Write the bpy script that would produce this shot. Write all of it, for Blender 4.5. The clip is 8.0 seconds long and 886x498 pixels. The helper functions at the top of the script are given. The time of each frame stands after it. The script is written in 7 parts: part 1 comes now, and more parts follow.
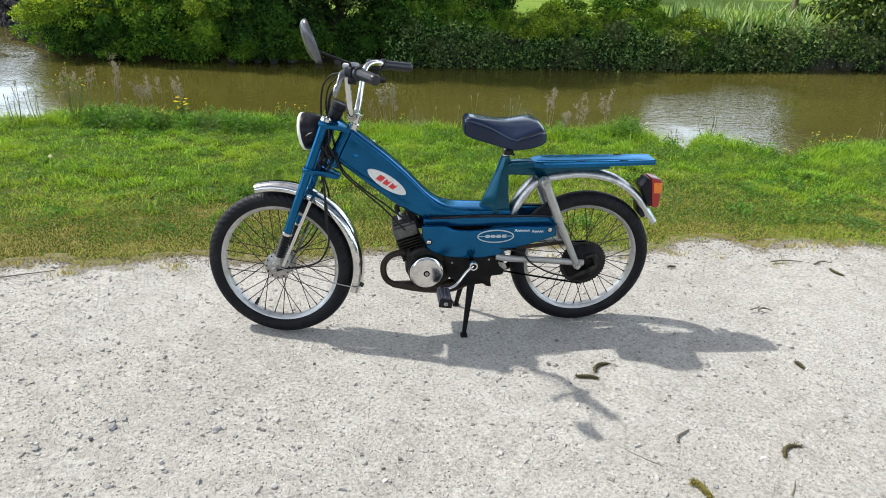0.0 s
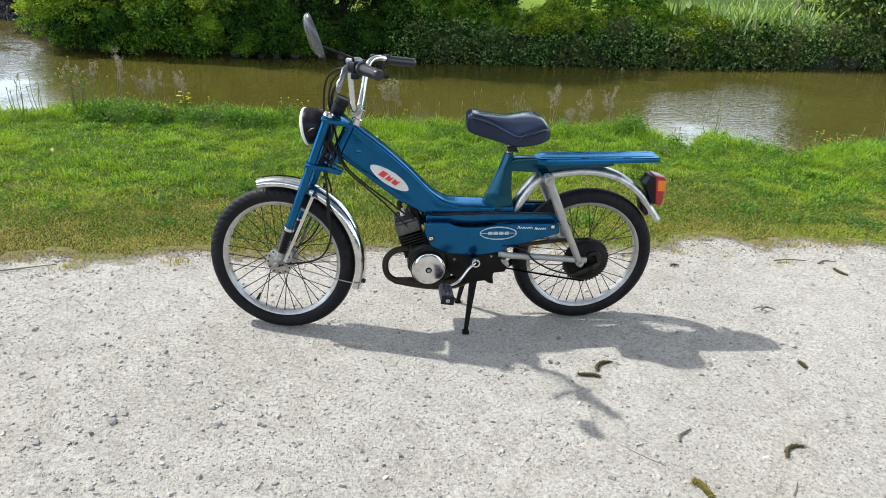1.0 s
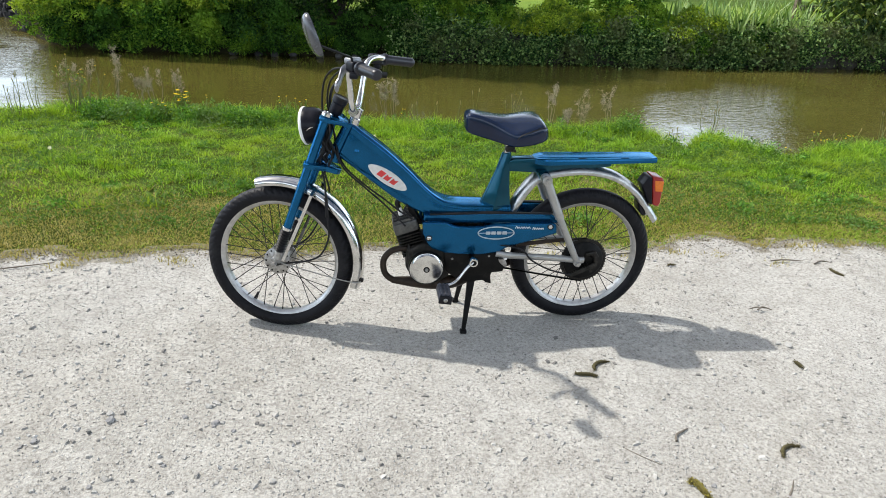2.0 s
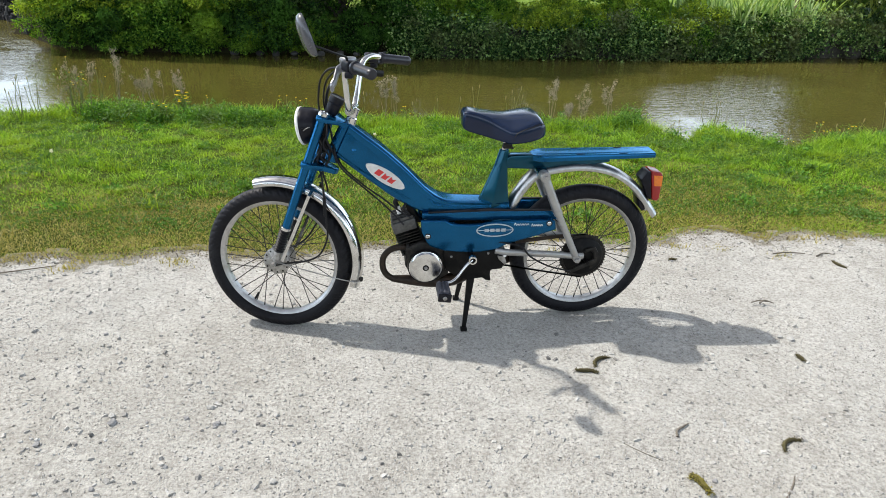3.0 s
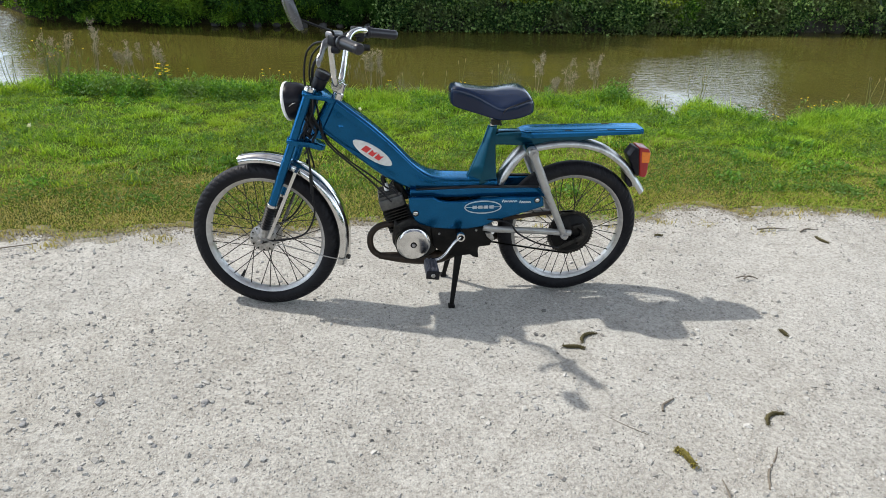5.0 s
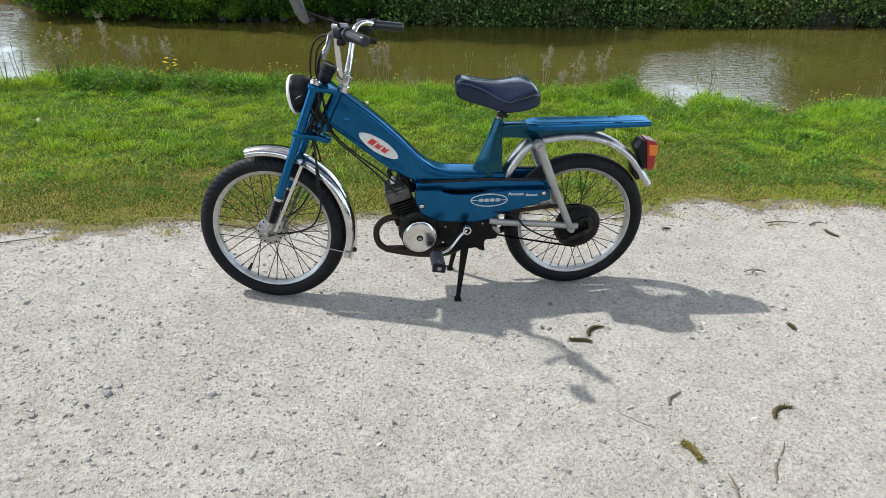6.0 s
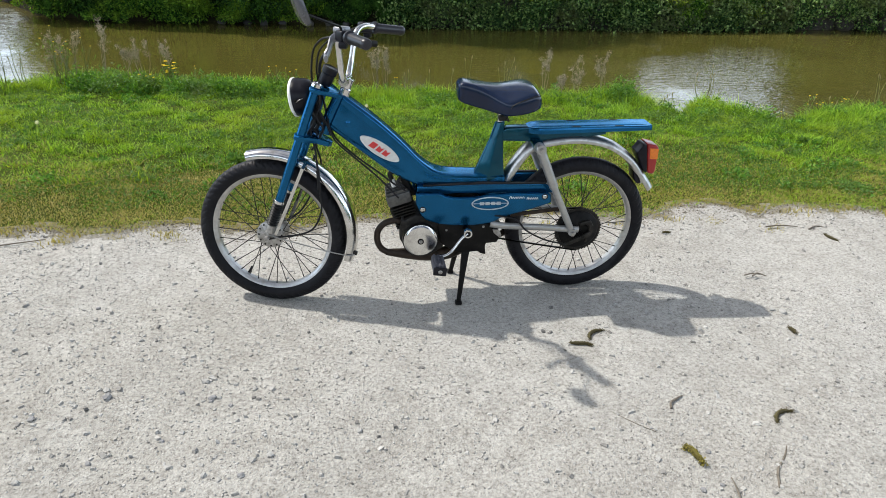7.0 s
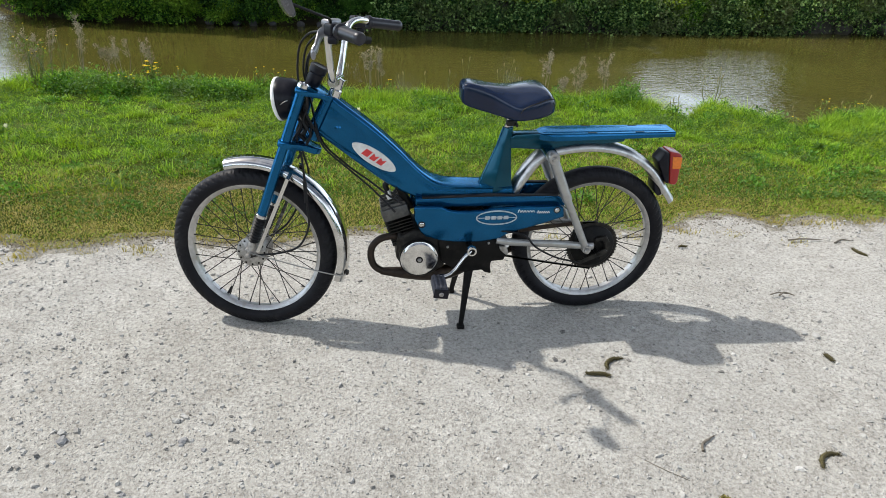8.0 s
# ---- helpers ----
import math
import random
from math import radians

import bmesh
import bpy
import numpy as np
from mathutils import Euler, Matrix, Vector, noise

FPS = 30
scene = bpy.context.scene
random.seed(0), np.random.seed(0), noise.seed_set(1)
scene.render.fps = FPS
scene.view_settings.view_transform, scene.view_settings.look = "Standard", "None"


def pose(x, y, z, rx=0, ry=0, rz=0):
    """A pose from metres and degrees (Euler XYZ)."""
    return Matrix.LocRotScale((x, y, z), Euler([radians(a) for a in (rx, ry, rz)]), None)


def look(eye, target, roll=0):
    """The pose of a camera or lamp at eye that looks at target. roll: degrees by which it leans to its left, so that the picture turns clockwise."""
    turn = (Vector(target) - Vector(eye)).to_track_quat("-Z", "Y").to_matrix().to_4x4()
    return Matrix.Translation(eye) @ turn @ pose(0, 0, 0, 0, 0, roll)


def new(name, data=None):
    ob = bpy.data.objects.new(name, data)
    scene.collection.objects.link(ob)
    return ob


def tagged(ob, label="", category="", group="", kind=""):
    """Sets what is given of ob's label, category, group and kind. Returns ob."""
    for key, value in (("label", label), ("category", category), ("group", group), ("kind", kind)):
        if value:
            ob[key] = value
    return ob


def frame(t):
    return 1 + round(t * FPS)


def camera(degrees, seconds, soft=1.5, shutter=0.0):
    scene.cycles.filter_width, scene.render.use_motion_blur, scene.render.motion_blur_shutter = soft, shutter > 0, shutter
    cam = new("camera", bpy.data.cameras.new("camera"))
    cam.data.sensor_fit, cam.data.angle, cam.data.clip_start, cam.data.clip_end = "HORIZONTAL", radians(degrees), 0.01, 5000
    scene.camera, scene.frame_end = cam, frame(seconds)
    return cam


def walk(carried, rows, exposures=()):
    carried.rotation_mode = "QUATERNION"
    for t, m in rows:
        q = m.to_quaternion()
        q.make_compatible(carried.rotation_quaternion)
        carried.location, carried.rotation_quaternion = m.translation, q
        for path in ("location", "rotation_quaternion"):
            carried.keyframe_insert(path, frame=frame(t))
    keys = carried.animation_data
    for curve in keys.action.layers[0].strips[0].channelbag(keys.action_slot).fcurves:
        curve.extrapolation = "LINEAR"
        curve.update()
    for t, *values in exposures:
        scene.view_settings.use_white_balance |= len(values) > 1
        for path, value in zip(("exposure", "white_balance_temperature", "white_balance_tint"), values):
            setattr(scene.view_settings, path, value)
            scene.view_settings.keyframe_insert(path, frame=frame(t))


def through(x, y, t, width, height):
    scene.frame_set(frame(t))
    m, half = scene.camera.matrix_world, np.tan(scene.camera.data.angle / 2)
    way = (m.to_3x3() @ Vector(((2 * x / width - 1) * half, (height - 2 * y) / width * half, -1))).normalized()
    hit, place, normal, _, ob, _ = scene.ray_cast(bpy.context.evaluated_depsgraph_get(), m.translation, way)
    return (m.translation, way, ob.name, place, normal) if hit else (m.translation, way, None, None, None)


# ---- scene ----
cam = camera(66.0, 8.0, soft=0.45)
PATH = [
    (0, (-0.291, -2.333, 1.421), (-0.058, -0.537, 0.572), 1.95),
    (0.5, (-0.292, -2.325, 1.425), (-0.060, -0.525, 0.586), 2.21),
    (1, (-0.291, -2.324, 1.418), (-0.064, -0.532, 0.559), 2.29),
    (1.5, (-0.294, -2.326, 1.418), (-0.060, -0.539, 0.550), 2.70),
    (1.7, (-0.294, -2.327, 1.422), (-0.059, -0.540, 0.556), 2.60),
    (2.8, (-0.285, -2.325, 1.422), (-0.050, -0.531, 0.569), 2.50),
    (3, (-0.270, -2.325, 1.429), (-0.051, -0.538, 0.556), 1.53),
    (3.2, (-0.273, -2.320, 1.438), (-0.052, -0.548, 0.540), 1.29),
    (3.3, (-0.249, -2.316, 1.439), (-0.048, -0.546, 0.532), 0.88),
    (3.4, (-0.244, -2.311, 1.446), (-0.066, -0.559, 0.500), -0.04),
    (3.5, (-0.253, -2.305, 1.445), (-0.082, -0.575, 0.456), -0.43),
    (3.6, (-0.271, -2.312, 1.452), (-0.091, -0.589, 0.453), 0.24),
    (3.8, (-0.288, -2.306, 1.444), (-0.093, -0.586, 0.444), 1.05),
    (4, (-0.324, -2.298, 1.434), (-0.062, -0.580, 0.443), 2.89),
    (4.2, (-0.308, -2.302, 1.432), (-0.032, -0.579, 0.455), 3.14),
    (4.5, (-0.282, -2.314, 1.431), (-0.022, -0.574, 0.479), 2.13),
    (4.7, (-0.281, -2.314, 1.436), (-0.019, -0.567, 0.498), 2.10),
    (5.8, (-0.282, -2.311, 1.426), (-0.036, -0.567, 0.477), 1.90),
    (6, (-0.275, -2.315, 1.429), (-0.037, -0.573, 0.476), 1.76),
    (6.5, (-0.285, -2.307, 1.429), (-0.037, -0.565, 0.478), 1.93),
    (7, (-0.287, -2.311, 1.425), (-0.041, -0.564, 0.482), 1.94),
    (7.2, (-0.320, -2.295, 1.425), (-0.047, -0.551, 0.487), 1.73),
    (7.4, (-0.346, -2.279, 1.422), (-0.054, -0.536, 0.489), 1.21),
    (7.5, (-0.367, -2.258, 1.416), (-0.035, -0.521, 0.484), 1.85),
    (7.7, (-0.327, -2.209, 1.405), (-0.015, -0.473, 0.463), 1.22),
    (8, (-0.285, -2.066, 1.353), (-0.015, -0.317, 0.419), 2.36),
]
EXPOSURE = 0.24
walk(cam, [(t, look(eye, target, roll)) for t, eye, target, roll in PATH], exposures=[(t, EXPOSURE + e) for t, e in ((0.0, 0.0), (3.0, -0.02), (3.5, -0.06), (4.0, -0.13), (4.5, -0.19), (6.0, -0.18), (7.0, -0.16), (8.0, -0.2))])

# ---- world and sun ----
SUN_WAY = Vector((-0.745, 0.37, 1.0))
world = bpy.data.worlds.new("sky")
scene.world = world
world.use_nodes = True
sky = world.node_tree.nodes.new("ShaderNodeTexSky")
sky.sky_type = "NISHITA"
sky.sun_disc = False
sky.sun_elevation = radians(50.2)
sky.sun_rotation = radians(296.4)
sky.air_density, sky.dust_density, sky.ozone_density = 1.0, 2.5, 1.0
wn, wl = world.node_tree.nodes, world.node_tree.links
# thin bright cloud over the whole sky
cloud_co, cloud_map, cloud = wn.new("ShaderNodeTexCoord"), wn.new("ShaderNodeMapping"), wn.new("ShaderNodeTexNoise")
cloud_map.inputs["Scale"].default_value = (1.0, 1.0, 2.4)
cloud.inputs["Scale"].default_value, cloud.inputs["Detail"].default_value = 2.6, 7.0
cloud_ramp, cloud_mix = wn.new("ShaderNodeValToRGB"), wn.new("ShaderNodeMix")
cloud_ramp.color_ramp.elements[0].position, cloud_ramp.color_ramp.elements[1].position = 0.3, 0.6
cloud_mix.data_type = "RGBA"
cloud_hue, cloud_tint = wn.new("ShaderNodeMapRange"), wn.new("ShaderNodeMix")
cloud_hue.inputs[1].default_value, cloud_hue.inputs[2].default_value = 0.15, 0.6
cloud_tint.data_type = "RGBA"
cloud_tint.inputs[6].default_value, cloud_tint.inputs[7].default_value = (27.0, 33.5, 41.5, 1), (43.5, 43.8, 44.3, 1)
wl.new(cloud_co.outputs["Generated"], cloud_map.inputs["Vector"])
wl.new(cloud_map.outputs[0], cloud.inputs["Vector"])
wl.new(cloud.outputs[0], cloud_ramp.inputs[0])
# denser towards the horizon, as clouds are
cloud_z, cloud_low, cloud_sum = wn.new("ShaderNodeSeparateXYZ"), wn.new("ShaderNodeMapRange"), wn.new("ShaderNodeMath")
cloud_low.inputs[1].default_value, cloud_low.inputs[2].default_value = 0.22, 0.5
cloud_low.inputs[3].default_value, cloud_low.inputs[4].default_value = 0.9, -0.1
cloud_sum.operation, cloud_sum.use_clamp = "MULTIPLY_ADD", True
cloud_sum.inputs[1].default_value = 0.26
wl.new(cloud_co.outputs["Generated"], cloud_z.inputs[0])
wl.new(cloud_z.outputs[2], cloud_low.inputs[0])
wl.new(cloud_z.outputs[2], cloud_hue.inputs[0])
wl.new(cloud_hue.outputs[0], cloud_tint.inputs[0])
wl.new(cloud_tint.outputs[2], cloud_mix.inputs[7])
wl.new(cloud_ramp.outputs[0], cloud_sum.inputs[0])
wl.new(cloud_low.outputs[0], cloud_sum.inputs[2])
wl.new(cloud_sum.outputs[0], cloud_mix.inputs[0])
wl.new(sky.outputs[0], cloud_mix.inputs[6])
wl.new(cloud_mix.outputs[2], wn["Background"].inputs[0])
wn["Background"].inputs[1].default_value = 0.071
sun_data = bpy.data.lights.new("sun", "SUN")
sun_data.energy, sun_data.angle, sun_data.color = 4.15, radians(1.0), (1.0, 0.96, 0.895)
sun = new("sun", sun_data)
sun.matrix_world = look(SUN_WAY * 20, (0, 0, 0))


# ---- materials ----
def nodes_of(name):
    m = bpy.data.materials.new(name)
    m.use_nodes = True
    return m, m.node_tree, m.node_tree.nodes, m.node_tree.links, m.node_tree.nodes["Principled BSDF"]


def ramp_of(nodes, stops):
    r = nodes.new("ShaderNodeValToRGB")
    while len(r.color_ramp.elements) < len(stops):
        r.color_ramp.elements.new(0.5)
    for e, (at, c) in zip(r.color_ramp.elements, stops):
        e.position, e.color = at, (*c, 1)
    return r


def noise_of(nodes, links, scale, detail=4.0, rough=0.55, stretch=None, coord="Object"):
    co = nodes.new("ShaderNodeTexCoord")
    n = nodes.new("ShaderNodeTexNoise")
    n.inputs["Scale"].default_value, n.inputs["Detail"].default_value, n.inputs["Roughness"].default_value = scale, detail, rough
    if stretch:
        mp = nodes.new("ShaderNodeMapping")
        mp.inputs["Scale"].default_value = stretch
        links.new(co.outputs[coord], mp.inputs["Vector"])
        links.new(mp.outputs[0], n.inputs["Vector"])
    else:
        links.new(co.outputs[coord], n.inputs["Vector"])
    return n


def mix_of(nodes, links, kind, fac, a, b):
    m = nodes.new("ShaderNodeMix")
    m.data_type, m.blend_type = "RGBA", kind
    for socket, value in ((m.inputs[0], fac), (m.inputs[6], a), (m.inputs[7], b)):
        if hasattr(value, "links"):
            links.new(value, socket)
        elif isinstance(value, tuple):
            socket.default_value = (*value, 1)
        else:
            socket.default_value = value
    return m.outputs[2]


def surface(name, dark, light, scale=30.0, rough=0.5, rough_var=0.15, metal=0.0, bump=0.0, bump_scale=200.0, coat=0.0, dirt=None, dirt_scale=9.0, spec=0.5):
    """A painted, metal, rubber or plastic surface with grain at two scales."""
    m, tree, nodes, links, p = nodes_of(name)
    n1 = noise_of(nodes, links, scale)
    r = ramp_of(nodes, [(0.3, dark), (0.7, light)])
    links.new(n1.outputs[0], r.inputs[0])
    colour = r.outputs[0]
    if dirt:
        n3 = noise_of(nodes, links, dirt_scale, 7.0, 0.7)
        r3 = ramp_of(nodes, [(0.52, (0, 0, 0)), (0.74, (1, 1, 1))])
        links.new(n3.outputs[0], r3.inputs[0])
        colour = mix_of(nodes, links, "MIX", r3.outputs[0], colour, dirt)
    links.new(colour, p.inputs["Base Color"])
    n2 = noise_of(nodes, links, scale * 3.1, 5.0, 0.65)
    mr = nodes.new("ShaderNodeMapRange")
    mr.inputs[3].default_value, mr.inputs[4].default_value = max(0.02, rough - rough_var), min(1.0, rough + rough_var)
    links.new(n2.outputs[0], mr.inputs[0])
    links.new(mr.outputs[0], p.inputs["Roughness"])
    p.inputs["Metallic"].default_value = metal
    p.inputs["Coat Weight"].default_value = coat
    p.inputs["Coat Roughness"].default_value = 0.08
    p.inputs["Specular IOR Level"].default_value = spec
    if bump:
        nb = noise_of(nodes, links, bump_scale, 4.0, 0.6)
        b = nodes.new("ShaderNodeBump")
        b.inputs["Strength"].default_value, b.inputs["Distance"].default_value = bump, 0.002
        links.new(nb.outputs[0], b.inputs["Height"])
        links.new(b.outputs[0], p.inputs["Normal"])
    return m


def leafy(name, dark, mid, light, rough=0.5, through=0.35, patch=None, patch_scale=1.3, spec=0.4):
    """Leaves or blades: each island its own green, patches at a larger scale, light coming through."""
    m, tree, nodes, links, p = nodes_of(name)
    g = nodes.new("ShaderNodeNewGeometry")
    r = ramp_of(nodes, [(0.0, dark), (0.55, mid), (1.0, light)])
    links.new(g.outputs["Random Per Island"], r.inputs[0])
    colour = r.outputs[0]
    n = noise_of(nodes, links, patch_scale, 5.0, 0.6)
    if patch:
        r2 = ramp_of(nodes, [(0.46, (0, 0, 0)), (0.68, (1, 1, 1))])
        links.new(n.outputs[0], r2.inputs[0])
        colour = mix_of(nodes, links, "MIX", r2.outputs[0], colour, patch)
    links.new(colour, p.inputs["Base Color"])
    p.inputs["Roughness"].default_value = rough
    p.inputs["Specular IOR Level"].default_value = spec
    t = nodes.new("ShaderNodeBsdfTranslucent")
    tint = mix_of(nodes, links, "MULTIPLY", 1.0, colour, (1.35, 1.3, 0.45))
    links.new(tint, t.inputs[0])
    mx = nodes.new("ShaderNodeMixShader")
    mx.inputs[0].default_value = through
    links.new(p.outputs[0], mx.inputs[1])
    links.new(t.outputs[0], mx.inputs[2])
    links.new(mx.outputs[0], nodes["Material Output"].inputs[0])
    return m


def gravel_ground():
    m, tree, nodes, links, p = nodes_of("packed_limestone_gravel")
    a = noise_of(nodes, links, 0.9, 5.0, 0.6)
    b = noise_of(nodes, links, 80.0, 8.0, 0.82)
    c = noise_of(nodes, links, 9.0, 5.0, 0.65)
    v = nodes.new("ShaderNodeTexVoronoi")
    v.inputs["Scale"].default_value = 150.0
    co = nodes.new("ShaderNodeTexCoord")
    links.new(co.outputs["Object"], v.inputs["Vector"])
    ra = ramp_of(nodes, [(0.32, (0.4, 0.388, 0.36)), (0.5, (0.43, 0.42, 0.395)), (0.68, (0.46, 0.452, 0.43))])
    links.new(a.outputs[0], ra.inputs[0])
    # speckle of the chippings, with fine shadows between grains painted in
    rb = ramp_of(nodes, [(0.37, (0.5, 0.49, 0.47)), (0.45, (0.8, 0.79, 0.78)), (0.51, (0.99, 0.99, 0.98)), (0.57, (1.1, 1.1, 1.09)), (0.66, (1.42, 1.41, 1.4))])
    links.new(b.outputs[0], rb.inputs[0])
    colour = mix_of(nodes, links, "MULTIPLY", 1.0, ra.outputs[0], rb.outputs[0])
    rc = ramp_of(nodes, [(0.36, (0.88, 0.87, 0.85)), (0.6, (1.05, 1.05, 1.04))])
    links.new(c.outputs[0], rc.inputs[0])
    colour = mix_of(nodes, links, "MULTIPLY", 1.0, colour, rc.outputs[0])
    links.new(colour, p.inputs["Base Color"])
    p.inputs["Roughness"].default_value = 0.95
    p.inputs["Specular IOR Level"].default_value = 0.15
    add = nodes.new("ShaderNodeMath")
    add.operation = "MULTIPLY_ADD"
    add.inputs[1].default_value = 0.6
    links.new(v.outputs["Distance"], add.inputs[0])
    links.new(b.outputs[0], add.inputs[2])
    bp = nodes.new("ShaderNodeBump")
    bp.inputs["Strength"].default_value, bp.inputs["Distance"].default_value = 0.75, 0.0055
    links.new(add.outputs[0], bp.inputs["Height"])
    links.new(bp.outputs[0], p.inputs["Normal"])
    return m


def soil_ground(name, dark, light, other, scale):
    m, tree, nodes, links, p = nodes_of(name)
    a = noise_of(nodes, links, scale, 6.0, 0.65)
    b = noise_of(nodes, links, 60.0, 5.0, 0.7)
    ra = ramp_of(nodes, [(0.35, dark), (0.55, light), (0.72, other)])
    links.new(a.outputs[0], ra.inputs[0])
    rb = ramp_of(nodes, [(0.35, (0.6, 0.6, 0.6)), (0.65, (1.15, 1.15, 1.15))])
    links.new(b.outputs[0], rb.inputs[0])
    links.new(mix_of(nodes, links, "MULTIPLY", 1.0, ra.outputs[0], rb.outputs[0]), p.inputs["Base Color"])
    p.inputs["Roughness"].default_value = 0.95
    p.inputs["Specular IOR Level"].default_value = 0.075
    bp = nodes.new("ShaderNodeBump")
    bp.inputs["Strength"].default_value, bp.inputs["Distance"].default_value = 0.8, 0.02
    links.new(b.outputs[0], bp.inputs["Height"])
    links.new(bp.outputs[0], p.inputs["Normal"])
    return m


def river_water():
    m, tree, nodes, links, p = nodes_of("murky_river_water")
    a = noise_of(nodes, links, 0.5, 3.0, 0.5)
    ra = ramp_of(nodes, [(0.3, (0.072, 0.065, 0.014)), (0.7, (0.098, 0.089, 0.021))])
    links.new(a.outputs[0], ra.inputs[0])
    links.new(ra.outputs[0], p.inputs["Base Color"])
    p.inputs["Roughness"].default_value = 0.03
    p.inputs["IOR"].default_value = 1.33
    p.inputs["Specular IOR Level"].default_value = 0.85
    w1 = noise_of(nodes, links, 10.5, 3.0, 0.55, (0.75, 1.7, 1.0))
    w2 = noise_of(nodes, links, 0.8, 2.0, 0.5)
    r2 = ramp_of(nodes, [(0.36, (0.12, 0.12, 0.12)), (0.56, (1, 1, 1))])
    links.new(w2.outputs[0], r2.inputs[0])
    mul = nodes.new("ShaderNodeMath")
    mul.operation = "MULTIPLY"
    links.new(w1.outputs[0], mul.inputs[0])
    # the wind ruffles the open reach and leaves the water under the tall shrubs calm
    co, axes, calm, wind = nodes.new("ShaderNodeTexCoord"), nodes.new("ShaderNodeSeparateXYZ"), nodes.new("ShaderNodeMath"), nodes.new("ShaderNodeMapRange")
    links.new(co.outputs["Object"], axes.inputs[0])
    calm.operation = "SUBTRACT"
    calm.inputs[1].default_value = -1.6
    links.new(axes.outputs[0], calm.inputs[0])
    size = nodes.new("ShaderNodeMath")
    size.operation = "ABSOLUTE"
    links.new(calm.outputs[0], size.inputs[0])
    wind.interpolation_type = "SMOOTHSTEP"
    wind.inputs[1].default_value, wind.inputs[2].default_value = 1.2, 4.6
    wind.inputs[3].default_value, wind.inputs[4].default_value = 0.22, 1.0
    links.new(size.outputs[0], wind.inputs[0])
    gust = nodes.new("ShaderNodeMath")
    gust.operation = "MULTIPLY"
    links.new(r2.outputs[0], gust.inputs[0])
    links.new(wind.outputs[0], gust.inputs[1])
    links.new(gust.outputs[0], mul.inputs[1])
    bp = nodes.new("ShaderNodeBump")
    bp.inputs["Strength"].default_value, bp.inputs["Distance"].default_value = 1.0, 0.016
    links.new(mul.outputs[0], bp.inputs["Height"])
    links.new(bp.outputs[0], p.inputs["Normal"])
    return m


def pebbly(name, stops, rough=0.9):
    m, tree, nodes, links, p = nodes_of(name)
    g = nodes.new("ShaderNodeNewGeometry")
    r = ramp_of(nodes, stops)
    links.new(g.outputs["Random Per Island"], r.inputs[0])
    n = noise_of(nodes, links, 130.0, 5.0, 0.7)
    rn = ramp_of(nodes, [(0.35, (0.75, 0.75, 0.75)), (0.65, (1.1, 1.1, 1.1))])
    links.new(n.outputs[0], rn.inputs[0])
    links.new(mix_of(nodes, links, "MULTIPLY", 1.0, r.outputs[0], rn.outputs[0]), p.inputs["Base Color"])
    p.inputs["Roughness"].default_value = rough
    p.inputs["Specular IOR Level"].default_value = 0.2
    return m


def glassy(name, colour, rough=0.1, emit=0.0):
    m, tree, nodes, links, p = nodes_of(name)
    n = noise_of(nodes, links, 160.0, 2.0)
    r = ramp_of(nodes, [(0.3, tuple(c * 0.8 for c in colour)), (0.7, colour)])
    links.new(n.outputs[0], r.inputs[0])
    links.new(r.outputs[0], p.inputs["Base Color"])
    p.inputs["Roughness"].default_value = rough
    p.inputs["Coat Weight"].default_value = 0.15
    p.inputs["Subsurface Weight"].default_value = 0.0
    return m


GRAVEL = gravel_ground()
TURF_SOIL = soil_ground("turf_soil", (0.045, 0.07, 0.01), (0.075, 0.11, 0.016), (0.24, 0.21, 0.085), 3.0)
EDGE_SOIL = soil_ground("dusty_edge_soil", (0.27, 0.25, 0.2), (0.36, 0.34, 0.29), (0.43, 0.42, 0.385), 9.0)
# bank soil darkened, with the shade under the shrubs put into its colour
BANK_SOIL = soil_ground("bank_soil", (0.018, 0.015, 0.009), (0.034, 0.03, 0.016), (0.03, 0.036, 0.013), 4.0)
LAWN = soil_ground("mown_lawn", (0.165, 0.265, 0.04), (0.215, 0.325, 0.053), (0.26, 0.365, 0.075), 1.2)
WATER = river_water()
GRASS = leafy("grass_blades", (0.062, 0.155, 0.012), (0.215, 0.4, 0.03), (0.45, 0.65, 0.085), 0.5, 0.42, (0.31, 0.42, 0.04), 1.6, 0.2)
DRY_GRASS = leafy("dry_grass_blades", (0.25, 0.225, 0.055), (0.38, 0.33, 0.095), (0.5, 0.43, 0.17), 0.6, 0.3)
PEBBLE = pebbly("limestone_pebbles", [(0.0, (0.17, 0.165, 0.155)), (0.14, (0.34, 0.33, 0.308)), (0.4, (0.43, 0.42, 0.393)), (0.9, (0.48, 0.47, 0.443)), (1.0, (0.56, 0.55, 0.525))])


# ---- building helpers ----
def finish(name, bm, material, parent=None, label="", smooth=True, sharp=35):
    me = bpy.data.meshes.new(name)
    bmesh.ops.recalc_face_normals(bm, faces=bm.faces)
    bm.to_mesh(me)
    bm.free()
    me.materials.append(material)
    if smooth:
        me.polygons.foreach_set("use_smooth", [True] * len(me.polygons))
        me.set_sharp_from_angle(angle=radians(sharp))
    ob = new(name, me)
    if parent:
        ob.parent = parent
    if label:
        tagged(ob, label)
    return ob


def part(name, bm, material, parent, label="", smooth=True, sharp=35):
    return finish(name, bm, material, parent, label, smooth, sharp)


def anchor(name, place, label, category, group=""):
    e = new(name)
    e.empty_display_size = 0.1
    e.location = place
    return tagged(e, label, category, group)


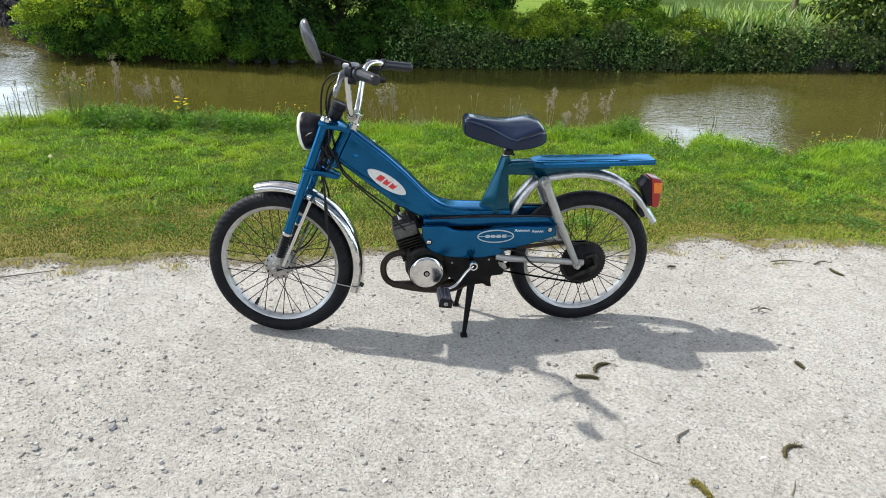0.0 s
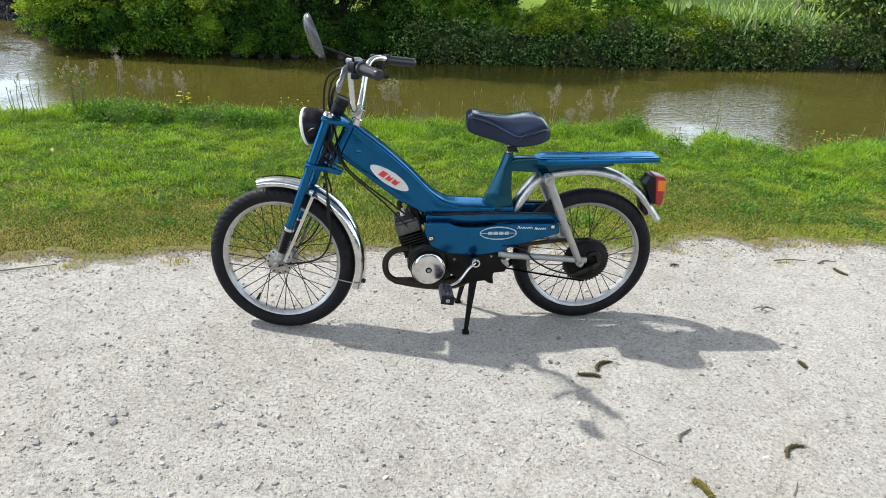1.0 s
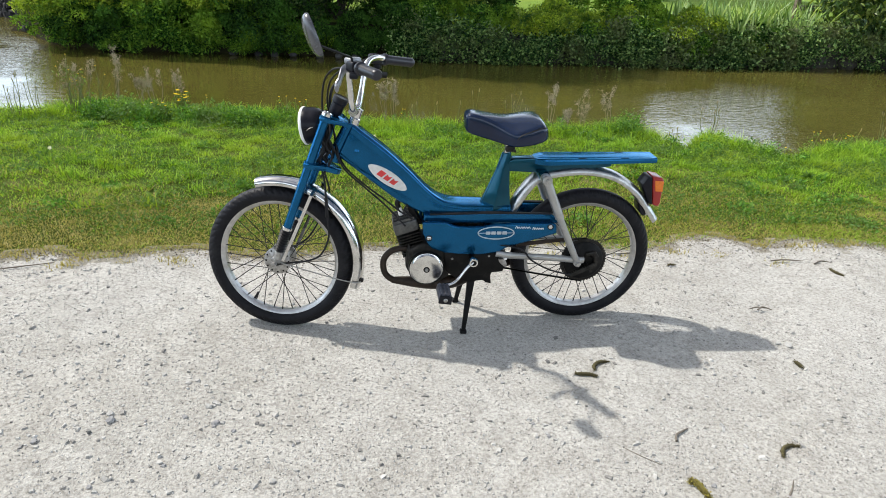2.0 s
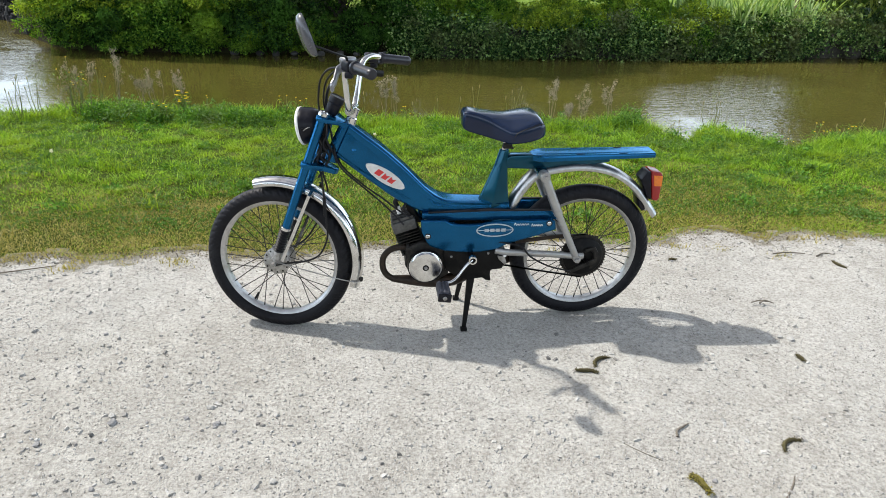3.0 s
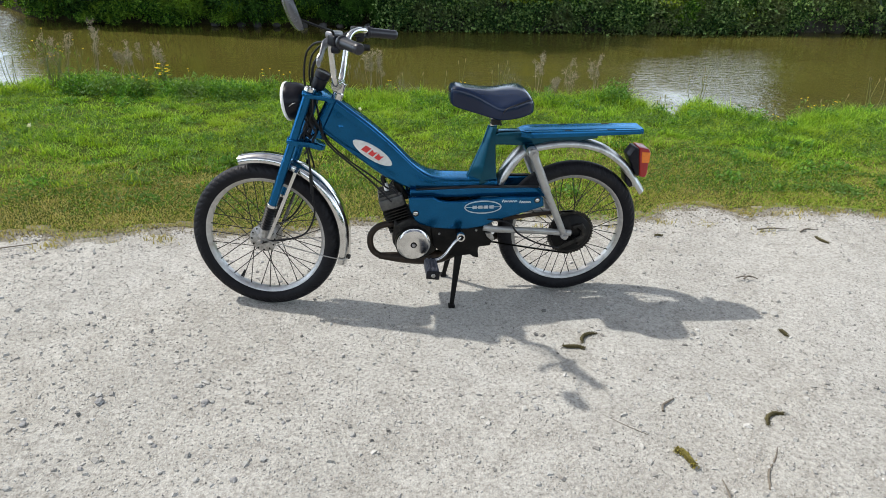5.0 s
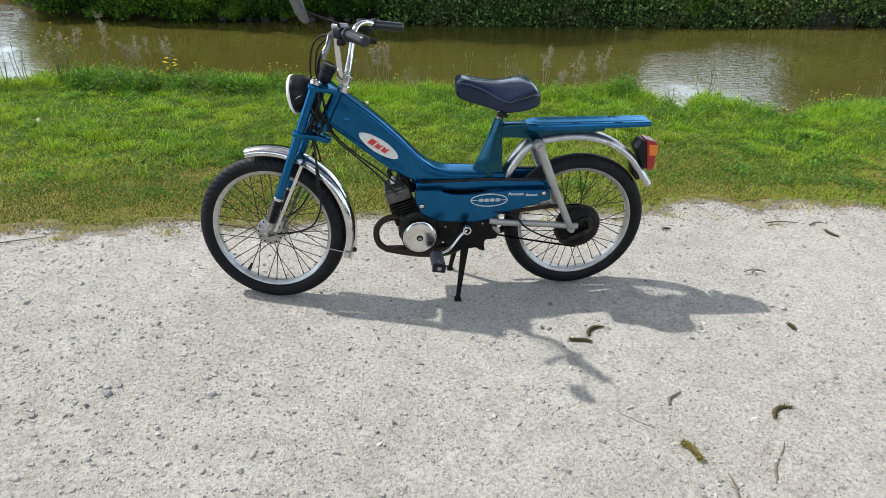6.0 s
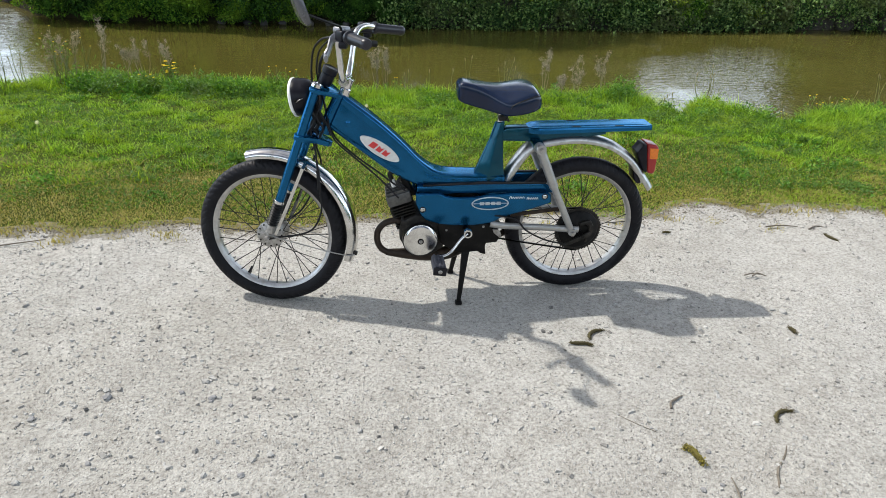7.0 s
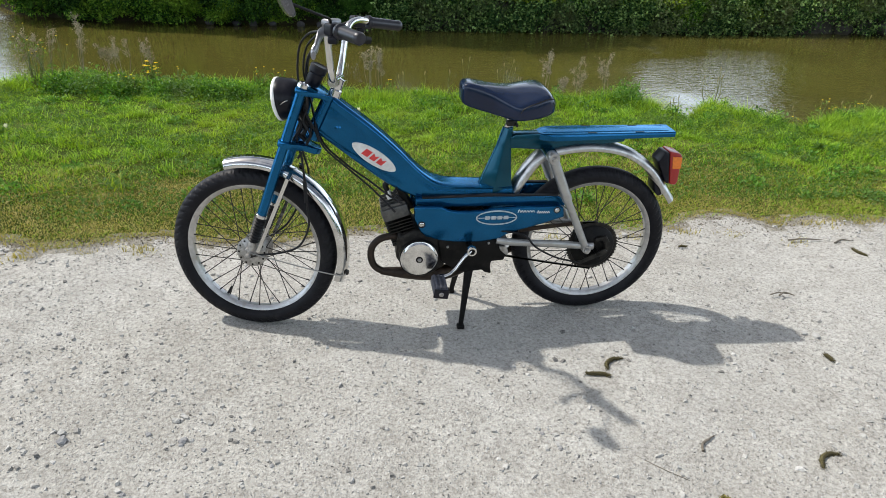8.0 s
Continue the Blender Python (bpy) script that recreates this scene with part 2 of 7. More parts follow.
def mesh_from(name, verts, faces, material, parent=None, smooth=False):
    me = bpy.data.meshes.new(name)
    verts, faces = np.asarray(verts, np.float32), np.asarray(faces, np.int32)
    k = faces.shape[1]
    me.vertices.add(len(verts))
    me.vertices.foreach_set("co", verts.ravel())
    me.loops.add(faces.size)
    me.loops.foreach_set("vertex_index", faces.ravel())
    me.polygons.add(len(faces))
    me.polygons.foreach_set("loop_start", np.arange(0, faces.size, k, dtype=np.int32))
    me.polygons.foreach_set("use_smooth", np.full(len(faces), smooth))
    me.update(calc_edges=True)
    me.materials.append(material)
    ob = new(name, me)
    if parent:
        ob.parent = parent
    return ob


def smooth_line(points, steps=6):
    """Points of a Catmull-Rom line through the given ones."""
    p = [Vector(q) for q in points]
    if len(p) < 3:
        return p
    p = [p[0] * 2 - p[1]] + p + [p[-1] * 2 - p[-2]]
    out = []
    for a, b, c, d in zip(p, p[1:], p[2:], p[3:]):
        for i in range(steps):
            t = i / steps
            out.append(0.5 * (2 * b + (c - a) * t + (2 * a - 5 * b + 4 * c - d) * t * t + (3 * b - a - 3 * c + d) * t**3))
    out.append(p[-2])
    return out


def bridge(bm, rings, closed_ring=True, closed_line=False, caps=True):
    n = len(rings[0])
    pairs = list(zip(rings, rings[1:])) + ([(rings[-1], rings[0])] if closed_line else [])
    for a, b in pairs:
        for i in range(n if closed_ring else n - 1):
            j = (i + 1) % n
            bm.faces.new((a[i], a[j], b[j], b[i]))
    if caps and closed_ring and not closed_line:
        bm.faces.new(rings[0][::-1])
        bm.faces.new(rings[-1])


def sweep(bm, line, section, up=(0, 1, 0), scales=None, closed_ring=True, closed_line=False, caps=True):
    """Sweeps a section of (across, along up) points down a line; up stays near the given way."""
    rings = []
    n = len(line)
    for i, q in enumerate(line):
        a = line[i - 1] if (i or closed_line) else q
        b = line[(i + 1) % n] if (i < n - 1 or closed_line) else q
        way = (b - a).normalized()
        u = Vector(up)
        u = (u - way * u.dot(way))
        if u.length < 1e-4:
            u = Vector((1, 0, 0)) - way * way.x
        u.normalize()
        side = u.cross(way)
        s = scales[i] if scales else 1.0
        rings.append([bm.verts.new(q + side * (sx * s) + u * (su * s)) for sx, su in section])
    bridge(bm, rings, closed_ring, closed_line, caps)
    return bm


def circle(r, n=10, sy=1.0):
    return [(r * math.cos(2 * math.pi * i / n), r * sy * math.sin(2 * math.pi * i / n)) for i in range(n)]


def tube(points, r, n=10, steps=6, up=(0, 1, 0), radii=None, bm=None):
    bm = bm or bmesh.new()
    line = smooth_line(points, steps)
    scales = None
    if radii:
        at = np.linspace(0, 1, len(radii))
        scales = list(np.interp(np.linspace(0, 1, len(line)), at, radii))
        r = 1.0
    return sweep(bm, line, circle(r, n), up, scales)


def lathe(profile, centre=(0, 0, 0), axis=(0, 1, 0), n=32, bm=None, caps=True):
    """Revolves (radius, along) points about an axis through centre."""
    bm = bm or bmesh.new()
    turn = Vector((0, 0, 1)).rotation_difference(Vector(axis)).to_matrix()
    c = Vector(centre)
    rings = []
    for r, h in profile:
        rings.append([bm.verts.new(c + turn @ Vector((max(r, 1e-5) * math.cos(2 * math.pi * i / n), max(r, 1e-5) * math.sin(2 * math.pi * i / n), h))) for i in range(n)])
    bridge(bm, rings, True, False, caps and profile[0][0] > 1e-4)
    bmesh.ops.remove_doubles(bm, verts=bm.verts, dist=1e-6)
    return bm


def prism(outline, y0, y1, bevel=0.0, segments=2, bm=None):
    """An outline of (x, z) points given depth from y0 to y1, with rounded edges."""
    own = bmesh.new()
    a = [own.verts.new((x, y0, z)) for x, z in outline]
    b = [own.verts.new((x, y1, z)) for x, z in outline]
    own.faces.new(a)
    own.faces.new(b[::-1])
    for i in range(len(a)):
        j = (i + 1) % len(a)
        own.faces.new((a[i], b[i], b[j], a[j]))
    bmesh.ops.recalc_face_normals(own, faces=own.faces)
    if bevel:
        bmesh.ops.bevel(own, geom=list(own.edges), offset=bevel, segments=segments, profile=0.5, affect="EDGES", clamp_overlap=True)
    return joined(bm, own)


def joined(bm, own):
    if bm is None:
        return own
    me = bpy.data.meshes.new("scratch")
    own.to_mesh(me)
    own.free()
    bm.from_mesh(me)
    bpy.data.meshes.remove(me)
    return bm


def block(size, m=None, bevel=0.0, segments=2, bm=None):
    own = bmesh.new()
    bmesh.ops.create_cube(own, size=1.0)
    bmesh.ops.scale(own, vec=size, verts=own.verts)
    if bevel:
        bmesh.ops.bevel(own, geom=list(own.edges), offset=bevel, segments=segments, profile=0.5, affect="EDGES", clamp_overlap=True)
    if m is not None:
        bmesh.ops.transform(own, matrix=m, verts=own.verts)
    return joined(bm, own)


def loft(sections, bm=None, n=24, power=3.0, along="x"):
    """Rounded sections (x, half width, bottom, top) joined into one skin along x."""
    bm = bm or bmesh.new()
    rings = []
    for x, hw, zb, zt in sections:
        zc, hh = (zb + zt) / 2, (zt - zb) / 2
        ring = []
        for i in range(n):
            a = 2 * math.pi * i / n
            c, s = math.cos(a), math.sin(a)
            out = (abs(c) ** power + abs(s) ** power) ** (-1 / power)
            ring.append(bm.verts.new((x, hw * out * c, zc + hh * out * s)))
        rings.append(ring)
    bridge(bm, rings)
    return bm


# ---- the lie of the land ----
def near_edge(x):
    """y of the top of the near river bank."""
    xs = [-9, -3.1, -2.4, -1.8, -1.0, -0.2, 0.45, 1.35, 1.85, 2.1, 2.45, 2.75, 3.1, 3.8, 9]
    ys = [3.3, 3.15, 3.45, 3.3, 3.2, 3.05, 2.92, 2.8, 2.85, 2.25, 2.7, 2.0, 2.2, 2.35, 2.5]
    return np.interp(x, xs, ys)


def turf_edge(x):
    """y where the gravel ends and the turf begins."""
    x = np.asarray(x, float)
    return 0.64 + 0.05 * np.sin(x * 1.3 + 0.6) + 0.035 * np.sin(x * 4.1 + 1.0) + 0.02 * np.sin(x * 9.7)


def far_edge(x):
    """y of the waterline of the far bank."""
    return np.interp(x, [-40, -9, -6.6, -5.9, -5.2, -4.0, 0, 4, 8, 40], [17, 13.6, 12.6, 10.4, 9.5, 9.1, 9.0, 8.9, 9.0, 9.6])


WATER_Z = -0.6


def land(x, y):
    x, y = np.asarray(x, float), np.asarray(y, float)
    near, far = near_edge(x), far_edge(x)
    bumps = 0.006 * np.sin(x * 3.1 + y * 1.7) + 0.005 * np.sin(x * 7.3 - y * 5.1 + 1.0)
    z = bumps * np.clip((np.abs(x) + np.abs(y) - 0.4), 0, 1)
    turf = np.clip((y - turf_edge(x)) / 0.5, 0, 1)
    z = z + turf * 0.015 + np.clip((y - 1.6) / 1.5, 0, 1) * (-0.05)
    bed = -1.3
    down = np.clip((y - near) / 0.75, 0, 1)
    down = down * down * (3 - 2 * down)
    z = z * (1 - down) + bed * down
    up = np.clip((y - far + 0.05) / 0.35, 0, 1)
    up = up * up * (3 - 2 * up)
    top = -0.12 + np.clip((y - far - 0.4) / 60, 0, 1) * 1.4
    return np.where(y > far - 0.3, bed * (1 - up) + top * up, z)


def build_ground():
    xs = np.unique(np.round(np.r_[-400, -200, -100, -60, -40, np.arange(-30, -6, 1.0), np.arange(-6, 6, 0.05), np.arange(6, 30, 1.0), 40, 60, 100, 200, 400], 3))
    ys = np.unique(np.round(np.r_[-400, -150, -60, -30, np.arange(-15, -3, 1.0), np.arange(-3, 0.5, 0.1), np.arange(0.49, 0.8, 0.03), np.arange(0.8, 4.5, 0.075), np.arange(4.5, 8.5, 0.4), np.arange(8.5, 14, 0.1), np.arange(14, 30, 1.0), 40, 60, 90, 150, 300, 600], 3))
    X, Y = np.meshgrid(xs, ys)
    # rows of the sheet follow the edge of the turf
    Y = Y + (turf_edge(X) - 0.64) * np.clip(1 - np.abs(Y - 0.64) / 0.6, 0, 1)
    Z = land(X, Y)
    v = np.stack([X, Y, Z], -1).reshape(-1, 3)
    nx = len(xs)
    i = np.arange((len(ys) - 1) * nx).reshape(-1, nx)[:, :-1].ravel()
    f = np.stack([i, i + 1, i + nx + 1, i + nx], -1)
    ob = mesh_from("ground", v, f, GRAVEL, smooth=True)
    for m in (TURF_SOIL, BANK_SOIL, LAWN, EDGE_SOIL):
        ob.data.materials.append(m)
    c = v[f].mean(1)
    index = np.zeros(len(f), np.int32)
    ragged = 0.05 * np.sin(c[:, 0] * 11 + 2 * np.sin(c[:, 0] * 3)) + 0.03 * np.sin(c[:, 0] * 29)
    index[c[:, 1] > turf_edge(c[:, 0]) - 0.06 + ragged] = 4
    index[c[:, 1] > turf_edge(c[:, 0]) + 0.05 + ragged * 0.6] = 1
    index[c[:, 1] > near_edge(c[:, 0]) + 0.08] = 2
    index[c[:, 1] > far_edge(c[:, 0]) + 0.45] = 3
    ob.data.polygons.foreach_set("material_index", index)
    tagged(ob, "pale gravel towpath, green turf strip and river banks", "ground", kind="structure")
    return ob


build_ground()


def build_water():
    xs, ys = np.linspace(-60, 60, 25), np.linspace(2.0, 18.0, 9)
    X, Y = np.meshgrid(xs, ys)
    v = np.stack([X, Y, np.full_like(X, WATER_Z)], -1).reshape(-1, 3)
    i = np.arange(8 * 25).reshape(8, 25)[:, :-1].ravel()
    ob = mesh_from("water", v, np.stack([i, i + 1, i + 26, i + 25], -1), WATER, smooth=True)
    tagged(ob, "murky olive-brown river water with fine ripples", "water", kind="structure")


build_water()


# ---- materials of the moped ----
BLUE = surface("blue_enamel", (0.005, 0.08, 0.19), (0.007, 0.096, 0.225), 12.0, 0.2, 0.05, 0.72, 0.01, 60.0, 0.08, (0.004, 0.06, 0.14), 5.0)
TEAL = surface("weathered_teal_enamel", (0.003, 0.042, 0.068), (0.004, 0.056, 0.088), 14.0, 0.22, 0.06, 0.6, 0.01, 60.0, 0.2, (0.008, 0.06, 0.075), 8.0)
for enamel in (BLUE, TEAL):
    # a metallic flake that stays blue at a glancing angle
    enamel.node_tree.nodes["Principled BSDF"].inputs["Specular Tint"].default_value = (0.42, 0.72, 0.97, 1)
CHROME = surface("scuffed_chrome", (0.52, 0.52, 0.51), (0.66, 0.66, 0.65), 25.0, 0.13, 0.06, 1.0, 0.02, 160.0, 0.0, (0.42, 0.4, 0.37), 18.0)
FENDER_CHROME = surface("dented_fender_chrome", (0.54, 0.54, 0.53), (0.68, 0.68, 0.67), 25.0, 0.14, 0.05, 1.0, 0.4, 13.0, 0.0, (0.42, 0.4, 0.37), 18.0)
DULL_ALLOY = surface("dull_aluminium", (0.4, 0.4, 0.39), (0.53, 0.525, 0.51), 40.0, 0.33, 0.1, 0.95, 0.12, 180.0, 0.0, (0.28, 0.27, 0.26), 18.0)
ALLOY = surface("brushed_aluminium", (0.56, 0.56, 0.55), (0.7, 0.7, 0.69), 40.0, 0.17, 0.06, 1.0, 0.02, 220.0, 0.0, (0.42, 0.41, 0.4), 25.0)
RIM_STEEL = surface("dull_rim_steel", (0.4, 0.4, 0.4), (0.54, 0.54, 0.535), 50.0, 0.42, 0.12, 1.0, 0.04, 260.0, 0.0, (0.35, 0.32, 0.28), 24.0)
SILVER_PAINT = surface("silver_grey_paint", (0.32, 0.32, 0.312), (0.42, 0.42, 0.41), 40.0, 0.33, 0.1, 0.65, 0.04, 240.0, 0.1, (0.24, 0.22, 0.2), 20.0)
HUB_METAL = surface("dirty_cast_alloy", (0.26, 0.25, 0.235), (0.46, 0.45, 0.43), 70.0, 0.5, 0.15, 0.8, 0.15, 180.0, 0.0, (0.12, 0.1, 0.08), 40.0)
SPOKE_STEEL = surface("dark_spoke_steel", (0.02, 0.019, 0.017), (0.045, 0.042, 0.038), 90.0, 0.5, 0.1, 0.5)
TYRE_RUBBER = surface("dusty_tyre_rubber", (0.007, 0.007, 0.009), (0.011, 0.011, 0.014), 30.0, 0.5, 0.1, 0.0, 0.06, 260.0, 0.0, (0.02, 0.02, 0.021), 12.0, 0.16)
BLACK_RUBBER = surface("black_rubber", (0.006, 0.006, 0.007), (0.011, 0.011, 0.012), 60.0, 0.5, 0.12, 0.0, 0.1, 300.0, 0.0, None, 9.0, 0.25)
BLACK_PLASTIC = surface("black_plastic", (0.005, 0.005, 0.008), (0.009, 0.009, 0.014), 50.0, 0.33, 0.1, 0.0, 0.05, 400.0, 0.0, (0.016, 0.016, 0.018), 25.0, 0.2)
BLACK_PAINT = surface("black_painted_steel", (0.004, 0.004, 0.004), (0.008, 0.0076, 0.0072), 40.0, 0.45, 0.15, 0.0, 0.08, 220.0, 0.0, (0.02, 0.0175, 0.015), 22.0, 0.14)
OILY_IRON = surface("oily_cast_iron", (0.012, 0.011, 0.01), (0.028, 0.026, 0.023), 60.0, 0.5, 0.15, 0.4, 0.2, 200.0, 0.0, (0.05, 0.043, 0.035), 30.0, 0.3)
HEAD_METAL = surface("grey_cylinder_head", (0.06, 0.06, 0.06), (0.12, 0.118, 0.112), 60.0, 0.5, 0.12, 0.6, 0.15, 200.0)
BURNT_STEEL = surface("burnt_exhaust_steel", (0.018, 0.013, 0.01), (0.045, 0.033, 0.025), 30.0, 0.5, 0.15, 0.5, 0.15, 160.0, 0.0, (0.07, 0.045, 0.03), 16.0, 0.35)
VINYL = surface("navy_black_vinyl", (0.005, 0.0115, 0.032), (0.007, 0.0155, 0.042), 9.0, 0.17, 0.03, 0.0, 0.03, 300.0, 0.0, None, 9.0, 0.34)
WHITE_PAINT = surface("white_paint", (0.72, 0.71, 0.68), (0.82, 0.81, 0.79), 60.0, 0.4, 0.1)
BADGE_WHITE = surface("cream_badge", (0.6, 0.59, 0.56), (0.7, 0.69, 0.66), 80.0, 0.35, 0.1)
RED_PAINT = surface("red_paint", (0.55, 0.03, 0.03), (0.65, 0.05, 0.05), 60.0, 0.4, 0.1)
GREY_PAINT = surface("pale_grey_print", (0.36, 0.4, 0.44), (0.48, 0.51, 0.54), 80.0, 0.35, 0.1, 0.3)
LEVER_GREY = surface("grey_lever_plastic", (0.16, 0.163, 0.175), (0.24, 0.243, 0.26), 40.0, 0.3, 0.1, 0.3, 0.03, 240.0)
GRIP_RUBBER = surface("grey_black_grip_rubber", (0.007, 0.007, 0.011), (0.012, 0.012, 0.018), 60.0, 0.34, 0.1, 0.0, 0.08, 300.0, 0.0, None, 9.0, 0.45)
PEDAL_RUBBER = surface("grey_pedal_rubber", (0.05, 0.053, 0.068), (0.095, 0.098, 0.118), 60.0, 0.6, 0.1, 0.0, 0.2, 220.0)
MIRROR_SHELL = surface("grey_mirror_shell", (0.07, 0.072, 0.08), (0.1, 0.102, 0.11), 30.0, 0.26, 0.06, 0.3, 0.02, 240.0, 0.2, None, 9.0, 0.5)
RED_LENS = glassy("red_lamp_lens", (0.33, 0.012, 0.01), 0.3)
ORANGE_LENS = glassy("orange_lamp_lens", (0.8, 0.2, 0.02), 0.16)
CLEAR_LENS = glassy("lamp_glass", (0.6, 0.62, 0.62), 0.08)
MIRROR_GLASS = surface("mirror_glass", (0.85, 0.86, 0.87), (0.88, 0.88, 0.89), 20.0, 0.04, 0.02, 1.0)

# ---- the moped ----
FRONT, REAR = Vector((-0.597, 0, 0.273)), Vector((0.55, 0, 0.273))
STEER = Matrix.Translation((-0.567, 0, 0.273)) @ Matrix.Rotation(-0.2438, 4, Vector((0.4226, 0, 0.9063))) @ Matrix.Translation((0.567, 0, -0.273))
moped = anchor("moped", (0, 0, 0), "blue vintage moped with chrome fenders parked on its stand on gravel", "moped")


def steered(bm):
    bmesh.ops.transform(bm, matrix=STEER, verts=bm.verts)
    return bm


def same_place(bm):
    return bm


def tyre(centre):
    """A tyre with slanted grooves cut into its shoulders."""
    bm = bmesh.new()
    n, k, r, big = 480, 28, 0.029, 0.246
    rings = []
    for i in range(n):
        a = 2 * math.pi * i / n
        ring = []
        for j in range(k):
            b = 2 * math.pi * j / k
            rr = r
            crown = math.cos(b)
            slant = (i + 16.0 * abs(math.sin(b))) % 8
            if 0.1 < crown < 0.84 and slant < 1.5:
                rr -= 0.0035
            d = big + rr * crown * 1.0
            ring.append(bm.verts.new(centre + Vector((d * math.cos(a), rr * math.sin(b) * 1.03, d * math.sin(a)))))
        rings.append(ring)
    bridge(bm, rings, True, True)
    return bm


def rim(centre):
    prof = [(-0.0185, 0.2235), (-0.0165, 0.2255), (-0.0145, 0.221), (-0.013, 0.216), (-0.006, 0.212), (0.006, 0.212), (0.013, 0.216), (0.0145, 0.221), (0.0165, 0.2255), (0.0185, 0.2235), (0.0165, 0.2165), (0.009, 0.209), (-0.009, 0.209), (-0.0165, 0.2165)]
    bm = bmesh.new()
    n = 96
    rings = []
    for i in range(n):
        a = 2 * math.pi * i / n
        rings.append([bm.verts.new(centre + Vector((d * math.cos(a), y, d * math.sin(a)))) for y, d in prof])
    bridge(bm, rings, True, True)
    return bm


def build_wheel(name, centre, place, hub_profile, hub_material, flange, flange_y, label):
    hub = part(name, place(lathe(hub_profile, centre, (0, 1, 0), 36)), hub_material, moped, label)
    part("tyre", place(tyre(centre)), TYRE_RUBBER, hub, "black rubber tyre with slanted tread grooves", sharp=35)
    part("rim", place(rim(centre)), RIM_STEEL, hub, "dull chromed steel rim")
    for i in range(36):
        side = -1 if i % 2 else 1
        at_rim = 2 * math.pi * i / 36
        lean = 0.62 if (i // 2) % 2 else -0.62
        at_hub = at_rim + lean
        a = centre + Vector((flange * math.cos(at_hub), side * flange_y, flange * math.sin(at_hub)))
        b = centre + Vector((0.21 * math.cos(at_rim), side * 0.004, 0.21 * math.sin(at_rim)))
        bm = tube([a, b], 0.0016, 6)
        tube([b + (a - b).normalized() * 0.014, b], 0.0024, 6, bm=bm)
        part("spoke", place(bm), SPOKE_STEEL, hub)
    return hub


front_hub_profile = [(0.006, -0.062), (0.006, -0.05), (0.02, -0.05), (0.024, -0.042), (0.047, -0.038), (0.051, -0.035), (0.051, -0.031), (0.036, -0.029), (0.03, -0.015), (0.03, 0.015), (0.036, 0.029), (0.05, 0.031), (0.05, 0.036), (0.02, 0.05), (0.006, 0.05), (0.006, 0.062)]
front_wheel = build_wheel("front_wheel", FRONT, steered, front_hub_profile, HUB_METAL, 0.045, 0.033, "spoked front wheel with dirty cast alloy hub")
for i in range(12):
    a = 2 * math.pi * i / 12
    part("hub_hole", steered(lathe([(0.0, -0.0393), (0.0036, -0.0393), (0.0036, -0.036)], FRONT + Vector((0.0425 * math.cos(a), 0, 0.0425 * math.sin(a))), (0, 1, 0), 8)), BLACK_PAINT, front_wheel)
# valve near the bottom of the rim
va = radians(238)
vd = Vector((math.cos(va), 0, math.sin(va)))
part("valve_stem", steered(tube([FRONT + vd * 0.206, FRONT + vd * 0.176], 0.0042, 8)), BLACK_RUBBER, front_wheel, "black rubber valve cap")
# brake plate arm and axle nut
bm = prism([(-0.617, 0.262), (-0.577, 0.258), (-0.565, 0.276), (-0.575, 0.295), (-0.61, 0.292)], -0.056, -0.046, 0.003)
part("brake_plate", steered(bm), HUB_METAL, front_wheel, "dirty alloy brake anchor")
part("axle_nut", steered(lathe([(0.0, -0.084), (0.008, -0.084), (0.0095, -0.08), (0.0095, -0.07)], FRONT, (0, 1, 0), 6)), HUB_METAL, front_wheel)

rear_hub_profile = [(0.007, -0.115), (0.007, -0.075), (0.03, -0.075), (0.036, -0.07), (0.07, -0.062), (0.078, -0.055), (0.08, -0.035), (0.045, -0.03), (0.035, -0.01), (0.035, 0.02), (0.045, 0.034), (0.045, 0.04), (0.02, 0.045), (0.007, 0.06), (0.007, 0.1)]
rear_wheel = build_wheel("rear_wheel", REAR, same_place, rear_hub_profile, BLACK_PAINT, 0.042, 0.034, "spoked rear wheel with black drum hub")


def toothed(centre, r, teeth, depth, y0, y1, hole):
    bm = bmesh.new()
    outer0, outer1, inner0, inner1 = [], [], [], []
    for i in range(teeth * 4):
        a = 2 * math.pi * i / (teeth * 4)
        d = r + depth * (0.5 if i % 4 in (1, 2) else -0.5)
        for ring, rr, y in ((outer0, d, y0), (outer1, d, y1), (inner0, hole, y0), (inner1, hole, y1)):
            ring.append(bm.verts.new(centre + Vector((rr * math.cos(a), y, rr * math.sin(a)))))
    for a, b in ((outer0, outer1), (outer1, inner1), (inner1, inner0), (inner0, outer0)):
        bridge(bm, [a, b], True, False, False)
    return bm


part("sprocket", toothed(REAR, 0.09, 48, 0.004, -0.052, -0.047, 0.06), OILY_IRON, rear_wheel, "greasy black sprocket", sharp=30)
part("brake_cam", prism([(0.545, 0.315), (0.585, 0.325), (0.6, 0.3), (0.597, 0.26), (0.58, 0.232), (0.57, 0.236), (0.583, 0.262), (0.583, 0.295), (0.57, 0.308), (0.548, 0.3)], -0.084, -0.072, 0.003), OILY_IRON, rear_wheel)
part("brake_lever_arm", prism([(0.49, 0.235), (0.5, 0.222), (0.585, 0.258), (0.592, 0.272), (0.58, 0.28)], -0.094, -0.086, 0.003), OILY_IRON, rear_wheel)
part("axle_nut", lathe([(0.0, -0.128), (0.008, -0.128), (0.0105, -0.124), (0.0105, -0.112)], (0.507, 0, 0.289), (0, 1, 0), 6), HUB_METAL, rear_wheel)

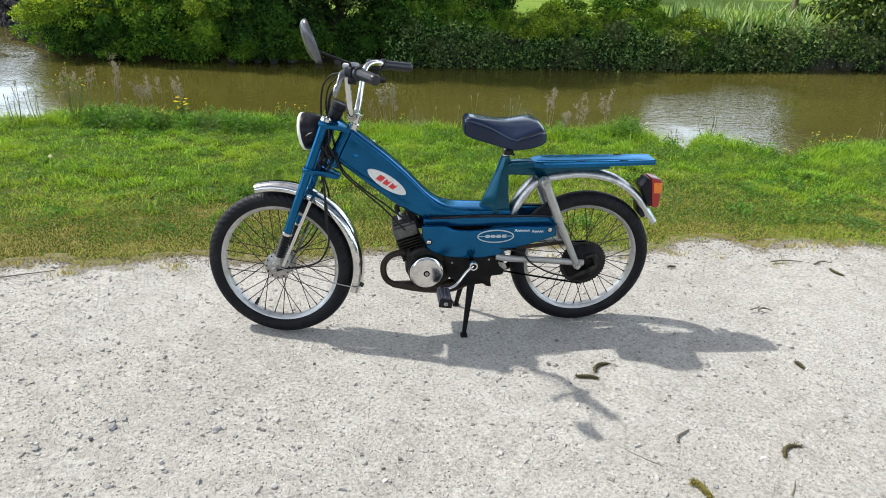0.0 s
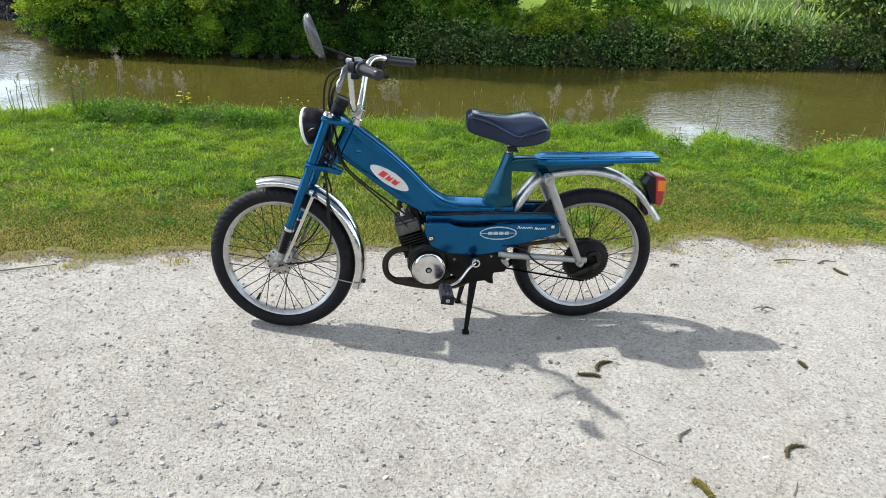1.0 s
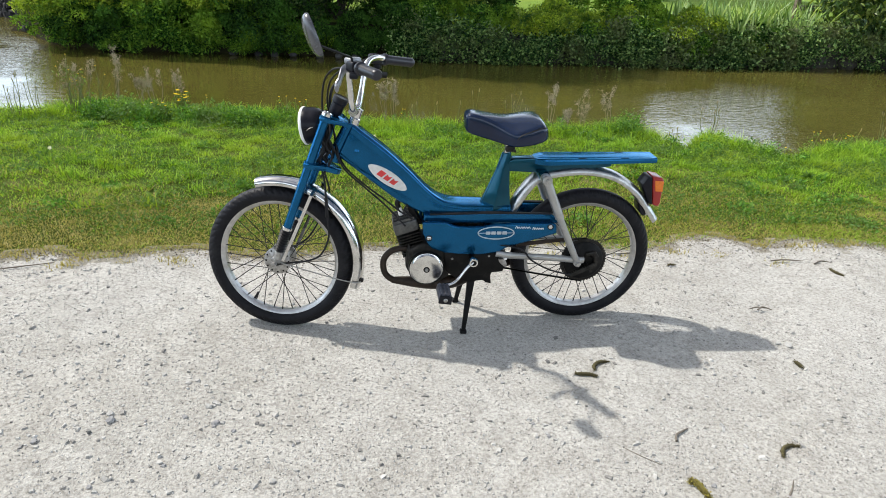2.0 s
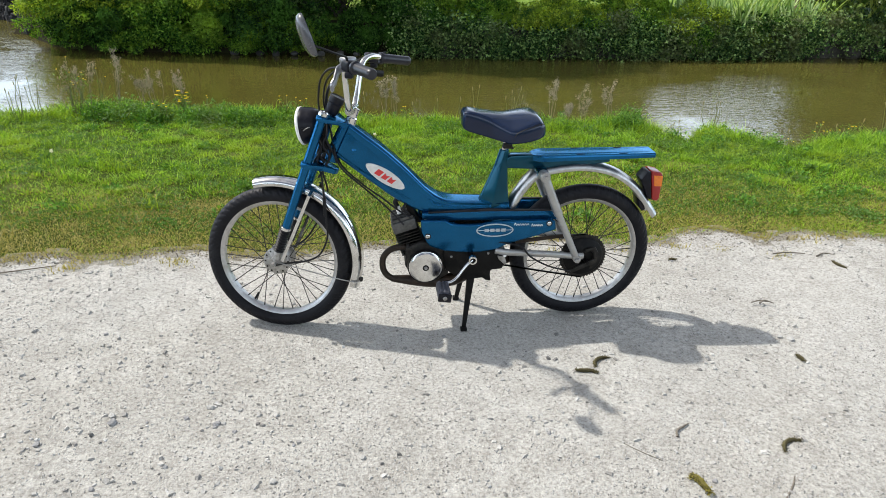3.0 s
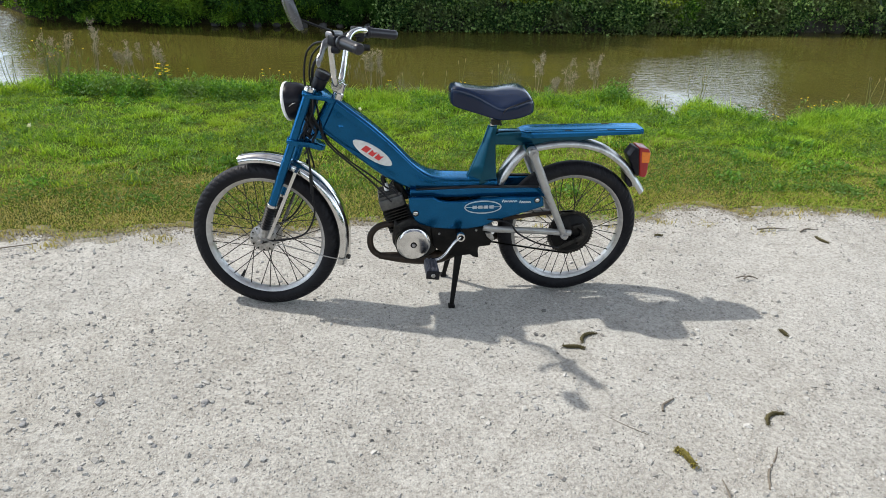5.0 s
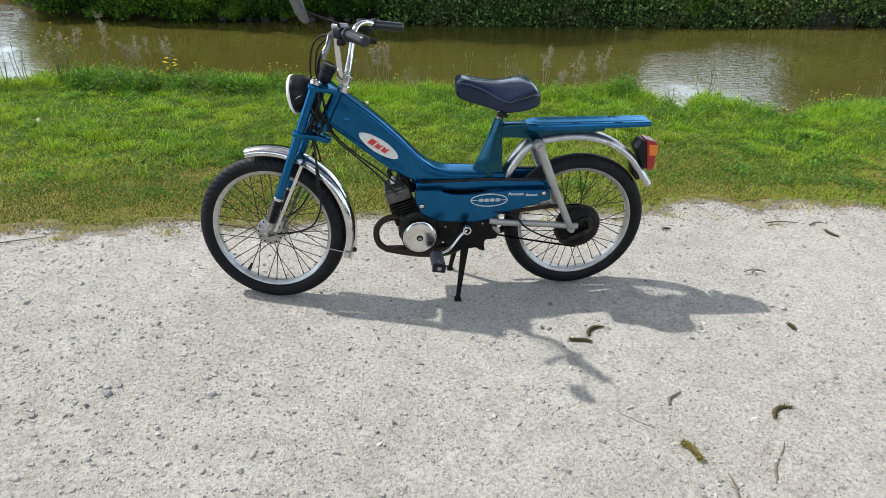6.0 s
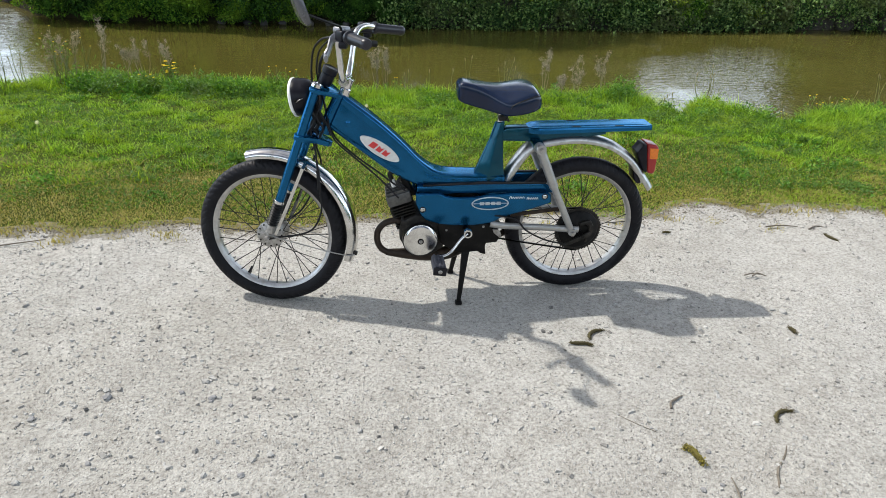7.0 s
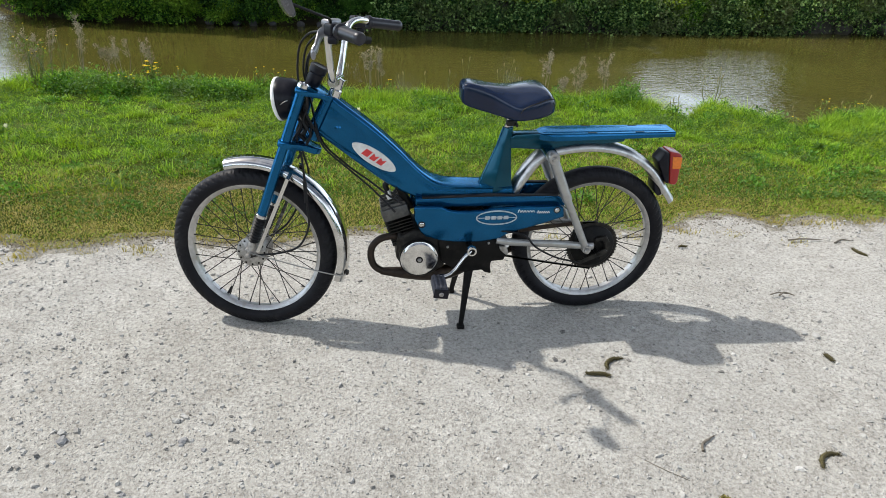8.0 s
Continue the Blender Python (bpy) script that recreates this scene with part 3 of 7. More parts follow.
# ---- fork, yokes, headlight ----
LEG_TOP, LEG_LOW = Vector((-0.394, 0, 0.823)), Vector((-0.547, 0, 0.41))
LEG_END = Vector((-0.588, 0, 0.293))
for side in (-1, 1):
    off = Vector((0, 0.066 * side, 0))
    leg = part("fork_leg", steered(tube([LEG_TOP + off, LEG_LOW + off], 0.0155, 18)), BLUE, moped, "blue enamelled fork leg")
    w = (LEG_TOP - LEG_LOW).normalized()
    prof = []
    length = (LEG_LOW - LEG_END).length
    for i in range(19):
        h = i / 18 * (length - 0.03)
        prof.append((0.0185 - 0.003 * i / 18 + (0.003 if i % 2 else -0.0025), -h))
    part("gaiter", steered(lathe(prof, LEG_LOW + off, w, 18)), BLACK_RUBBER, leg, "black rubber bellows", sharp=60)
    part("slider", steered(tube([LEG_LOW + off - w * (length - 0.035), LEG_END + off], 0.013, 14)), HUB_METAL, leg, "dirty alloy axle end")
    part("top_cap", steered(lathe([(0.0, 0.012), (0.012, 0.011), (0.0175, 0.006), (0.018, -0.004), (0.016, -0.006)], LEG_TOP + off, w, 18)), CHROME, leg, "chrome fork cap")
    part("collar", steered(lathe([(0.0165, -0.008), (0.0185, -0.006), (0.0185, 0.006), (0.0165, 0.008)], LEG_LOW + off, w, 18, caps=False)), CHROME, leg)


def yoke(x0, z0, x1, z1, thick):
    """A plate that joins both legs to the steering head."""
    w = (LEG_TOP - LEG_LOW).normalized()
    ahead = Vector((x1 - x0, 0, z1 - z0))
    ahead = (ahead - w * ahead.dot(w)).normalized()
    reach = 0.078
    pts = [(-0.022, -0.07), (-0.016, -0.088), (0.004, -0.092), (0.022, -0.08), (0.055, -0.04), (reach + 0.014, -0.022), (reach + 0.022, 0.0)]
    pts = pts + [(u, -v) for u, v in pts[-2::-1]] + [(-0.012, 0.045), (-0.008, 0.0), (-0.012, -0.045)]
    bm = bmesh.new()
    base = Vector((x0, 0, z0))
    rows = []
    for h in (-thick / 2, thick / 2):
        rows.append([bm.verts.new(base + ahead * u + Vector((0, v, 0)) + w * h) for u, v in pts])
    bm.faces.new(rows[0])
    bm.faces.new(rows[1][::-1])
    for i in range(len(pts)):
        j = (i + 1) % len(pts)
        bm.faces.new((rows[0][i], rows[1][i], rows[1][j], rows[0][j]))
    bmesh.ops.recalc_face_normals(bm, faces=bm.faces)
    bmesh.ops.bevel(bm, geom=list(bm.edges), offset=0.004, segments=2, profile=0.5, affect="EDGES", clamp_overlap=True)
    return bm


part("top_yoke", steered(yoke(-0.398, 0.808, -0.32, 0.782, 0.016)), BLUE, moped, "blue enamelled upper fork yoke")
part("lower_yoke", steered(yoke(-0.458, 0.648, -0.385, 0.622, 0.02)), BLUE, moped, "blue enamelled lower fork yoke")

LAMP_WAY = Vector((-0.99, 0, -0.13)).normalized()
lamp_at = Vector((-0.487, 0, 0.77))
headlight = part("headlight", steered(lathe([(0.062, 0.003), (0.0637, -0.003), (0.0632, -0.018), (0.0615, -0.022), (0.0608, -0.034), (0.0565, -0.05), (0.047, -0.064), (0.028, -0.073), (0.0, -0.075)], lamp_at, LAMP_WAY, 40)), BLACK_PLASTIC, moped, "round black headlight shell")
part("trim_ring", steered(lathe([(0.056, 0.006), (0.061, 0.008), (0.0655, 0.005), (0.0665, -0.001), (0.0645, -0.004)], lamp_at, LAMP_WAY, 40, caps=False)), WHITE_PAINT, headlight, "whitish chrome headlight ring")
part("lens", steered(lathe([(0.0, 0.014), (0.025, 0.013), (0.045, 0.01), (0.057, 0.005)], lamp_at, LAMP_WAY, 40)), CLEAR_LENS, headlight, "ribbed clear lamp glass")
part("adjusting_screw", steered(lathe([(0.0, 0.067), (0.004, 0.067), (0.0045, 0.063), (0.0045, 0.055)], lamp_at - LAMP_WAY * 0.018 + Vector((0, 0, -0.004)), (0, -1, 0), 10)), BLACK_PAINT, headlight)
part("lamp_wire", steered(tube([(-0.467, -0.063, 0.764), (-0.452, -0.062, 0.774), (-0.436, -0.05, 0.777), (-0.42, -0.045, 0.775)], 0.0015, 6)), HUB_METAL, headlight)

# steering stem, speedometer, wiring in the gap
part("steering_stem", steered(lathe([(0.019, -0.005), (0.019, 0.02), (0.016, 0.024), (0.017, 0.05), (0.02, 0.056), (0.0, 0.06)], (-0.318, 0, 0.787), (0.34, 0, 0.94), 20)), CHROME, moped, "fluted chrome handlebar stem")
part("bar_clamp", steered(tube([(-0.311, -0.04, 0.833), (-0.311, 0.04, 0.833)], 0.0165, 14, up=(0, 0, 1))), CHROME, moped, "chrome bar clamp")
speedo = part("speedometer", steered(lathe([(0.0, 0.03), (0.022, 0.031), (0.0265, 0.028), (0.0265, 0.012), (0.0235, 0.008), (0.0235, -0.02), (0.02, -0.03), (0.0, -0.032)], (-0.372, -0.004, 0.845), (0.42, 0, 0.9), 24)), BLACK_PLASTIC, moped, "round black plastic speedometer")
part("bezel", steered(lathe([(0.021, 0.0315), (0.024, 0.034), (0.027, 0.031), (0.0272, 0.026)], (-0.372, -0.004, 0.845), (0.42, 0, 0.9), 24, caps=False)), BLACK_RUBBER, speedo)
part("head_tube", tube([(-0.392, 0, 0.655), (-0.327, 0, 0.787)], 0.024, 18), BLUE, moped, "blue enamelled steering head")
def control_cable(points, r, label=""):
    part("cable", steered(tube(points, r, 8, 7)), BLACK_RUBBER, moped, label)


control_cable([(-0.315, -0.14, 0.985), (-0.365, -0.09, 0.972), (-0.41, -0.03, 0.93), (-0.425, -0.01, 0.86), (-0.42, -0.01, 0.8), (-0.405, -0.02, 0.74), (-0.43, -0.03, 0.66), (-0.412, -0.05, 0.6), (-0.406, -0.052, 0.52)], 0.0034, "black rubber-coated control cable")
control_cable([(-0.31, -0.12, 0.983), (-0.35, -0.07, 0.965), (-0.4, 0.0, 0.92), (-0.415, 0.02, 0.85), (-0.4, 0.03, 0.77), (-0.37, -0.03, 0.7), (-0.34, -0.055, 0.64), (-0.26, -0.05, 0.57), (-0.19, -0.055, 0.515), (-0.122, -0.05, 0.445)], 0.0032)
control_cable([(-0.31, 0.12, 0.983), (-0.35, 0.07, 0.955), (-0.4, 0.03, 0.9), (-0.41, 0.03, 0.82), (-0.385, 0.02, 0.72), (-0.35, -0.02, 0.645), (-0.27, -0.045, 0.585), (-0.2, -0.05, 0.54), (-0.145, -0.05, 0.5), (-0.1, -0.04, 0.47)], 0.0032)
control_cable([(-0.3, 0.14, 0.985), (-0.36, 0.09, 0.95), (-0.405, 0.05, 0.89), (-0.412, 0.04, 0.8), (-0.43, 0.05, 0.7), (-0.44, 0.06, 0.6), (-0.43, 0.075, 0.5), (-0.5, 0.075, 0.35), (-0.57, 0.06, 0.29)], 0.0034)
control_cable([(-0.38, -0.004, 0.82), (-0.405, -0.02, 0.76), (-0.385, -0.03, 0.69), (-0.4, -0.03, 0.64), (-0.425, -0.05, 0.6)], 0.0036)
control_cable([(-0.415, -0.02, 0.775), (-0.395, -0.035, 0.73), (-0.37, -0.03, 0.68), (-0.36, -0.03, 0.65)], 0.0045)
control_cable([(-0.425, 0.01, 0.79), (-0.432, -0.03, 0.74), (-0.412, -0.042, 0.7), (-0.436, -0.04, 0.66), (-0.45, -0.03, 0.63)], 0.004)
control_cable([(-0.4, -0.01, 0.8), (-0.39, -0.04, 0.76), (-0.405, -0.045, 0.715), (-0.385, -0.04, 0.675), (-0.4, -0.035, 0.645)], 0.004)
control_cable([(-0.43, 0.02, 0.77), (-0.415, 0.0, 0.72), (-0.43, -0.02, 0.68), (-0.405, -0.03, 0.65)], 0.0055)
part("wiring_loom", steered(tube([(-0.42, 0.0, 0.78), (-0.415, -0.01, 0.73), (-0.4, 0.0, 0.69), (-0.42, -0.005, 0.655)], 0.012, 10, radii=[0.008, 0.016, 0.011, 0.013])), BLACK_RUBBER, moped, "taped black wiring")
part("horn", steered(lathe([(0.0, -0.016), (0.016, -0.015), (0.021, -0.006), (0.021, 0.008), (0.012, 0.014), (0.0, 0.015)], (-0.412, 0.012, 0.69), (-0.5, -0.1, -0.85), 22)), BLACK_PAINT, moped, "small black horn")
# front brake cable from the fender down to the hub
part("brake_cable", steered(tube([(-0.408, -0.052, 0.565), (-0.404, -0.053, 0.52), (-0.4, -0.055, 0.445), (-0.398, -0.058, 0.38), (-0.43, -0.062, 0.315), (-0.49, -0.064, 0.288), (-0.56, -0.062, 0.275), (-0.6, -0.06, 0.262)], 0.0034, 8, 8)), BLACK_RUBBER, moped, "black front brake cable")
part("cable_sleeve", steered(tube([(-0.406, -0.052, 0.53), (-0.403, -0.054, 0.46)], 0.0062, 10)), BLACK_RUBBER, moped)

# ---- handlebar ----
bar_half = [(-0.165, 0.29, 0.976), (-0.215, 0.235, 0.984), (-0.262, 0.185, 0.992), (-0.3, 0.125, 0.993), (-0.316, 0.078, 0.975), (-0.318, 0.062, 0.935), (-0.314, 0.056, 0.88), (-0.311, 0.046, 0.846), (-0.311, 0.02, 0.834)]
far_half = bar_half[:2] + [(-0.25, 0.19, 0.993), (-0.275, 0.14, 0.998), (-0.291, 0.102, 0.985), (-0.299, 0.083, 0.945), (-0.306, 0.066, 0.885)] + bar_half[7:]
bar_line = far_half + [(x, -y, z) for x, y, z in bar_half[:0:-1]] + [(-0.184, -0.268, 0.9795)]
handlebar = part("handlebar", steered(tube(bar_line, 0.0108, 14, 6, up=(0, 0, 1))), CHROME, moped, "tall chrome handlebar")
for side in (-1, 1):
    a, b = Vector((-0.255, 0.193 * side, 0.9905)), Vector((-0.18, 0.272 * side, 0.979)) if side < 0 else Vector((-0.162, 0.2935, 0.9755))
    w = (b - a).normalized()
    n = (b - a).length
    prof = [(0.0, 0.0), (0.0195, 0.0), (0.0215, 0.004), (0.0215, 0.012), (0.0165, 0.016)]
    for i in range(14):
        prof.append((0.0165 + (0.0008 if i % 2 else 0.0), 0.02 + i * (n - 0.03) / 14))
    prof += [(0.0175, n - 0.006), (0.014, n), (0.0, n + 0.001)]
    grip = part("grip", steered(lathe(prof, a, w, 20)), GRIP_RUBBER, handlebar, "black ribbed rubber grip")
    c = Vector((-0.278, 0.168 * side, 0.9925))
    turn = Matrix.Translation(c) @ (Vector((0, 1, 0)).rotation_difference(w if side > 0 else -w)).to_matrix().to_4x4()
    clamp = part("lever_clamp", steered(block((0.034, 0.045, 0.036), turn, 0.007, 3)), BLACK_PLASTIC, handlebar, "black lever clamp and switch block")
    lever = [(-0.3, 0.16 * side, 0.985), (-0.325, 0.165 * side, 0.972), (-0.322, 0.19 * side, 0.95), (-0.3, 0.24 * side, 0.935), (-0.262, 0.3 * side, 0.925)]
    if side < 0:
        lever = [(-0.294, -0.15, 0.994), (-0.312, -0.158, 0.98), (-0.318, -0.17, 0.962), (-0.321, -0.183, 0.945), (-0.326, -0.197, 0.931), (-0.321, -0.212, 0.926)]
    part("brake_lever", steered(sweep(bmesh.new(), smooth_line(lever, 6), circle(0.0065, 10, 1.9), (0, 0, 1))), LEVER_GREY if side < 0 else BLACK_PAINT, handlebar, "grey brake lever" if side < 0 else "dark brake lever")
    part("switch", steered(block((0.026, 0.03, 0.02), Matrix.Translation(c + Vector((0.006, 0.02 * side, -0.026))), 0.005, 2)), BLACK_PLASTIC, handlebar)
part("control_cover", steered(block((0.036, 0.05, 0.022), Matrix.Translation((-0.285, -0.15, 1.008)) @ Matrix.Rotation(radians(-28), 4, "Z"), 0.008, 3)), LEVER_GREY, handlebar, "grey lever perch")

# ---- mirror ----
def mirror_shell():
    bm = bmesh.new()
    # a rounded shell whose glass looks back past the rider
    rings = []
    for h, s in ((0.0, 1.0), (-0.006, 1.02), (-0.014, 0.96), (-0.021, 0.8), (-0.026, 0.5)):
        ring = []
        for i in range(28):
            a = 2 * math.pi * i / 28
            c, d = math.cos(a), math.sin(a)
            ring.append(bm.verts.new((0.045 * s * math.copysign(abs(c) ** 0.75, c), h, 0.062 * s * math.copysign(abs(d) ** 0.8, d))))
        rings.append(ring)
    bridge(bm, rings)
    return bm


glass_way = Vector((0.93, 0.42, 0.36)).normalized()
up_way = Vector((-0.36, 0.0, 0.93))
up_way = (up_way - glass_way * up_way.dot(glass_way)).normalized()
side_way = glass_way.cross(up_way)
mirror_at = Matrix.Translation((-0.352, -0.33, 1.09)) @ Matrix((side_way, glass_way, up_way)).transposed().to_4x4()
bm = mirror_shell()
bmesh.ops.transform(bm, matrix=mirror_at, verts=bm.verts)
mirror = part("mirror", steered(bm), MIRROR_SHELL, moped, "grey plastic rear-view mirror on a thin stem")
bm = bmesh.new()
ring = []
for i in range(28):
    a = 2 * math.pi * i / 28
    c, d = math.cos(a), math.sin(a)
    ring.append(bm.verts.new((0.042 * math.copysign(abs(c) ** 0.75, c), 0.0012, 0.059 * math.copysign(abs(d) ** 0.8, d))))
bm.faces.new(ring)
bmesh.ops.transform(bm, matrix=mirror_at, verts=bm.verts)
part("glass", steered(bm), MIRROR_GLASS, mirror, "silvered mirror glass", smooth=False)
part("stem", steered(tube([(-0.282, -0.17, 1.0), (-0.278, -0.2, 1.02), (-0.288, -0.26, 1.033), (-0.335, -0.325, 1.058), (-0.352, -0.33, 1.065)], 0.0038, 8)), BLACK_PAINT, mirror, "black mirror stem")

# ---- front fender ----
def fender(line, half, drop, curl=0.006):
    rise = curl * 1.6
    sec = [(drop, -half)]
    for i in range(13):
        a = radians(172 - 164 * i / 12)
        sec.append((-rise + (rise + drop * 0.72) * (1 - math.sin(a) ** 0.9), half * math.copysign(abs(math.cos(a)) ** 0.85, -math.sin(a - math.pi / 2))))
    sec = [(drop, -half)] + [(h, -abs(y) if i < 6 else (0.0 if i == 6 else abs(y))) for i, (h, y) in enumerate(sec[1:])] + [(drop, half)]
    back = [(a + 0.0016, b * 0.965) for a, b in sec[::-1]]
    return sweep(bmesh.new(), line, sec + back, (0, 1, 0))


arc = []
for i in range(41):
    a = radians(104 - 121 * i / 40)
    d = 0.304 + 0.006 * math.sin(math.pi * i / 40)
    arc.append(FRONT + Vector((d * math.cos(a), 0, d * math.sin(a))))
front_fender = part("front_fender", steered(fender(arc, 0.041, 0.02)), FENDER_CHROME, moped, "dented chrome front fender", sharp=60)
for side in (-1, 1):
    stay = sweep(bmesh.new(), [Vector((-0.446, 0.05 * side, 0.556)), Vector((-0.452, 0.078 * side, 0.54)), Vector((-0.5, 0.08 * side, 0.43)), Vector((-0.562, 0.08 * side, 0.29))], [(-0.0055, -0.002), (0.0055, -0.002), (0.0055, 0.002), (-0.0055, 0.002)], (0, 1, 0))
    part("fender_stay", steered(stay), CHROME, front_fender, "flat chrome fender stay")
    wire = [(-0.6, 0.07 * side, 0.285), (-0.48, 0.065 * side, 0.255), (-0.37, 0.052 * side, 0.225), (-0.305, 0.044 * side, 0.212), (-0.288, 0.03 * side, 0.212)]
    part("wire_stay", steered(tube(wire, 0.0022, 6)), SILVER_PAINT, front_fender)
part("stay_clip", steered(block((0.014, 0.02, 0.014), Matrix.Translation((-0.287, -0.016, 0.213)), 0.004, 2)), OILY_IRON, front_fender, "rusty fender clip")

# ---- main frame ----
def beam(pairs, half, r, steps=5):
    """A pressed-steel beam between upper and lower edge points, rounded across."""
    tops = smooth_line([(x, 0, z) for (x, z), _ in pairs], steps)
    lows = smooth_line([(x, 0, z) for _, (x, z) in pairs], steps)
    hs = np.interp(np.linspace(0, 1, len(tops)), np.linspace(0, 1, len(half)), half)
    bm = bmesh.new()
    rings = []
    for t, b, h in zip(tops, lows, hs):
        ring = []
        half_ring = ((-0.3, 1.0), (-0.66, 0.995), (-0.88, 0.97), (-0.96, 0.92), (-0.955, 0.87), (-0.93, 0.83), (-0.95, 0.76), (-1.0, 0.62), (-1.02, 0.45), (-1.0, 0.25), (-0.95, 0.1), (-0.84, 0.02), (-0.7, 0.0))
        for y, f in half_ring + tuple((-u, g) for u, g in half_ring[::-1]):
            q = b.lerp(t, f)
            ring.append(bm.verts.new((q.x, y * h, q.z)))
        rings.append(ring)
    bridge(bm, rings)
    return bm


beam_pairs = [((-0.318, 0.79), (-0.372, 0.676)), ((-0.282, 0.762), (-0.335, 0.648)), ((-0.206, 0.702), (-0.262, 0.59)), ((-0.126, 0.628), (-0.175, 0.522)), ((-0.044, 0.545), (-0.105, 0.48)), ((0.02, 0.509), (-0.04, 0.46)), ((0.12, 0.5), (0.08, 0.456)), ((0.25, 0.498), (0.25, 0.456))]
main_frame = part("main_frame", beam(beam_pairs, [0.034, 0.04, 0.044, 0.044, 0.046, 0.05, 0.05, 0.046], 0.01), BLUE, moped, "blue enamelled pressed-steel step-through frame", sharp=60)
part("frame_seam", sweep(bmesh.new(), smooth_line([(x + 0.002, 0, z - 0.004) for _, (x, z) in beam_pairs[:6]], 5), circle(0.004, 8), (0, 1, 0)), BLACK_PAINT, main_frame, "dark lower frame seam")
for side in (-1, 1):
    part("boss", lathe([(0.0, 0.0042), (0.004, 0.004), (0.0075, 0.003), (0.0105, 0.0016), (0.014, 0.0004), (0.019, -0.0015)], (-0.308, 0.0395 * side, 0.694), (0, side, 0), 20), BLUE, main_frame, "raised round pressing")
    # the long oval badge, with red marks in place of its lettering
    c, slope = Vector((-0.202, 0.0465 * side, 0.606)), math.atan2(-0.09, 0.131)
    m = Matrix.Translation(c) @ Matrix.Rotation(-slope, 4, "Y")
    own = bmesh.new()
    face, back = [], []
    for i in range(32):
        a = 2 * math.pi * i / 32
        u, v = 0.081 * math.cos(a), 0.0245 * math.copysign(abs(math.sin(a)) ** 1.15, math.sin(a))
        face.append(own.verts.new((u, 0.0018 * side, v)))
        back.append(own.verts.new((u, -0.003 * side, v)))
    own.faces.new(face)
    bridge(own, [face, back], True, False, False)
    bmesh.ops.transform(own, matrix=m, verts=own.verts)
    badge = part("badge", own, BADGE_WHITE, main_frame, "cream almond-shaped badge with red marks")
    for k, (u, wdt) in enumerate(((-0.027, 0.022), (0.0, 0.019), (0.026, 0.02))):
        own = prism([(u - wdt / 2 - 0.003, -0.011), (u + wdt / 2 - 0.003, -0.011), (u + wdt / 2 + 0.003, 0.011), (u + 0.002, 0.004 if k else 0.011), (u - wdt / 2 + 0.003, 0.011)], 0.0015 * side, 0.0032 * side)
        bmesh.ops.transform(own, matrix=m, verts=own.verts)
        part("red_mark", own, RED_PAINT, badge)

rear_frame = part("rear_frame", prism([(-0.072, 0.468), (0.16, 0.474), (0.262, 0.4715), (0.262, 0.434), (0.0, 0.436), (-0.072, 0.444)], -0.062, 0.062, 0.006, 3), BLUE, moped, "blue enamelled rear chassis rail")
for side in (-1, 1):
    part("side_rail", prism([(0.255, 0.4715), (0.4, 0.468), (0.43, 0.45), (0.43, 0.432), (0.255, 0.434)], 0.044 * side, 0.062 * side, 0.004, 2), BLUE, rear_frame)
# thin dark strip along each outer edge of the rail
for side in (-1, 1):
    part("rail_lip", prism([(-0.05, 0.4745), (0.16, 0.479), (0.4, 0.4735), (0.4, 0.469), (0.16, 0.4725), (-0.05, 0.469)], 0.052 * side, 0.067 * side, 0.0015, 1), BLACK_RUBBER, rear_frame, "dark edge strip")

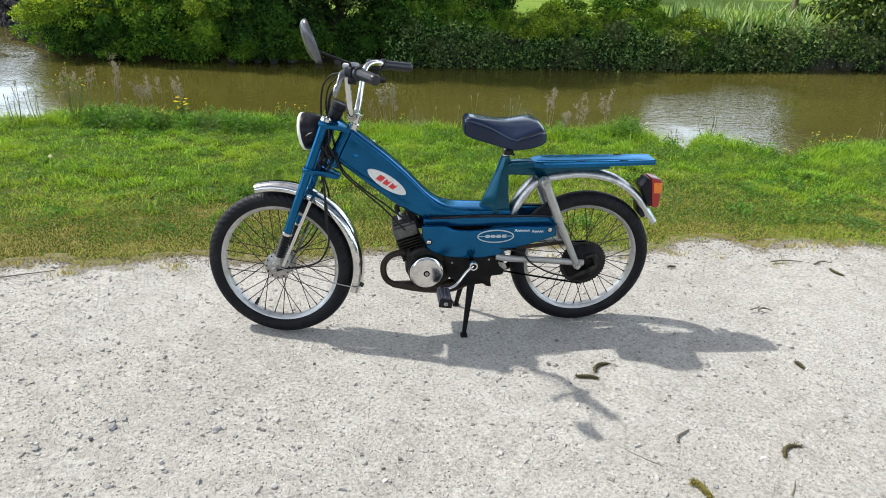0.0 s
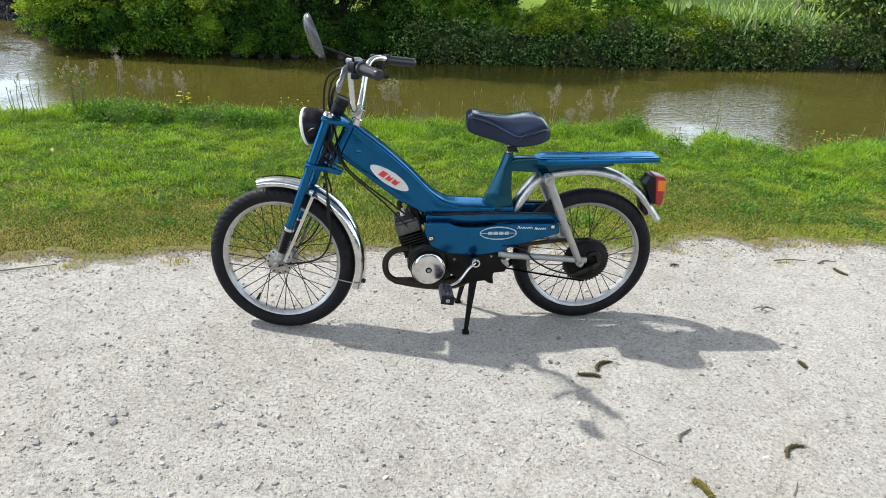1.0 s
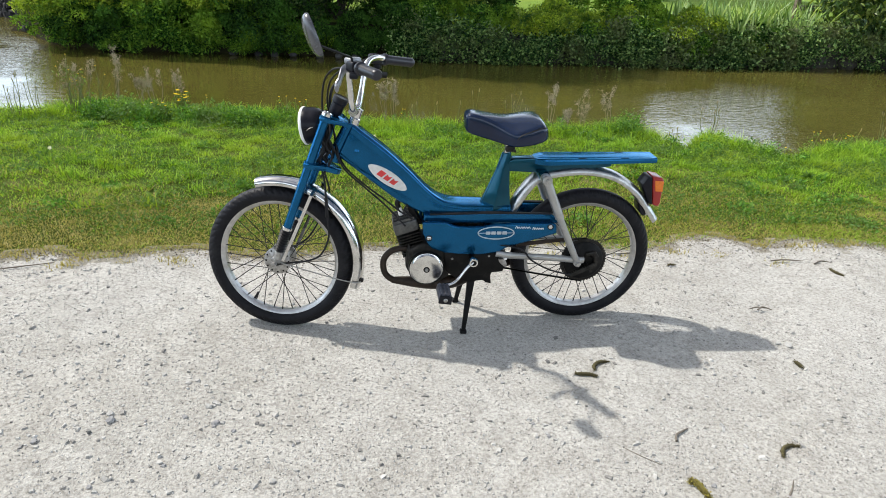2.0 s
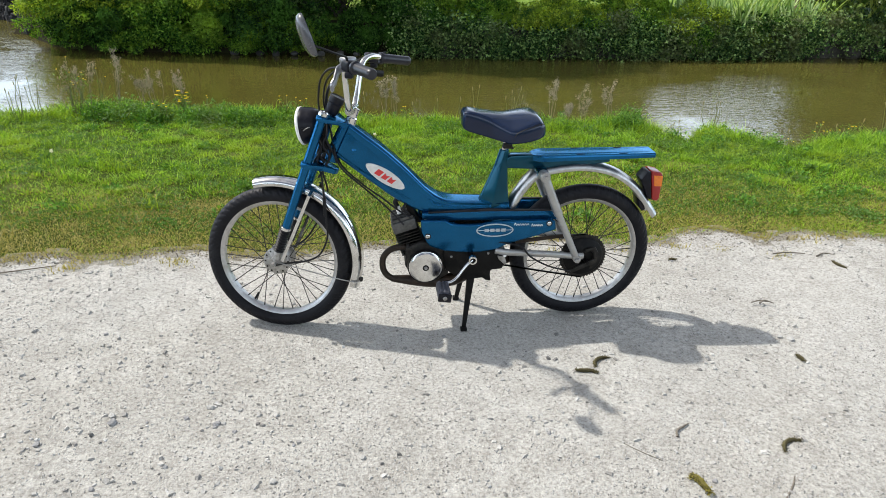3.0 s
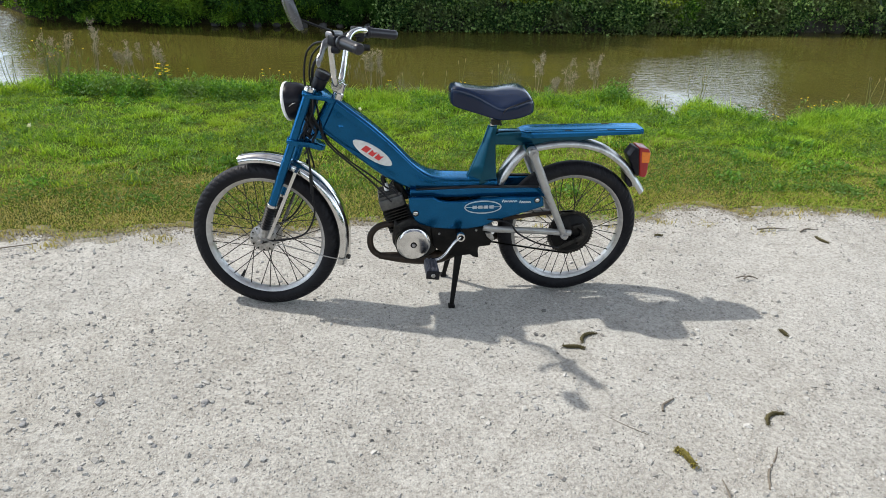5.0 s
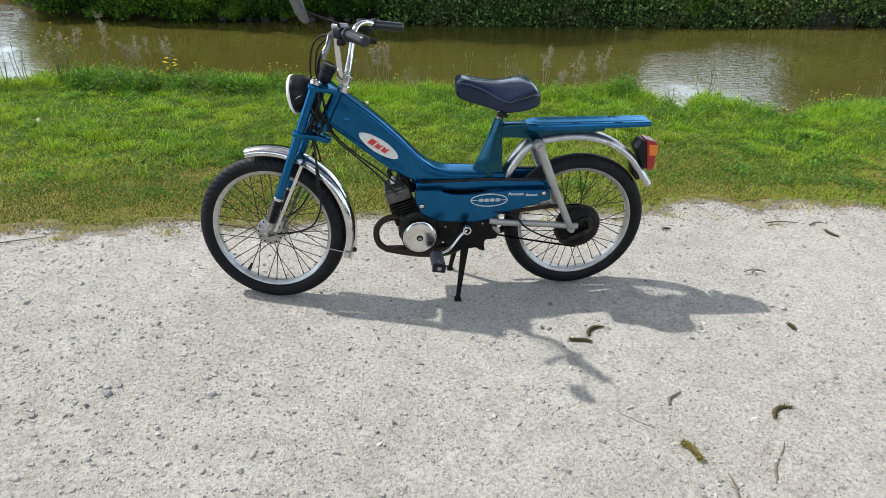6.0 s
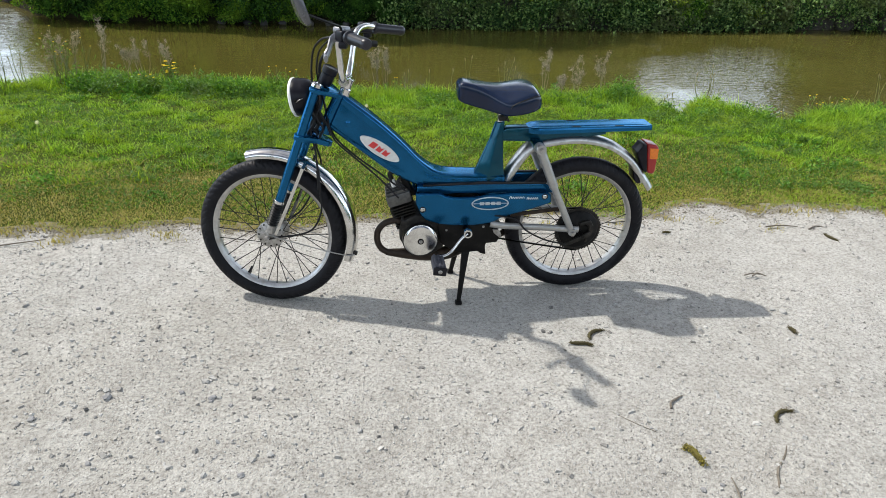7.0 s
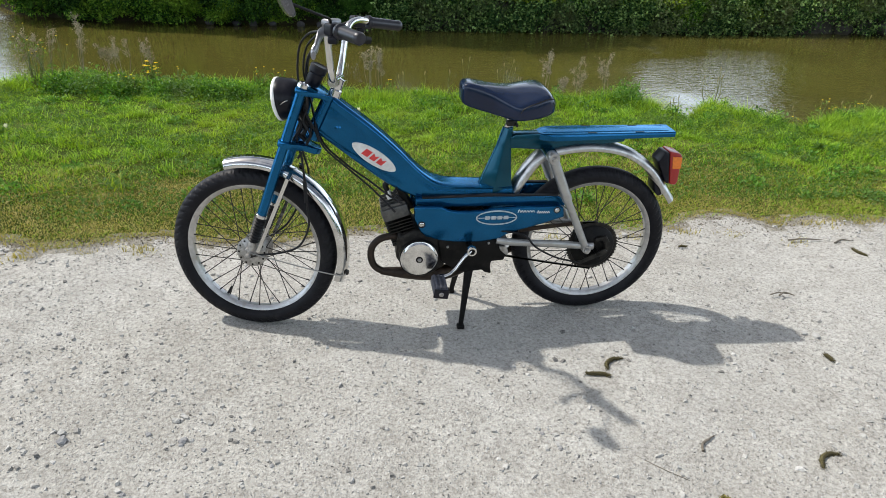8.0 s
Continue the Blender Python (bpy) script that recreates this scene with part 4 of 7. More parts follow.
cover_outline = [(-0.078, 0.45), (0.012, 0.449), (0.03, 0.438), (0.06, 0.431), (0.1, 0.4295), (0.15, 0.432), (0.192, 0.438), (0.3, 0.442), (0.405, 0.4435), (0.418, 0.436), (0.423, 0.404), (0.35, 0.38), (0.27, 0.358), (0.235, 0.346), (0.205, 0.329), (0.14, 0.3195), (0.06, 0.322), (0.008, 0.329), (-0.04, 0.346), (-0.056, 0.362), (-0.076, 0.408)]
for side in (-1, 1):
    cover = part("side_cover", prism(cover_outline, 0.072 * side, 0.09 * side, 0.005, 3), BLUE, moped, "blue enamelled engine side cover")
    for bx, bz in ((-0.053, 0.389), (0.395, 0.43)):
        bolt = part("cover_bolt", lathe([(0.0, 0.004), (0.006, 0.0035), (0.0085, 0.0015), (0.0085, -0.002)], (bx, 0.0905 * side, bz), (0, side, 0), 16), CHROME, cover, "shiny cover screw")
        part("washer", lathe([(0.008, 0.0006), (0.0115, 0.0006), (0.0115, -0.002)], (bx, 0.0905 * side, bz), (0, side, 0), 16, caps=False), BLACK_RUBBER, cover)
    # oval emblem: a ring, a centre line and a plain plate for its word
    own = bmesh.new()
    n = 40
    rings = []
    for a, b, y in ((0.069, 0.026, 0.0905), (0.069, 0.026, 0.0916), (0.0645, 0.0215, 0.0916), (0.0645, 0.0215, 0.0905)):
        rings.append([own.verts.new((0.193 + a * math.cos(2 * math.pi * i / n), y * side, 0.408 + b * math.sin(2 * math.pi * i / n))) for i in range(n)])
    bridge(own, rings, True, True)
    emblem = part("emblem_ring", own, GREY_PAINT, cover, "pale oval emblem outline")
    part("emblem_line", block((0.128, 0.0012, 0.0022), Matrix.Translation((0.193, 0.0908 * side, 0.408)), 0.0), GREY_PAINT, cover)
    for k in range(4):
        x = 0.163 + k * 0.0205
        part("emblem_mark", block((0.0165, 0.0014, 0.0125), Matrix.Translation((x, 0.0909 * side, 0.408)), 0.0005, 1), GREY_PAINT, cover)
    if side < 0:
        for x, z, wd in ((0.291, 0.4285, 0.056), (0.349, 0.424, 0.042)):
            part("script_mark", tube([(x - wd / 2 + wd * i / 12, -0.0909, z + (0.0042 if i % 2 else -0.0042) * (1.5 if i == 1 else 0.8)) for i in range(13)], 0.0011, 6), WHITE_PAINT, cover, "white hand-script mark")

# ---- seat pillar, saddle, rack ----
def pillar():
    bm = bmesh.new()
    rings = []
    for x0, x1, z, h in ((0.136, 0.25, 0.478, 0.05), (0.166, 0.243, 0.55, 0.036), (0.196, 0.239, 0.625, 0.026), (0.214, 0.241, 0.688, 0.02)):
        xm = x0 + (x1 - x0) * 0.42
        rings.append([bm.verts.new(q) for q in ((x0, -h * 0.25, z), (xm, -h, z), (x1, -h * 0.85, z), (x1 + 0.004, 0, z), (x1, h * 0.85, z), (xm, h, z), (x0, h * 0.25, z), (x0 - 0.004, 0, z))])
    bridge(bm, rings)
    bmesh.ops.bevel(bm, geom=[e for e in bm.edges], offset=0.003, segments=2, profile=0.5, affect="EDGES", clamp_overlap=True)
    return bm


part("seat_pillar", pillar(), TEAL, moped, "tapered teal-blue seat pillar", sharp=28)
part("seat_post", tube([(0.226, 0, 0.68), (0.234, 0, 0.745)], 0.0125, 16), CHROME, moped, "chrome seat post")
post_clamp = part("seat_clamp", block((0.034, 0.044, 0.02), Matrix.Translation((0.236, 0, 0.703)), 0.005, 2), OILY_IRON, moped, "rusty seat clamp")
part("clamp_bolt", tube([(0.25, -0.034, 0.7), (0.25, 0.034, 0.7)], 0.005, 6, up=(0, 0, 1)), OILY_IRON, post_clamp)

# x, half width, bottom, shoulder and crown of the saddle
SADDLE = [
    (0.067, 0.02, 0.786, 0.81, 0.8122), (0.0695, 0.034, 0.776, 0.823, 0.8252), (0.077, 0.042, 0.77, 0.831, 0.8332), (0.092, 0.047, 0.764, 0.833, 0.8352),
    (0.118, 0.052, 0.757, 0.8285, 0.8299), (0.148, 0.061, 0.75, 0.82, 0.826), (0.178, 0.077, 0.744, 0.808, 0.822), (0.204, 0.096, 0.74, 0.798, 0.8195),
    (0.222, 0.11, 0.738, 0.792, 0.819), (0.234, 0.1165, 0.738, 0.791, 0.8195), (0.25, 0.1185, 0.7395, 0.796, 0.8215), (0.275, 0.118, 0.742, 0.803, 0.8245),
    (0.302, 0.1135, 0.746, 0.811, 0.827), (0.322, 0.107, 0.75, 0.814, 0.8255), (0.336, 0.1, 0.754, 0.809, 0.818), (0.346, 0.092, 0.758, 0.8, 0.8065),
    (0.352, 0.08, 0.763, 0.788, 0.792),
]


def saddle_shell():
    """A flat-topped saddle: narrow nose, flanks that flare to a crease, a broad upturned tail."""
    bm = bmesh.new()
    rings = []
    for x, hw, zb, zs, zc in SADDLE:
        wall = zs - zb
        side = [(0.0, zc), (0.36, zc - 0.08 * (zc - zs)), (0.64, zc - 0.45 * (zc - zs)), (0.82, zs), (0.905, zs - 0.05 * wall), (0.96, zs - 0.15 * wall), (0.99, zs - 0.3 * wall), (1.0, zs - 0.5 * wall), (0.995, zs - 0.76 * wall), (0.975, zb + 0.07 * wall), (0.93, zb), (0.8, zb - 0.001), (0.0, zb)]
        rings.append([bm.verts.new((x, -u * hw, z)) for u, z in side] + [bm.verts.new((x, u * hw, z)) for u, z in side[-2:0:-1]])
    bridge(bm, rings)
    return bm


saddle = part("saddle", saddle_shell(), VINYL, moped, "glossy navy-black vinyl saddle", sharp=55)
part("base_pan", loft([(0.1, 0.036, 0.758, 0.772), (0.18, 0.06, 0.737, 0.754), (0.25, 0.085, 0.733, 0.75), (0.32, 0.082, 0.741, 0.756)], n=24, power=4), BLACK_PLASTIC, saddle, "black saddle base")
for side in (-1, 1):
    seam = [(0.235, 0.112 * side, 0.752), (0.238, 0.1165 * side, 0.768), (0.246, 0.1183 * side, 0.779), (0.268, 0.1185 * side, 0.79), (0.3, 0.1145 * side, 0.8), (0.322, 0.1075 * side, 0.806), (0.337, 0.0995 * side, 0.803)]
    part("piping", tube(seam, 0.0016, 6), BLACK_RUBBER, saddle)
part("saddle_spring_bracket", block((0.06, 0.05, 0.02), Matrix.Translation((0.238, 0, 0.73)), 0.004, 2), BLACK_PAINT, saddle)

rack_rail = part("rack_rail", prism([(0.232, 0.658), (0.25, 0.668), (0.345, 0.672), (0.36, 0.66), (0.62, 0.655), (0.62, 0.64), (0.48, 0.622), (0.37, 0.614), (0.26, 0.62), (0.236, 0.62)], -0.024, 0.024, 0.006, 2), TEAL, moped, "teal-blue rack support rail")
def rack_plate():
    bm = bmesh.new()
    rings = []
    xs = [0.322, 0.325, 0.331, 0.34, 0.352, 0.368, 0.385, 0.41, 0.5, 0.6, 0.7, 0.765, 0.778, 0.782]
    for x in xs:
        t = (x - 0.322) / 0.46
        hw = 0.049 - 0.006 * t
        if x < 0.385:
            hw *= max(0.2, math.sqrt(1 - ((0.385 - x) / 0.0645) ** 2))
        if x > 0.77:
            hw *= 0.95
        lip = min(1.0, max(0.1, (x - 0.32) / 0.04))
        zt = 0.6745 + 0.004 * t - 0.004 * (1 - lip)
        zb = 0.651 + 0.011 * t
        g = lip if 0.345 < x < 0.765 else 0.0
        prof = [(-1.0, zb), (-1.0, zb + 0.62 * (zt - zb)), (-0.965, zt - 0.003), (-0.9, zt), (-0.66, zt), (-0.62, zt - 0.005 * g), (-0.57, zt - 0.005 * g), (-0.53, zt + 0.002 * g), (-0.1, zt + 0.003 * g)]
        prof = prof + [(-y, z) for y, z in prof[::-1]]
        prof += [(0.93, zb), (0.9, zt - 0.012), (-0.9, zt - 0.012), (-0.93, zb)]
        rings.append([bm.verts.new((x, y * hw, z)) for y, z in prof])
    bridge(bm, rings)
    return bm


rack = part("luggage_rack", rack_plate(), BLUE, moped, "blue pressed-steel luggage rack with long ribs", sharp=14)
for y in (-0.037, 0.037):
    for x in (0.5, 0.66):
        part("slot", block((0.03, 0.005, 0.001), Matrix.Translation((x, y * (1 - 0.06 * (x > 0.6)), 0.6768 + 0.0012 * (x > 0.6))), 0.0), BLACK_PAINT, rack)

# ---- rear fender, tail lamp ----
rear_line = smooth_line([(0.256, 0, 0.462), (0.292, 0, 0.53), (0.34, 0, 0.592), (0.4, 0, 0.615), (0.52, 0, 0.626), (0.636, 0, 0.603), (0.73, 0, 0.542), (0.786, 0, 0.475), (0.822, 0, 0.427)], 6)
rear_fender = part("rear_fender", fender(rear_line, 0.037, 0.013, 0.009), DULL_ALLOY, moped, "dull aluminium rear fender", sharp=60)
part("mud_flap", prism([(0.745, 0.5), (0.772, 0.474), (0.782, 0.452), (0.768, 0.446), (0.755, 0.462)], -0.03, 0.03, 0.003, 2), BLACK_PLASTIC, rear_fender, "dark inner fender bracket")
tail_lamp = part("tail_lamp", prism([(0.745, 0.572), (0.766, 0.603), (0.779, 0.604), (0.797, 0.494), (0.786, 0.494)], -0.035, 0.03, 0.004, 2), BLACK_PLASTIC, moped, "wedge-shaped tail lamp with black housing")
part("red_lens", prism([(0.7795, 0.607), (0.8185, 0.6), (0.825, 0.59), (0.826, 0.5), (0.82, 0.488), (0.7985, 0.492)], -0.0375, 0.0325, 0.005, 3), RED_LENS, tail_lamp, "red tail lamp lens")
for side in (-1, 1):
    part("orange_lens", prism([(0.79, 0.591), (0.8245, 0.588), (0.8258, 0.547), (0.7965, 0.549)], (0.0365 if side < 0 else 0.0315) * side, (0.0393 if side < 0 else 0.0343) * side, 0.001, 1), ORANGE_LENS, tail_lamp, "orange side reflector")

# ---- suspension, swing arm ----
for side in (-1, 1):
    top, mid, low = Vector((0.355, 0.105 * side, 0.62)), Vector((0.421, 0.105 * side, 0.472)), Vector((0.507, 0.105 * side, 0.292))
    shock = part("shock_absorber", tube([top, mid], 0.0165, 18), SILVER_PAINT, moped, "silver-grey shock absorber")
    part("lower_tube", tube([mid, low], 0.0128, 16), SILVER_PAINT, shock)
    part("shock_eye", lathe([(0.0, -0.02), (0.017, -0.02), (0.019, -0.016), (0.019, 0.016), (0.017, 0.02), (0.0, 0.02)], top, (0, 1, 0), 18), SILVER_PAINT, shock)
    part("shock_bolt", lathe([(0.0, 0.027), (0.007, 0.027), (0.009, 0.024), (0.009, 0.019)], top, (0, side, 0), 6), HUB_METAL, shock)
    part("shock_foot", lathe([(0.0, -0.014), (0.014, -0.014), (0.015, -0.01), (0.015, 0.01), (0.014, 0.014), (0.0, 0.014)], low, (0, 1, 0), 16), SILVER_PAINT, shock)
    arm = [Vector((0.2, 0.085 * side, 0.322)), Vector((0.26, 0.092 * side, 0.316)), Vector((0.4, 0.095 * side, 0.307)), Vector((0.5, 0.098 * side, 0.298)), Vector((0.535, 0.098 * side, 0.296))]
    part("swing_arm", sweep(bmesh.new(), smooth_line(arm, 5), circle(0.0125, 14, 0.8), (0, 1, 0)), SILVER_PAINT, moped, "silver-grey rear swing arm")
part("shock_bracket", prism([(0.335, 0.63), (0.375, 0.63), (0.37, 0.6), (0.345, 0.6)], -0.09, 0.09, 0.004, 2), TEAL, moped)

# ---- engine ----
crankcase = part("crankcase", prism([(-0.13, 0.335), (-0.07, 0.36), (0.03, 0.345), (0.03, 0.22), (-0.02, 0.19), (-0.1, 0.2), (-0.135, 0.26)], -0.07, 0.07, 0.01, 3), OILY_IRON, moped, "oily dark engine crankcase")
disc = part("flywheel_cover", lathe([(0.0, 0.0025), (0.008, 0.003), (0.012, 0.0035), (0.04, 0.003), (0.055, 0.0015), (0.06, -0.003), (0.0625, -0.004), (0.0625, -0.024), (0.05, -0.045)], (-0.061, -0.115, 0.275), (0, -1, 0), 48), ALLOY, crankcase, "polished aluminium flywheel cover")
part("cover_rim", lathe([(0.0628, -0.003), (0.0655, -0.005), (0.066, -0.02), (0.0628, -0.024)], (-0.061, -0.115, 0.275), (0, -1, 0), 48, caps=False), BLACK_PAINT, disc)
part("centre_bolt", lathe([(0.0, 0.012), (0.005, 0.0115), (0.0065, 0.009), (0.0065, 0.003)], (-0.061, -0.115, 0.275), (0, -1, 0), 6), HUB_METAL, disc)
part("centre_ring", lathe([(0.007, 0.0045), (0.0115, 0.0045), (0.012, 0.002)], (-0.061, -0.115, 0.275), (0, -1, 0), 20, caps=False), BLACK_PAINT, disc)

lean = math.atan2(-0.045, 0.14)
def engine_at(h):
    return Matrix.Translation((-0.098 + h * math.sin(lean), 0, 0.3 + h * math.cos(lean))) @ Matrix.Rotation(lean, 4, "Y")


cylinder = part("cylinder", block((0.06, 0.08, 0.1), engine_at(0.05), 0.008, 2), OILY_IRON, moped, "black finned engine cylinder")
for i in range(8):
    part("cooling_fin", block((0.088, 0.118, 0.0028), engine_at(0.012 + i * 0.0112), 0.0), OILY_IRON, cylinder)
part("cylinder_head", block((0.09, 0.12, 0.044), engine_at(0.122), 0.007, 2), HEAD_METAL, cylinder, "grey cast cylinder head")
for i in range(5):
    part("head_fin", block((0.08, 0.003, 0.012), engine_at(0.147) @ Matrix.Translation((0, -0.05 + i * 0.025, 0)), 0.0), HEAD_METAL, cylinder)
part("spark_plug", tube([(-0.15, 0, 0.445), (-0.158, 0, 0.475)], 0.009, 12), WHITE_PAINT, cylinder, "white spark plug")
part("plug_cap", tube([(-0.157, 0, 0.468), (-0.165, 0, 0.495), (-0.14, 0.0, 0.508)], 0.009, 12), BLACK_RUBBER, cylinder)
part("engine_mount", prism([(-0.135, 0.5), (-0.115, 0.505), (-0.09, 0.45), (-0.07, 0.42), (-0.1, 0.415), (-0.118, 0.45)], -0.03, 0.03, 0.004, 2), BLACK_PAINT, moped, "black engine bracket")
part("carburettor", lathe([(0.0, -0.03), (0.022, -0.03), (0.024, -0.01), (0.018, 0.0), (0.022, 0.01), (0.022, 0.04), (0.0, 0.042)], (-0.025, 0.0, 0.4), (1, 0, 0.1), 20), HUB_METAL, moped, "small alloy carburettor")
part("fuel_pipe", tube([(-0.13, -0.04, 0.5), (-0.14, -0.05, 0.485), (-0.12, -0.05, 0.465), (-0.105, -0.04, 0.44)], 0.004, 8), BLACK_RUBBER, moped, "black fuel pipe")

exhaust = part("exhaust_pipe", tube([(-0.115, -0.045, 0.325), (-0.15, -0.05, 0.331), (-0.188, -0.05, 0.32), (-0.213, -0.05, 0.29), (-0.216, -0.05, 0.25), (-0.203, -0.05, 0.218), (-0.175, -0.05, 0.199), (-0.13, -0.05, 0.19)], 0.0118, 16, 6), BURNT_STEEL, moped, "heat-browned bent exhaust pipe")
part("silencer", tube([(-0.185, -0.05, 0.2), (-0.15, -0.05, 0.196), (-0.1, -0.05, 0.19), (-0.03, -0.048, 0.183), (0.05, -0.04, 0.185), (0.16, 0.02, 0.2), (0.3, 0.06, 0.23)], 0.02, 18, 5, radii=[0.0118, 0.016, 0.021, 0.0245, 0.026, 0.026, 0.024]), BURNT_STEEL, exhaust, "browned exhaust silencer")
part("exhaust_flange", lathe([(0.015, -0.006), (0.024, -0.005), (0.024, 0.005), (0.015, 0.006)], (-0.125, -0.046, 0.327), (-1, 0, 0.1), 16, caps=False), OILY_IRON, exhaust)

engine_cover = part("engine_cover", prism([(0.004, 0.326), (0.06, 0.322), (0.14, 0.318), (0.205, 0.322), (0.245, 0.315), (0.242, 0.27), (0.232, 0.242), (0.19, 0.238), (0.187, 0.222), (0.192, 0.19), (0.17, 0.196), (0.158, 0.206), (0.1, 0.2), (0.06, 0.214), (0.015, 0.245)], -0.08, -0.02, 0.005, 2), BLACK_PAINT, moped, "black pressed-steel transmission cover")
part("engine_cover_back", prism([(0.004, 0.326), (0.14, 0.318), (0.245, 0.315), (0.232, 0.242), (0.158, 0.206), (0.1, 0.2), (0.015, 0.245)], 0.02, 0.08, 0.005, 2), BLACK_PAINT, moped)
for x, z in ((0.037, 0.3), (0.175, 0.31)):
    part("cover_screw", lathe([(0.0, 0.004), (0.0035, 0.0035), (0.005, 0.0)], (x, -0.081, z), (0, -1, 0), 10), HUB_METAL, engine_cover)
part("pivot_bolt", lathe([(0.0, 0.008), (0.006, 0.007), (0.008, 0.0)], (0.236, -0.088, 0.305), (0, -1, 0), 12), WHITE_PAINT, moped, "white swing arm pivot bolt")
part("pivot_plate", prism([(0.21, 0.3), (0.235, 0.3), (0.245, 0.276), (0.24, 0.262), (0.215, 0.285)], -0.088, -0.076, 0.002, 1), HUB_METAL, moped, "bare metal pivot plate")
part("pulley", lathe([(0.02, -0.03), (0.085, -0.022), (0.085, -0.018), (0.03, 0.0), (0.085, 0.018), (0.085, 0.022), (0.02, 0.03)], (0.12, 0.05, 0.31), (0, 1, 0), 36), OILY_IRON, moped, "dark drive pulley")

# ---- pedals ----
crank = part("crank", sweep(bmesh.new(), smooth_line([(0.109, -0.128, 0.309), (0.085, -0.132, 0.288), (0.055, -0.14, 0.25), (0.03, -0.146, 0.232), (-0.003, -0.148, 0.226)], 6), circle(0.0062, 12, 1.35), (0, 1, 0)), CHROME, moped, "chrome pedal crank")
part("crank_boss", lathe([(0.0095, 0.009), (0.0105, 0.011), (0.0155, 0.0105), (0.0175, 0.007), (0.0175, -0.002), (0.012, -0.004)], (0.109, -0.128, 0.309), (0, -1, 0), 24, caps=False), CHROME, crank)
part("crank_axle", lathe([(0.0, 0.0065), (0.009, 0.0065), (0.0106, 0.005), (0.0106, -0.06)], (0.109, -0.128, 0.309), (0, -1, 0), 16), BLACK_PAINT, crank)
for side, (px, pz) in ((-1, (-0.004, 0.222)), (1, (0.215, 0.38))):
    c = Vector((px, 0.2 * side, pz))
    m = Matrix.Translation(c) @ Matrix.Rotation(radians(8), 4, "Y")
    pedal = part("pedal", block((0.046, 0.094, 0.03), m, 0.006, 2), PEDAL_RUBBER, moped, "worn grey rubber pedal")
    part("pedal_end", block((0.048, 0.008, 0.033), m @ Matrix.Translation((0, 0.05 * side, 0)), 0.004, 2), BLACK_PLASTIC, pedal)
    part("pedal_bolt", lathe([(0.0, 0.004), (0.006, 0.003), (0.008, 0.0)], c + Vector((0, 0.0545 * side, 0)), (0, side, 0), 12), HUB_METAL, pedal)
    for k in (-1, 0, 1):
        part("tread_rib", block((0.006, 0.086, 0.004), m @ Matrix.Translation((0.014 * k, 0, 0.0165)), 0.001, 1), PEDAL_RUBBER, pedal)
part("far_crank", tube([(0.109, 0.128, 0.309), (0.16, 0.14, 0.345), (0.215, 0.146, 0.38)], 0.007, 10), CHROME, moped, "chrome pedal crank")

# ---- chains and stand ----
def chain(points, r=0.0045):
    """A run of roller chain: alternate plates along the line."""
    line = smooth_line(points, 24)
    own = bmesh.new()
    d = 0.0
    for a, b in zip(line, line[1:]):
        way = b - a
        steps = max(1, round(way.length / 0.0127))
        for i in range(steps):
            c = a + way * ((i + 0.5) / steps)
            turn = Matrix.Translation(c) @ Vector((1, 0, 0)).rotation_difference(way).to_matrix().to_4x4()
            wide = 0.0075 if (i % 2) else 0.0055
            block((0.0105, wide, 0.0108 if i % 2 else 0.0056), turn, 0.0, bm=own)
    return own


part("chain", chain([(0.13, -0.05, 0.266), (0.262, -0.05, 0.24), (0.377, -0.05, 0.216), (0.49, -0.05, 0.194), (0.55, -0.05, 0.183)]), OILY_IRON, moped, "greasy drive chain", smooth=False)
part("chain", chain([(0.13, -0.05, 0.34), (0.3, -0.05, 0.348), (0.45, -0.05, 0.36), (0.55, -0.05, 0.364)]), OILY_IRON, moped, "", smooth=False)
part("chain_guard_strip", prism([(0.28, 0.352), (0.46, 0.372), (0.5, 0.37), (0.5, 0.36), (0.46, 0.358), (0.28, 0.338)], -0.064, -0.056, 0.001, 1), BURNT_STEEL, moped, "rusty chain guard strip")
part("rear_brake_cable", tube([(0.2, -0.085, 0.36), (0.29, -0.1, 0.345), (0.33, -0.11, 0.305), (0.4, -0.11, 0.265), (0.47, -0.1, 0.24), (0.5, -0.09, 0.23)], 0.0034, 8), BLACK_RUBBER, moped, "black rear brake cable")
stand = part("stand", tube([(0.118, -0.06, 0.212), (0.118, 0.06, 0.212)], 0.013, 12, up=(0, 0, 1)), BLACK_PAINT, moped, "black centre stand with splayed legs")
for side in (-1, 1):
    a, b = Vector((0.116, 0.066 * side, 0.214)), Vector((0.089, 0.116 * side, 0.012))
    sec = [(-0.014, -0.006), (0.0, -0.008), (0.014, -0.006), (0.014, 0.006), (0.0, 0.003), (-0.014, 0.006)]
    leg = part("stand_leg", sweep(bmesh.new(), [a, a.lerp(b, 0.5), b], sec, (0, 1, 0), [1.05, 0.75, 0.55]), BLACK_PAINT, stand)
    part("stand_foot", block((0.026, 0.024, 0.014), Matrix.Translation((0.088, 0.12 * side, 0.008)), 0.004, 2), BLACK_PAINT, leg)


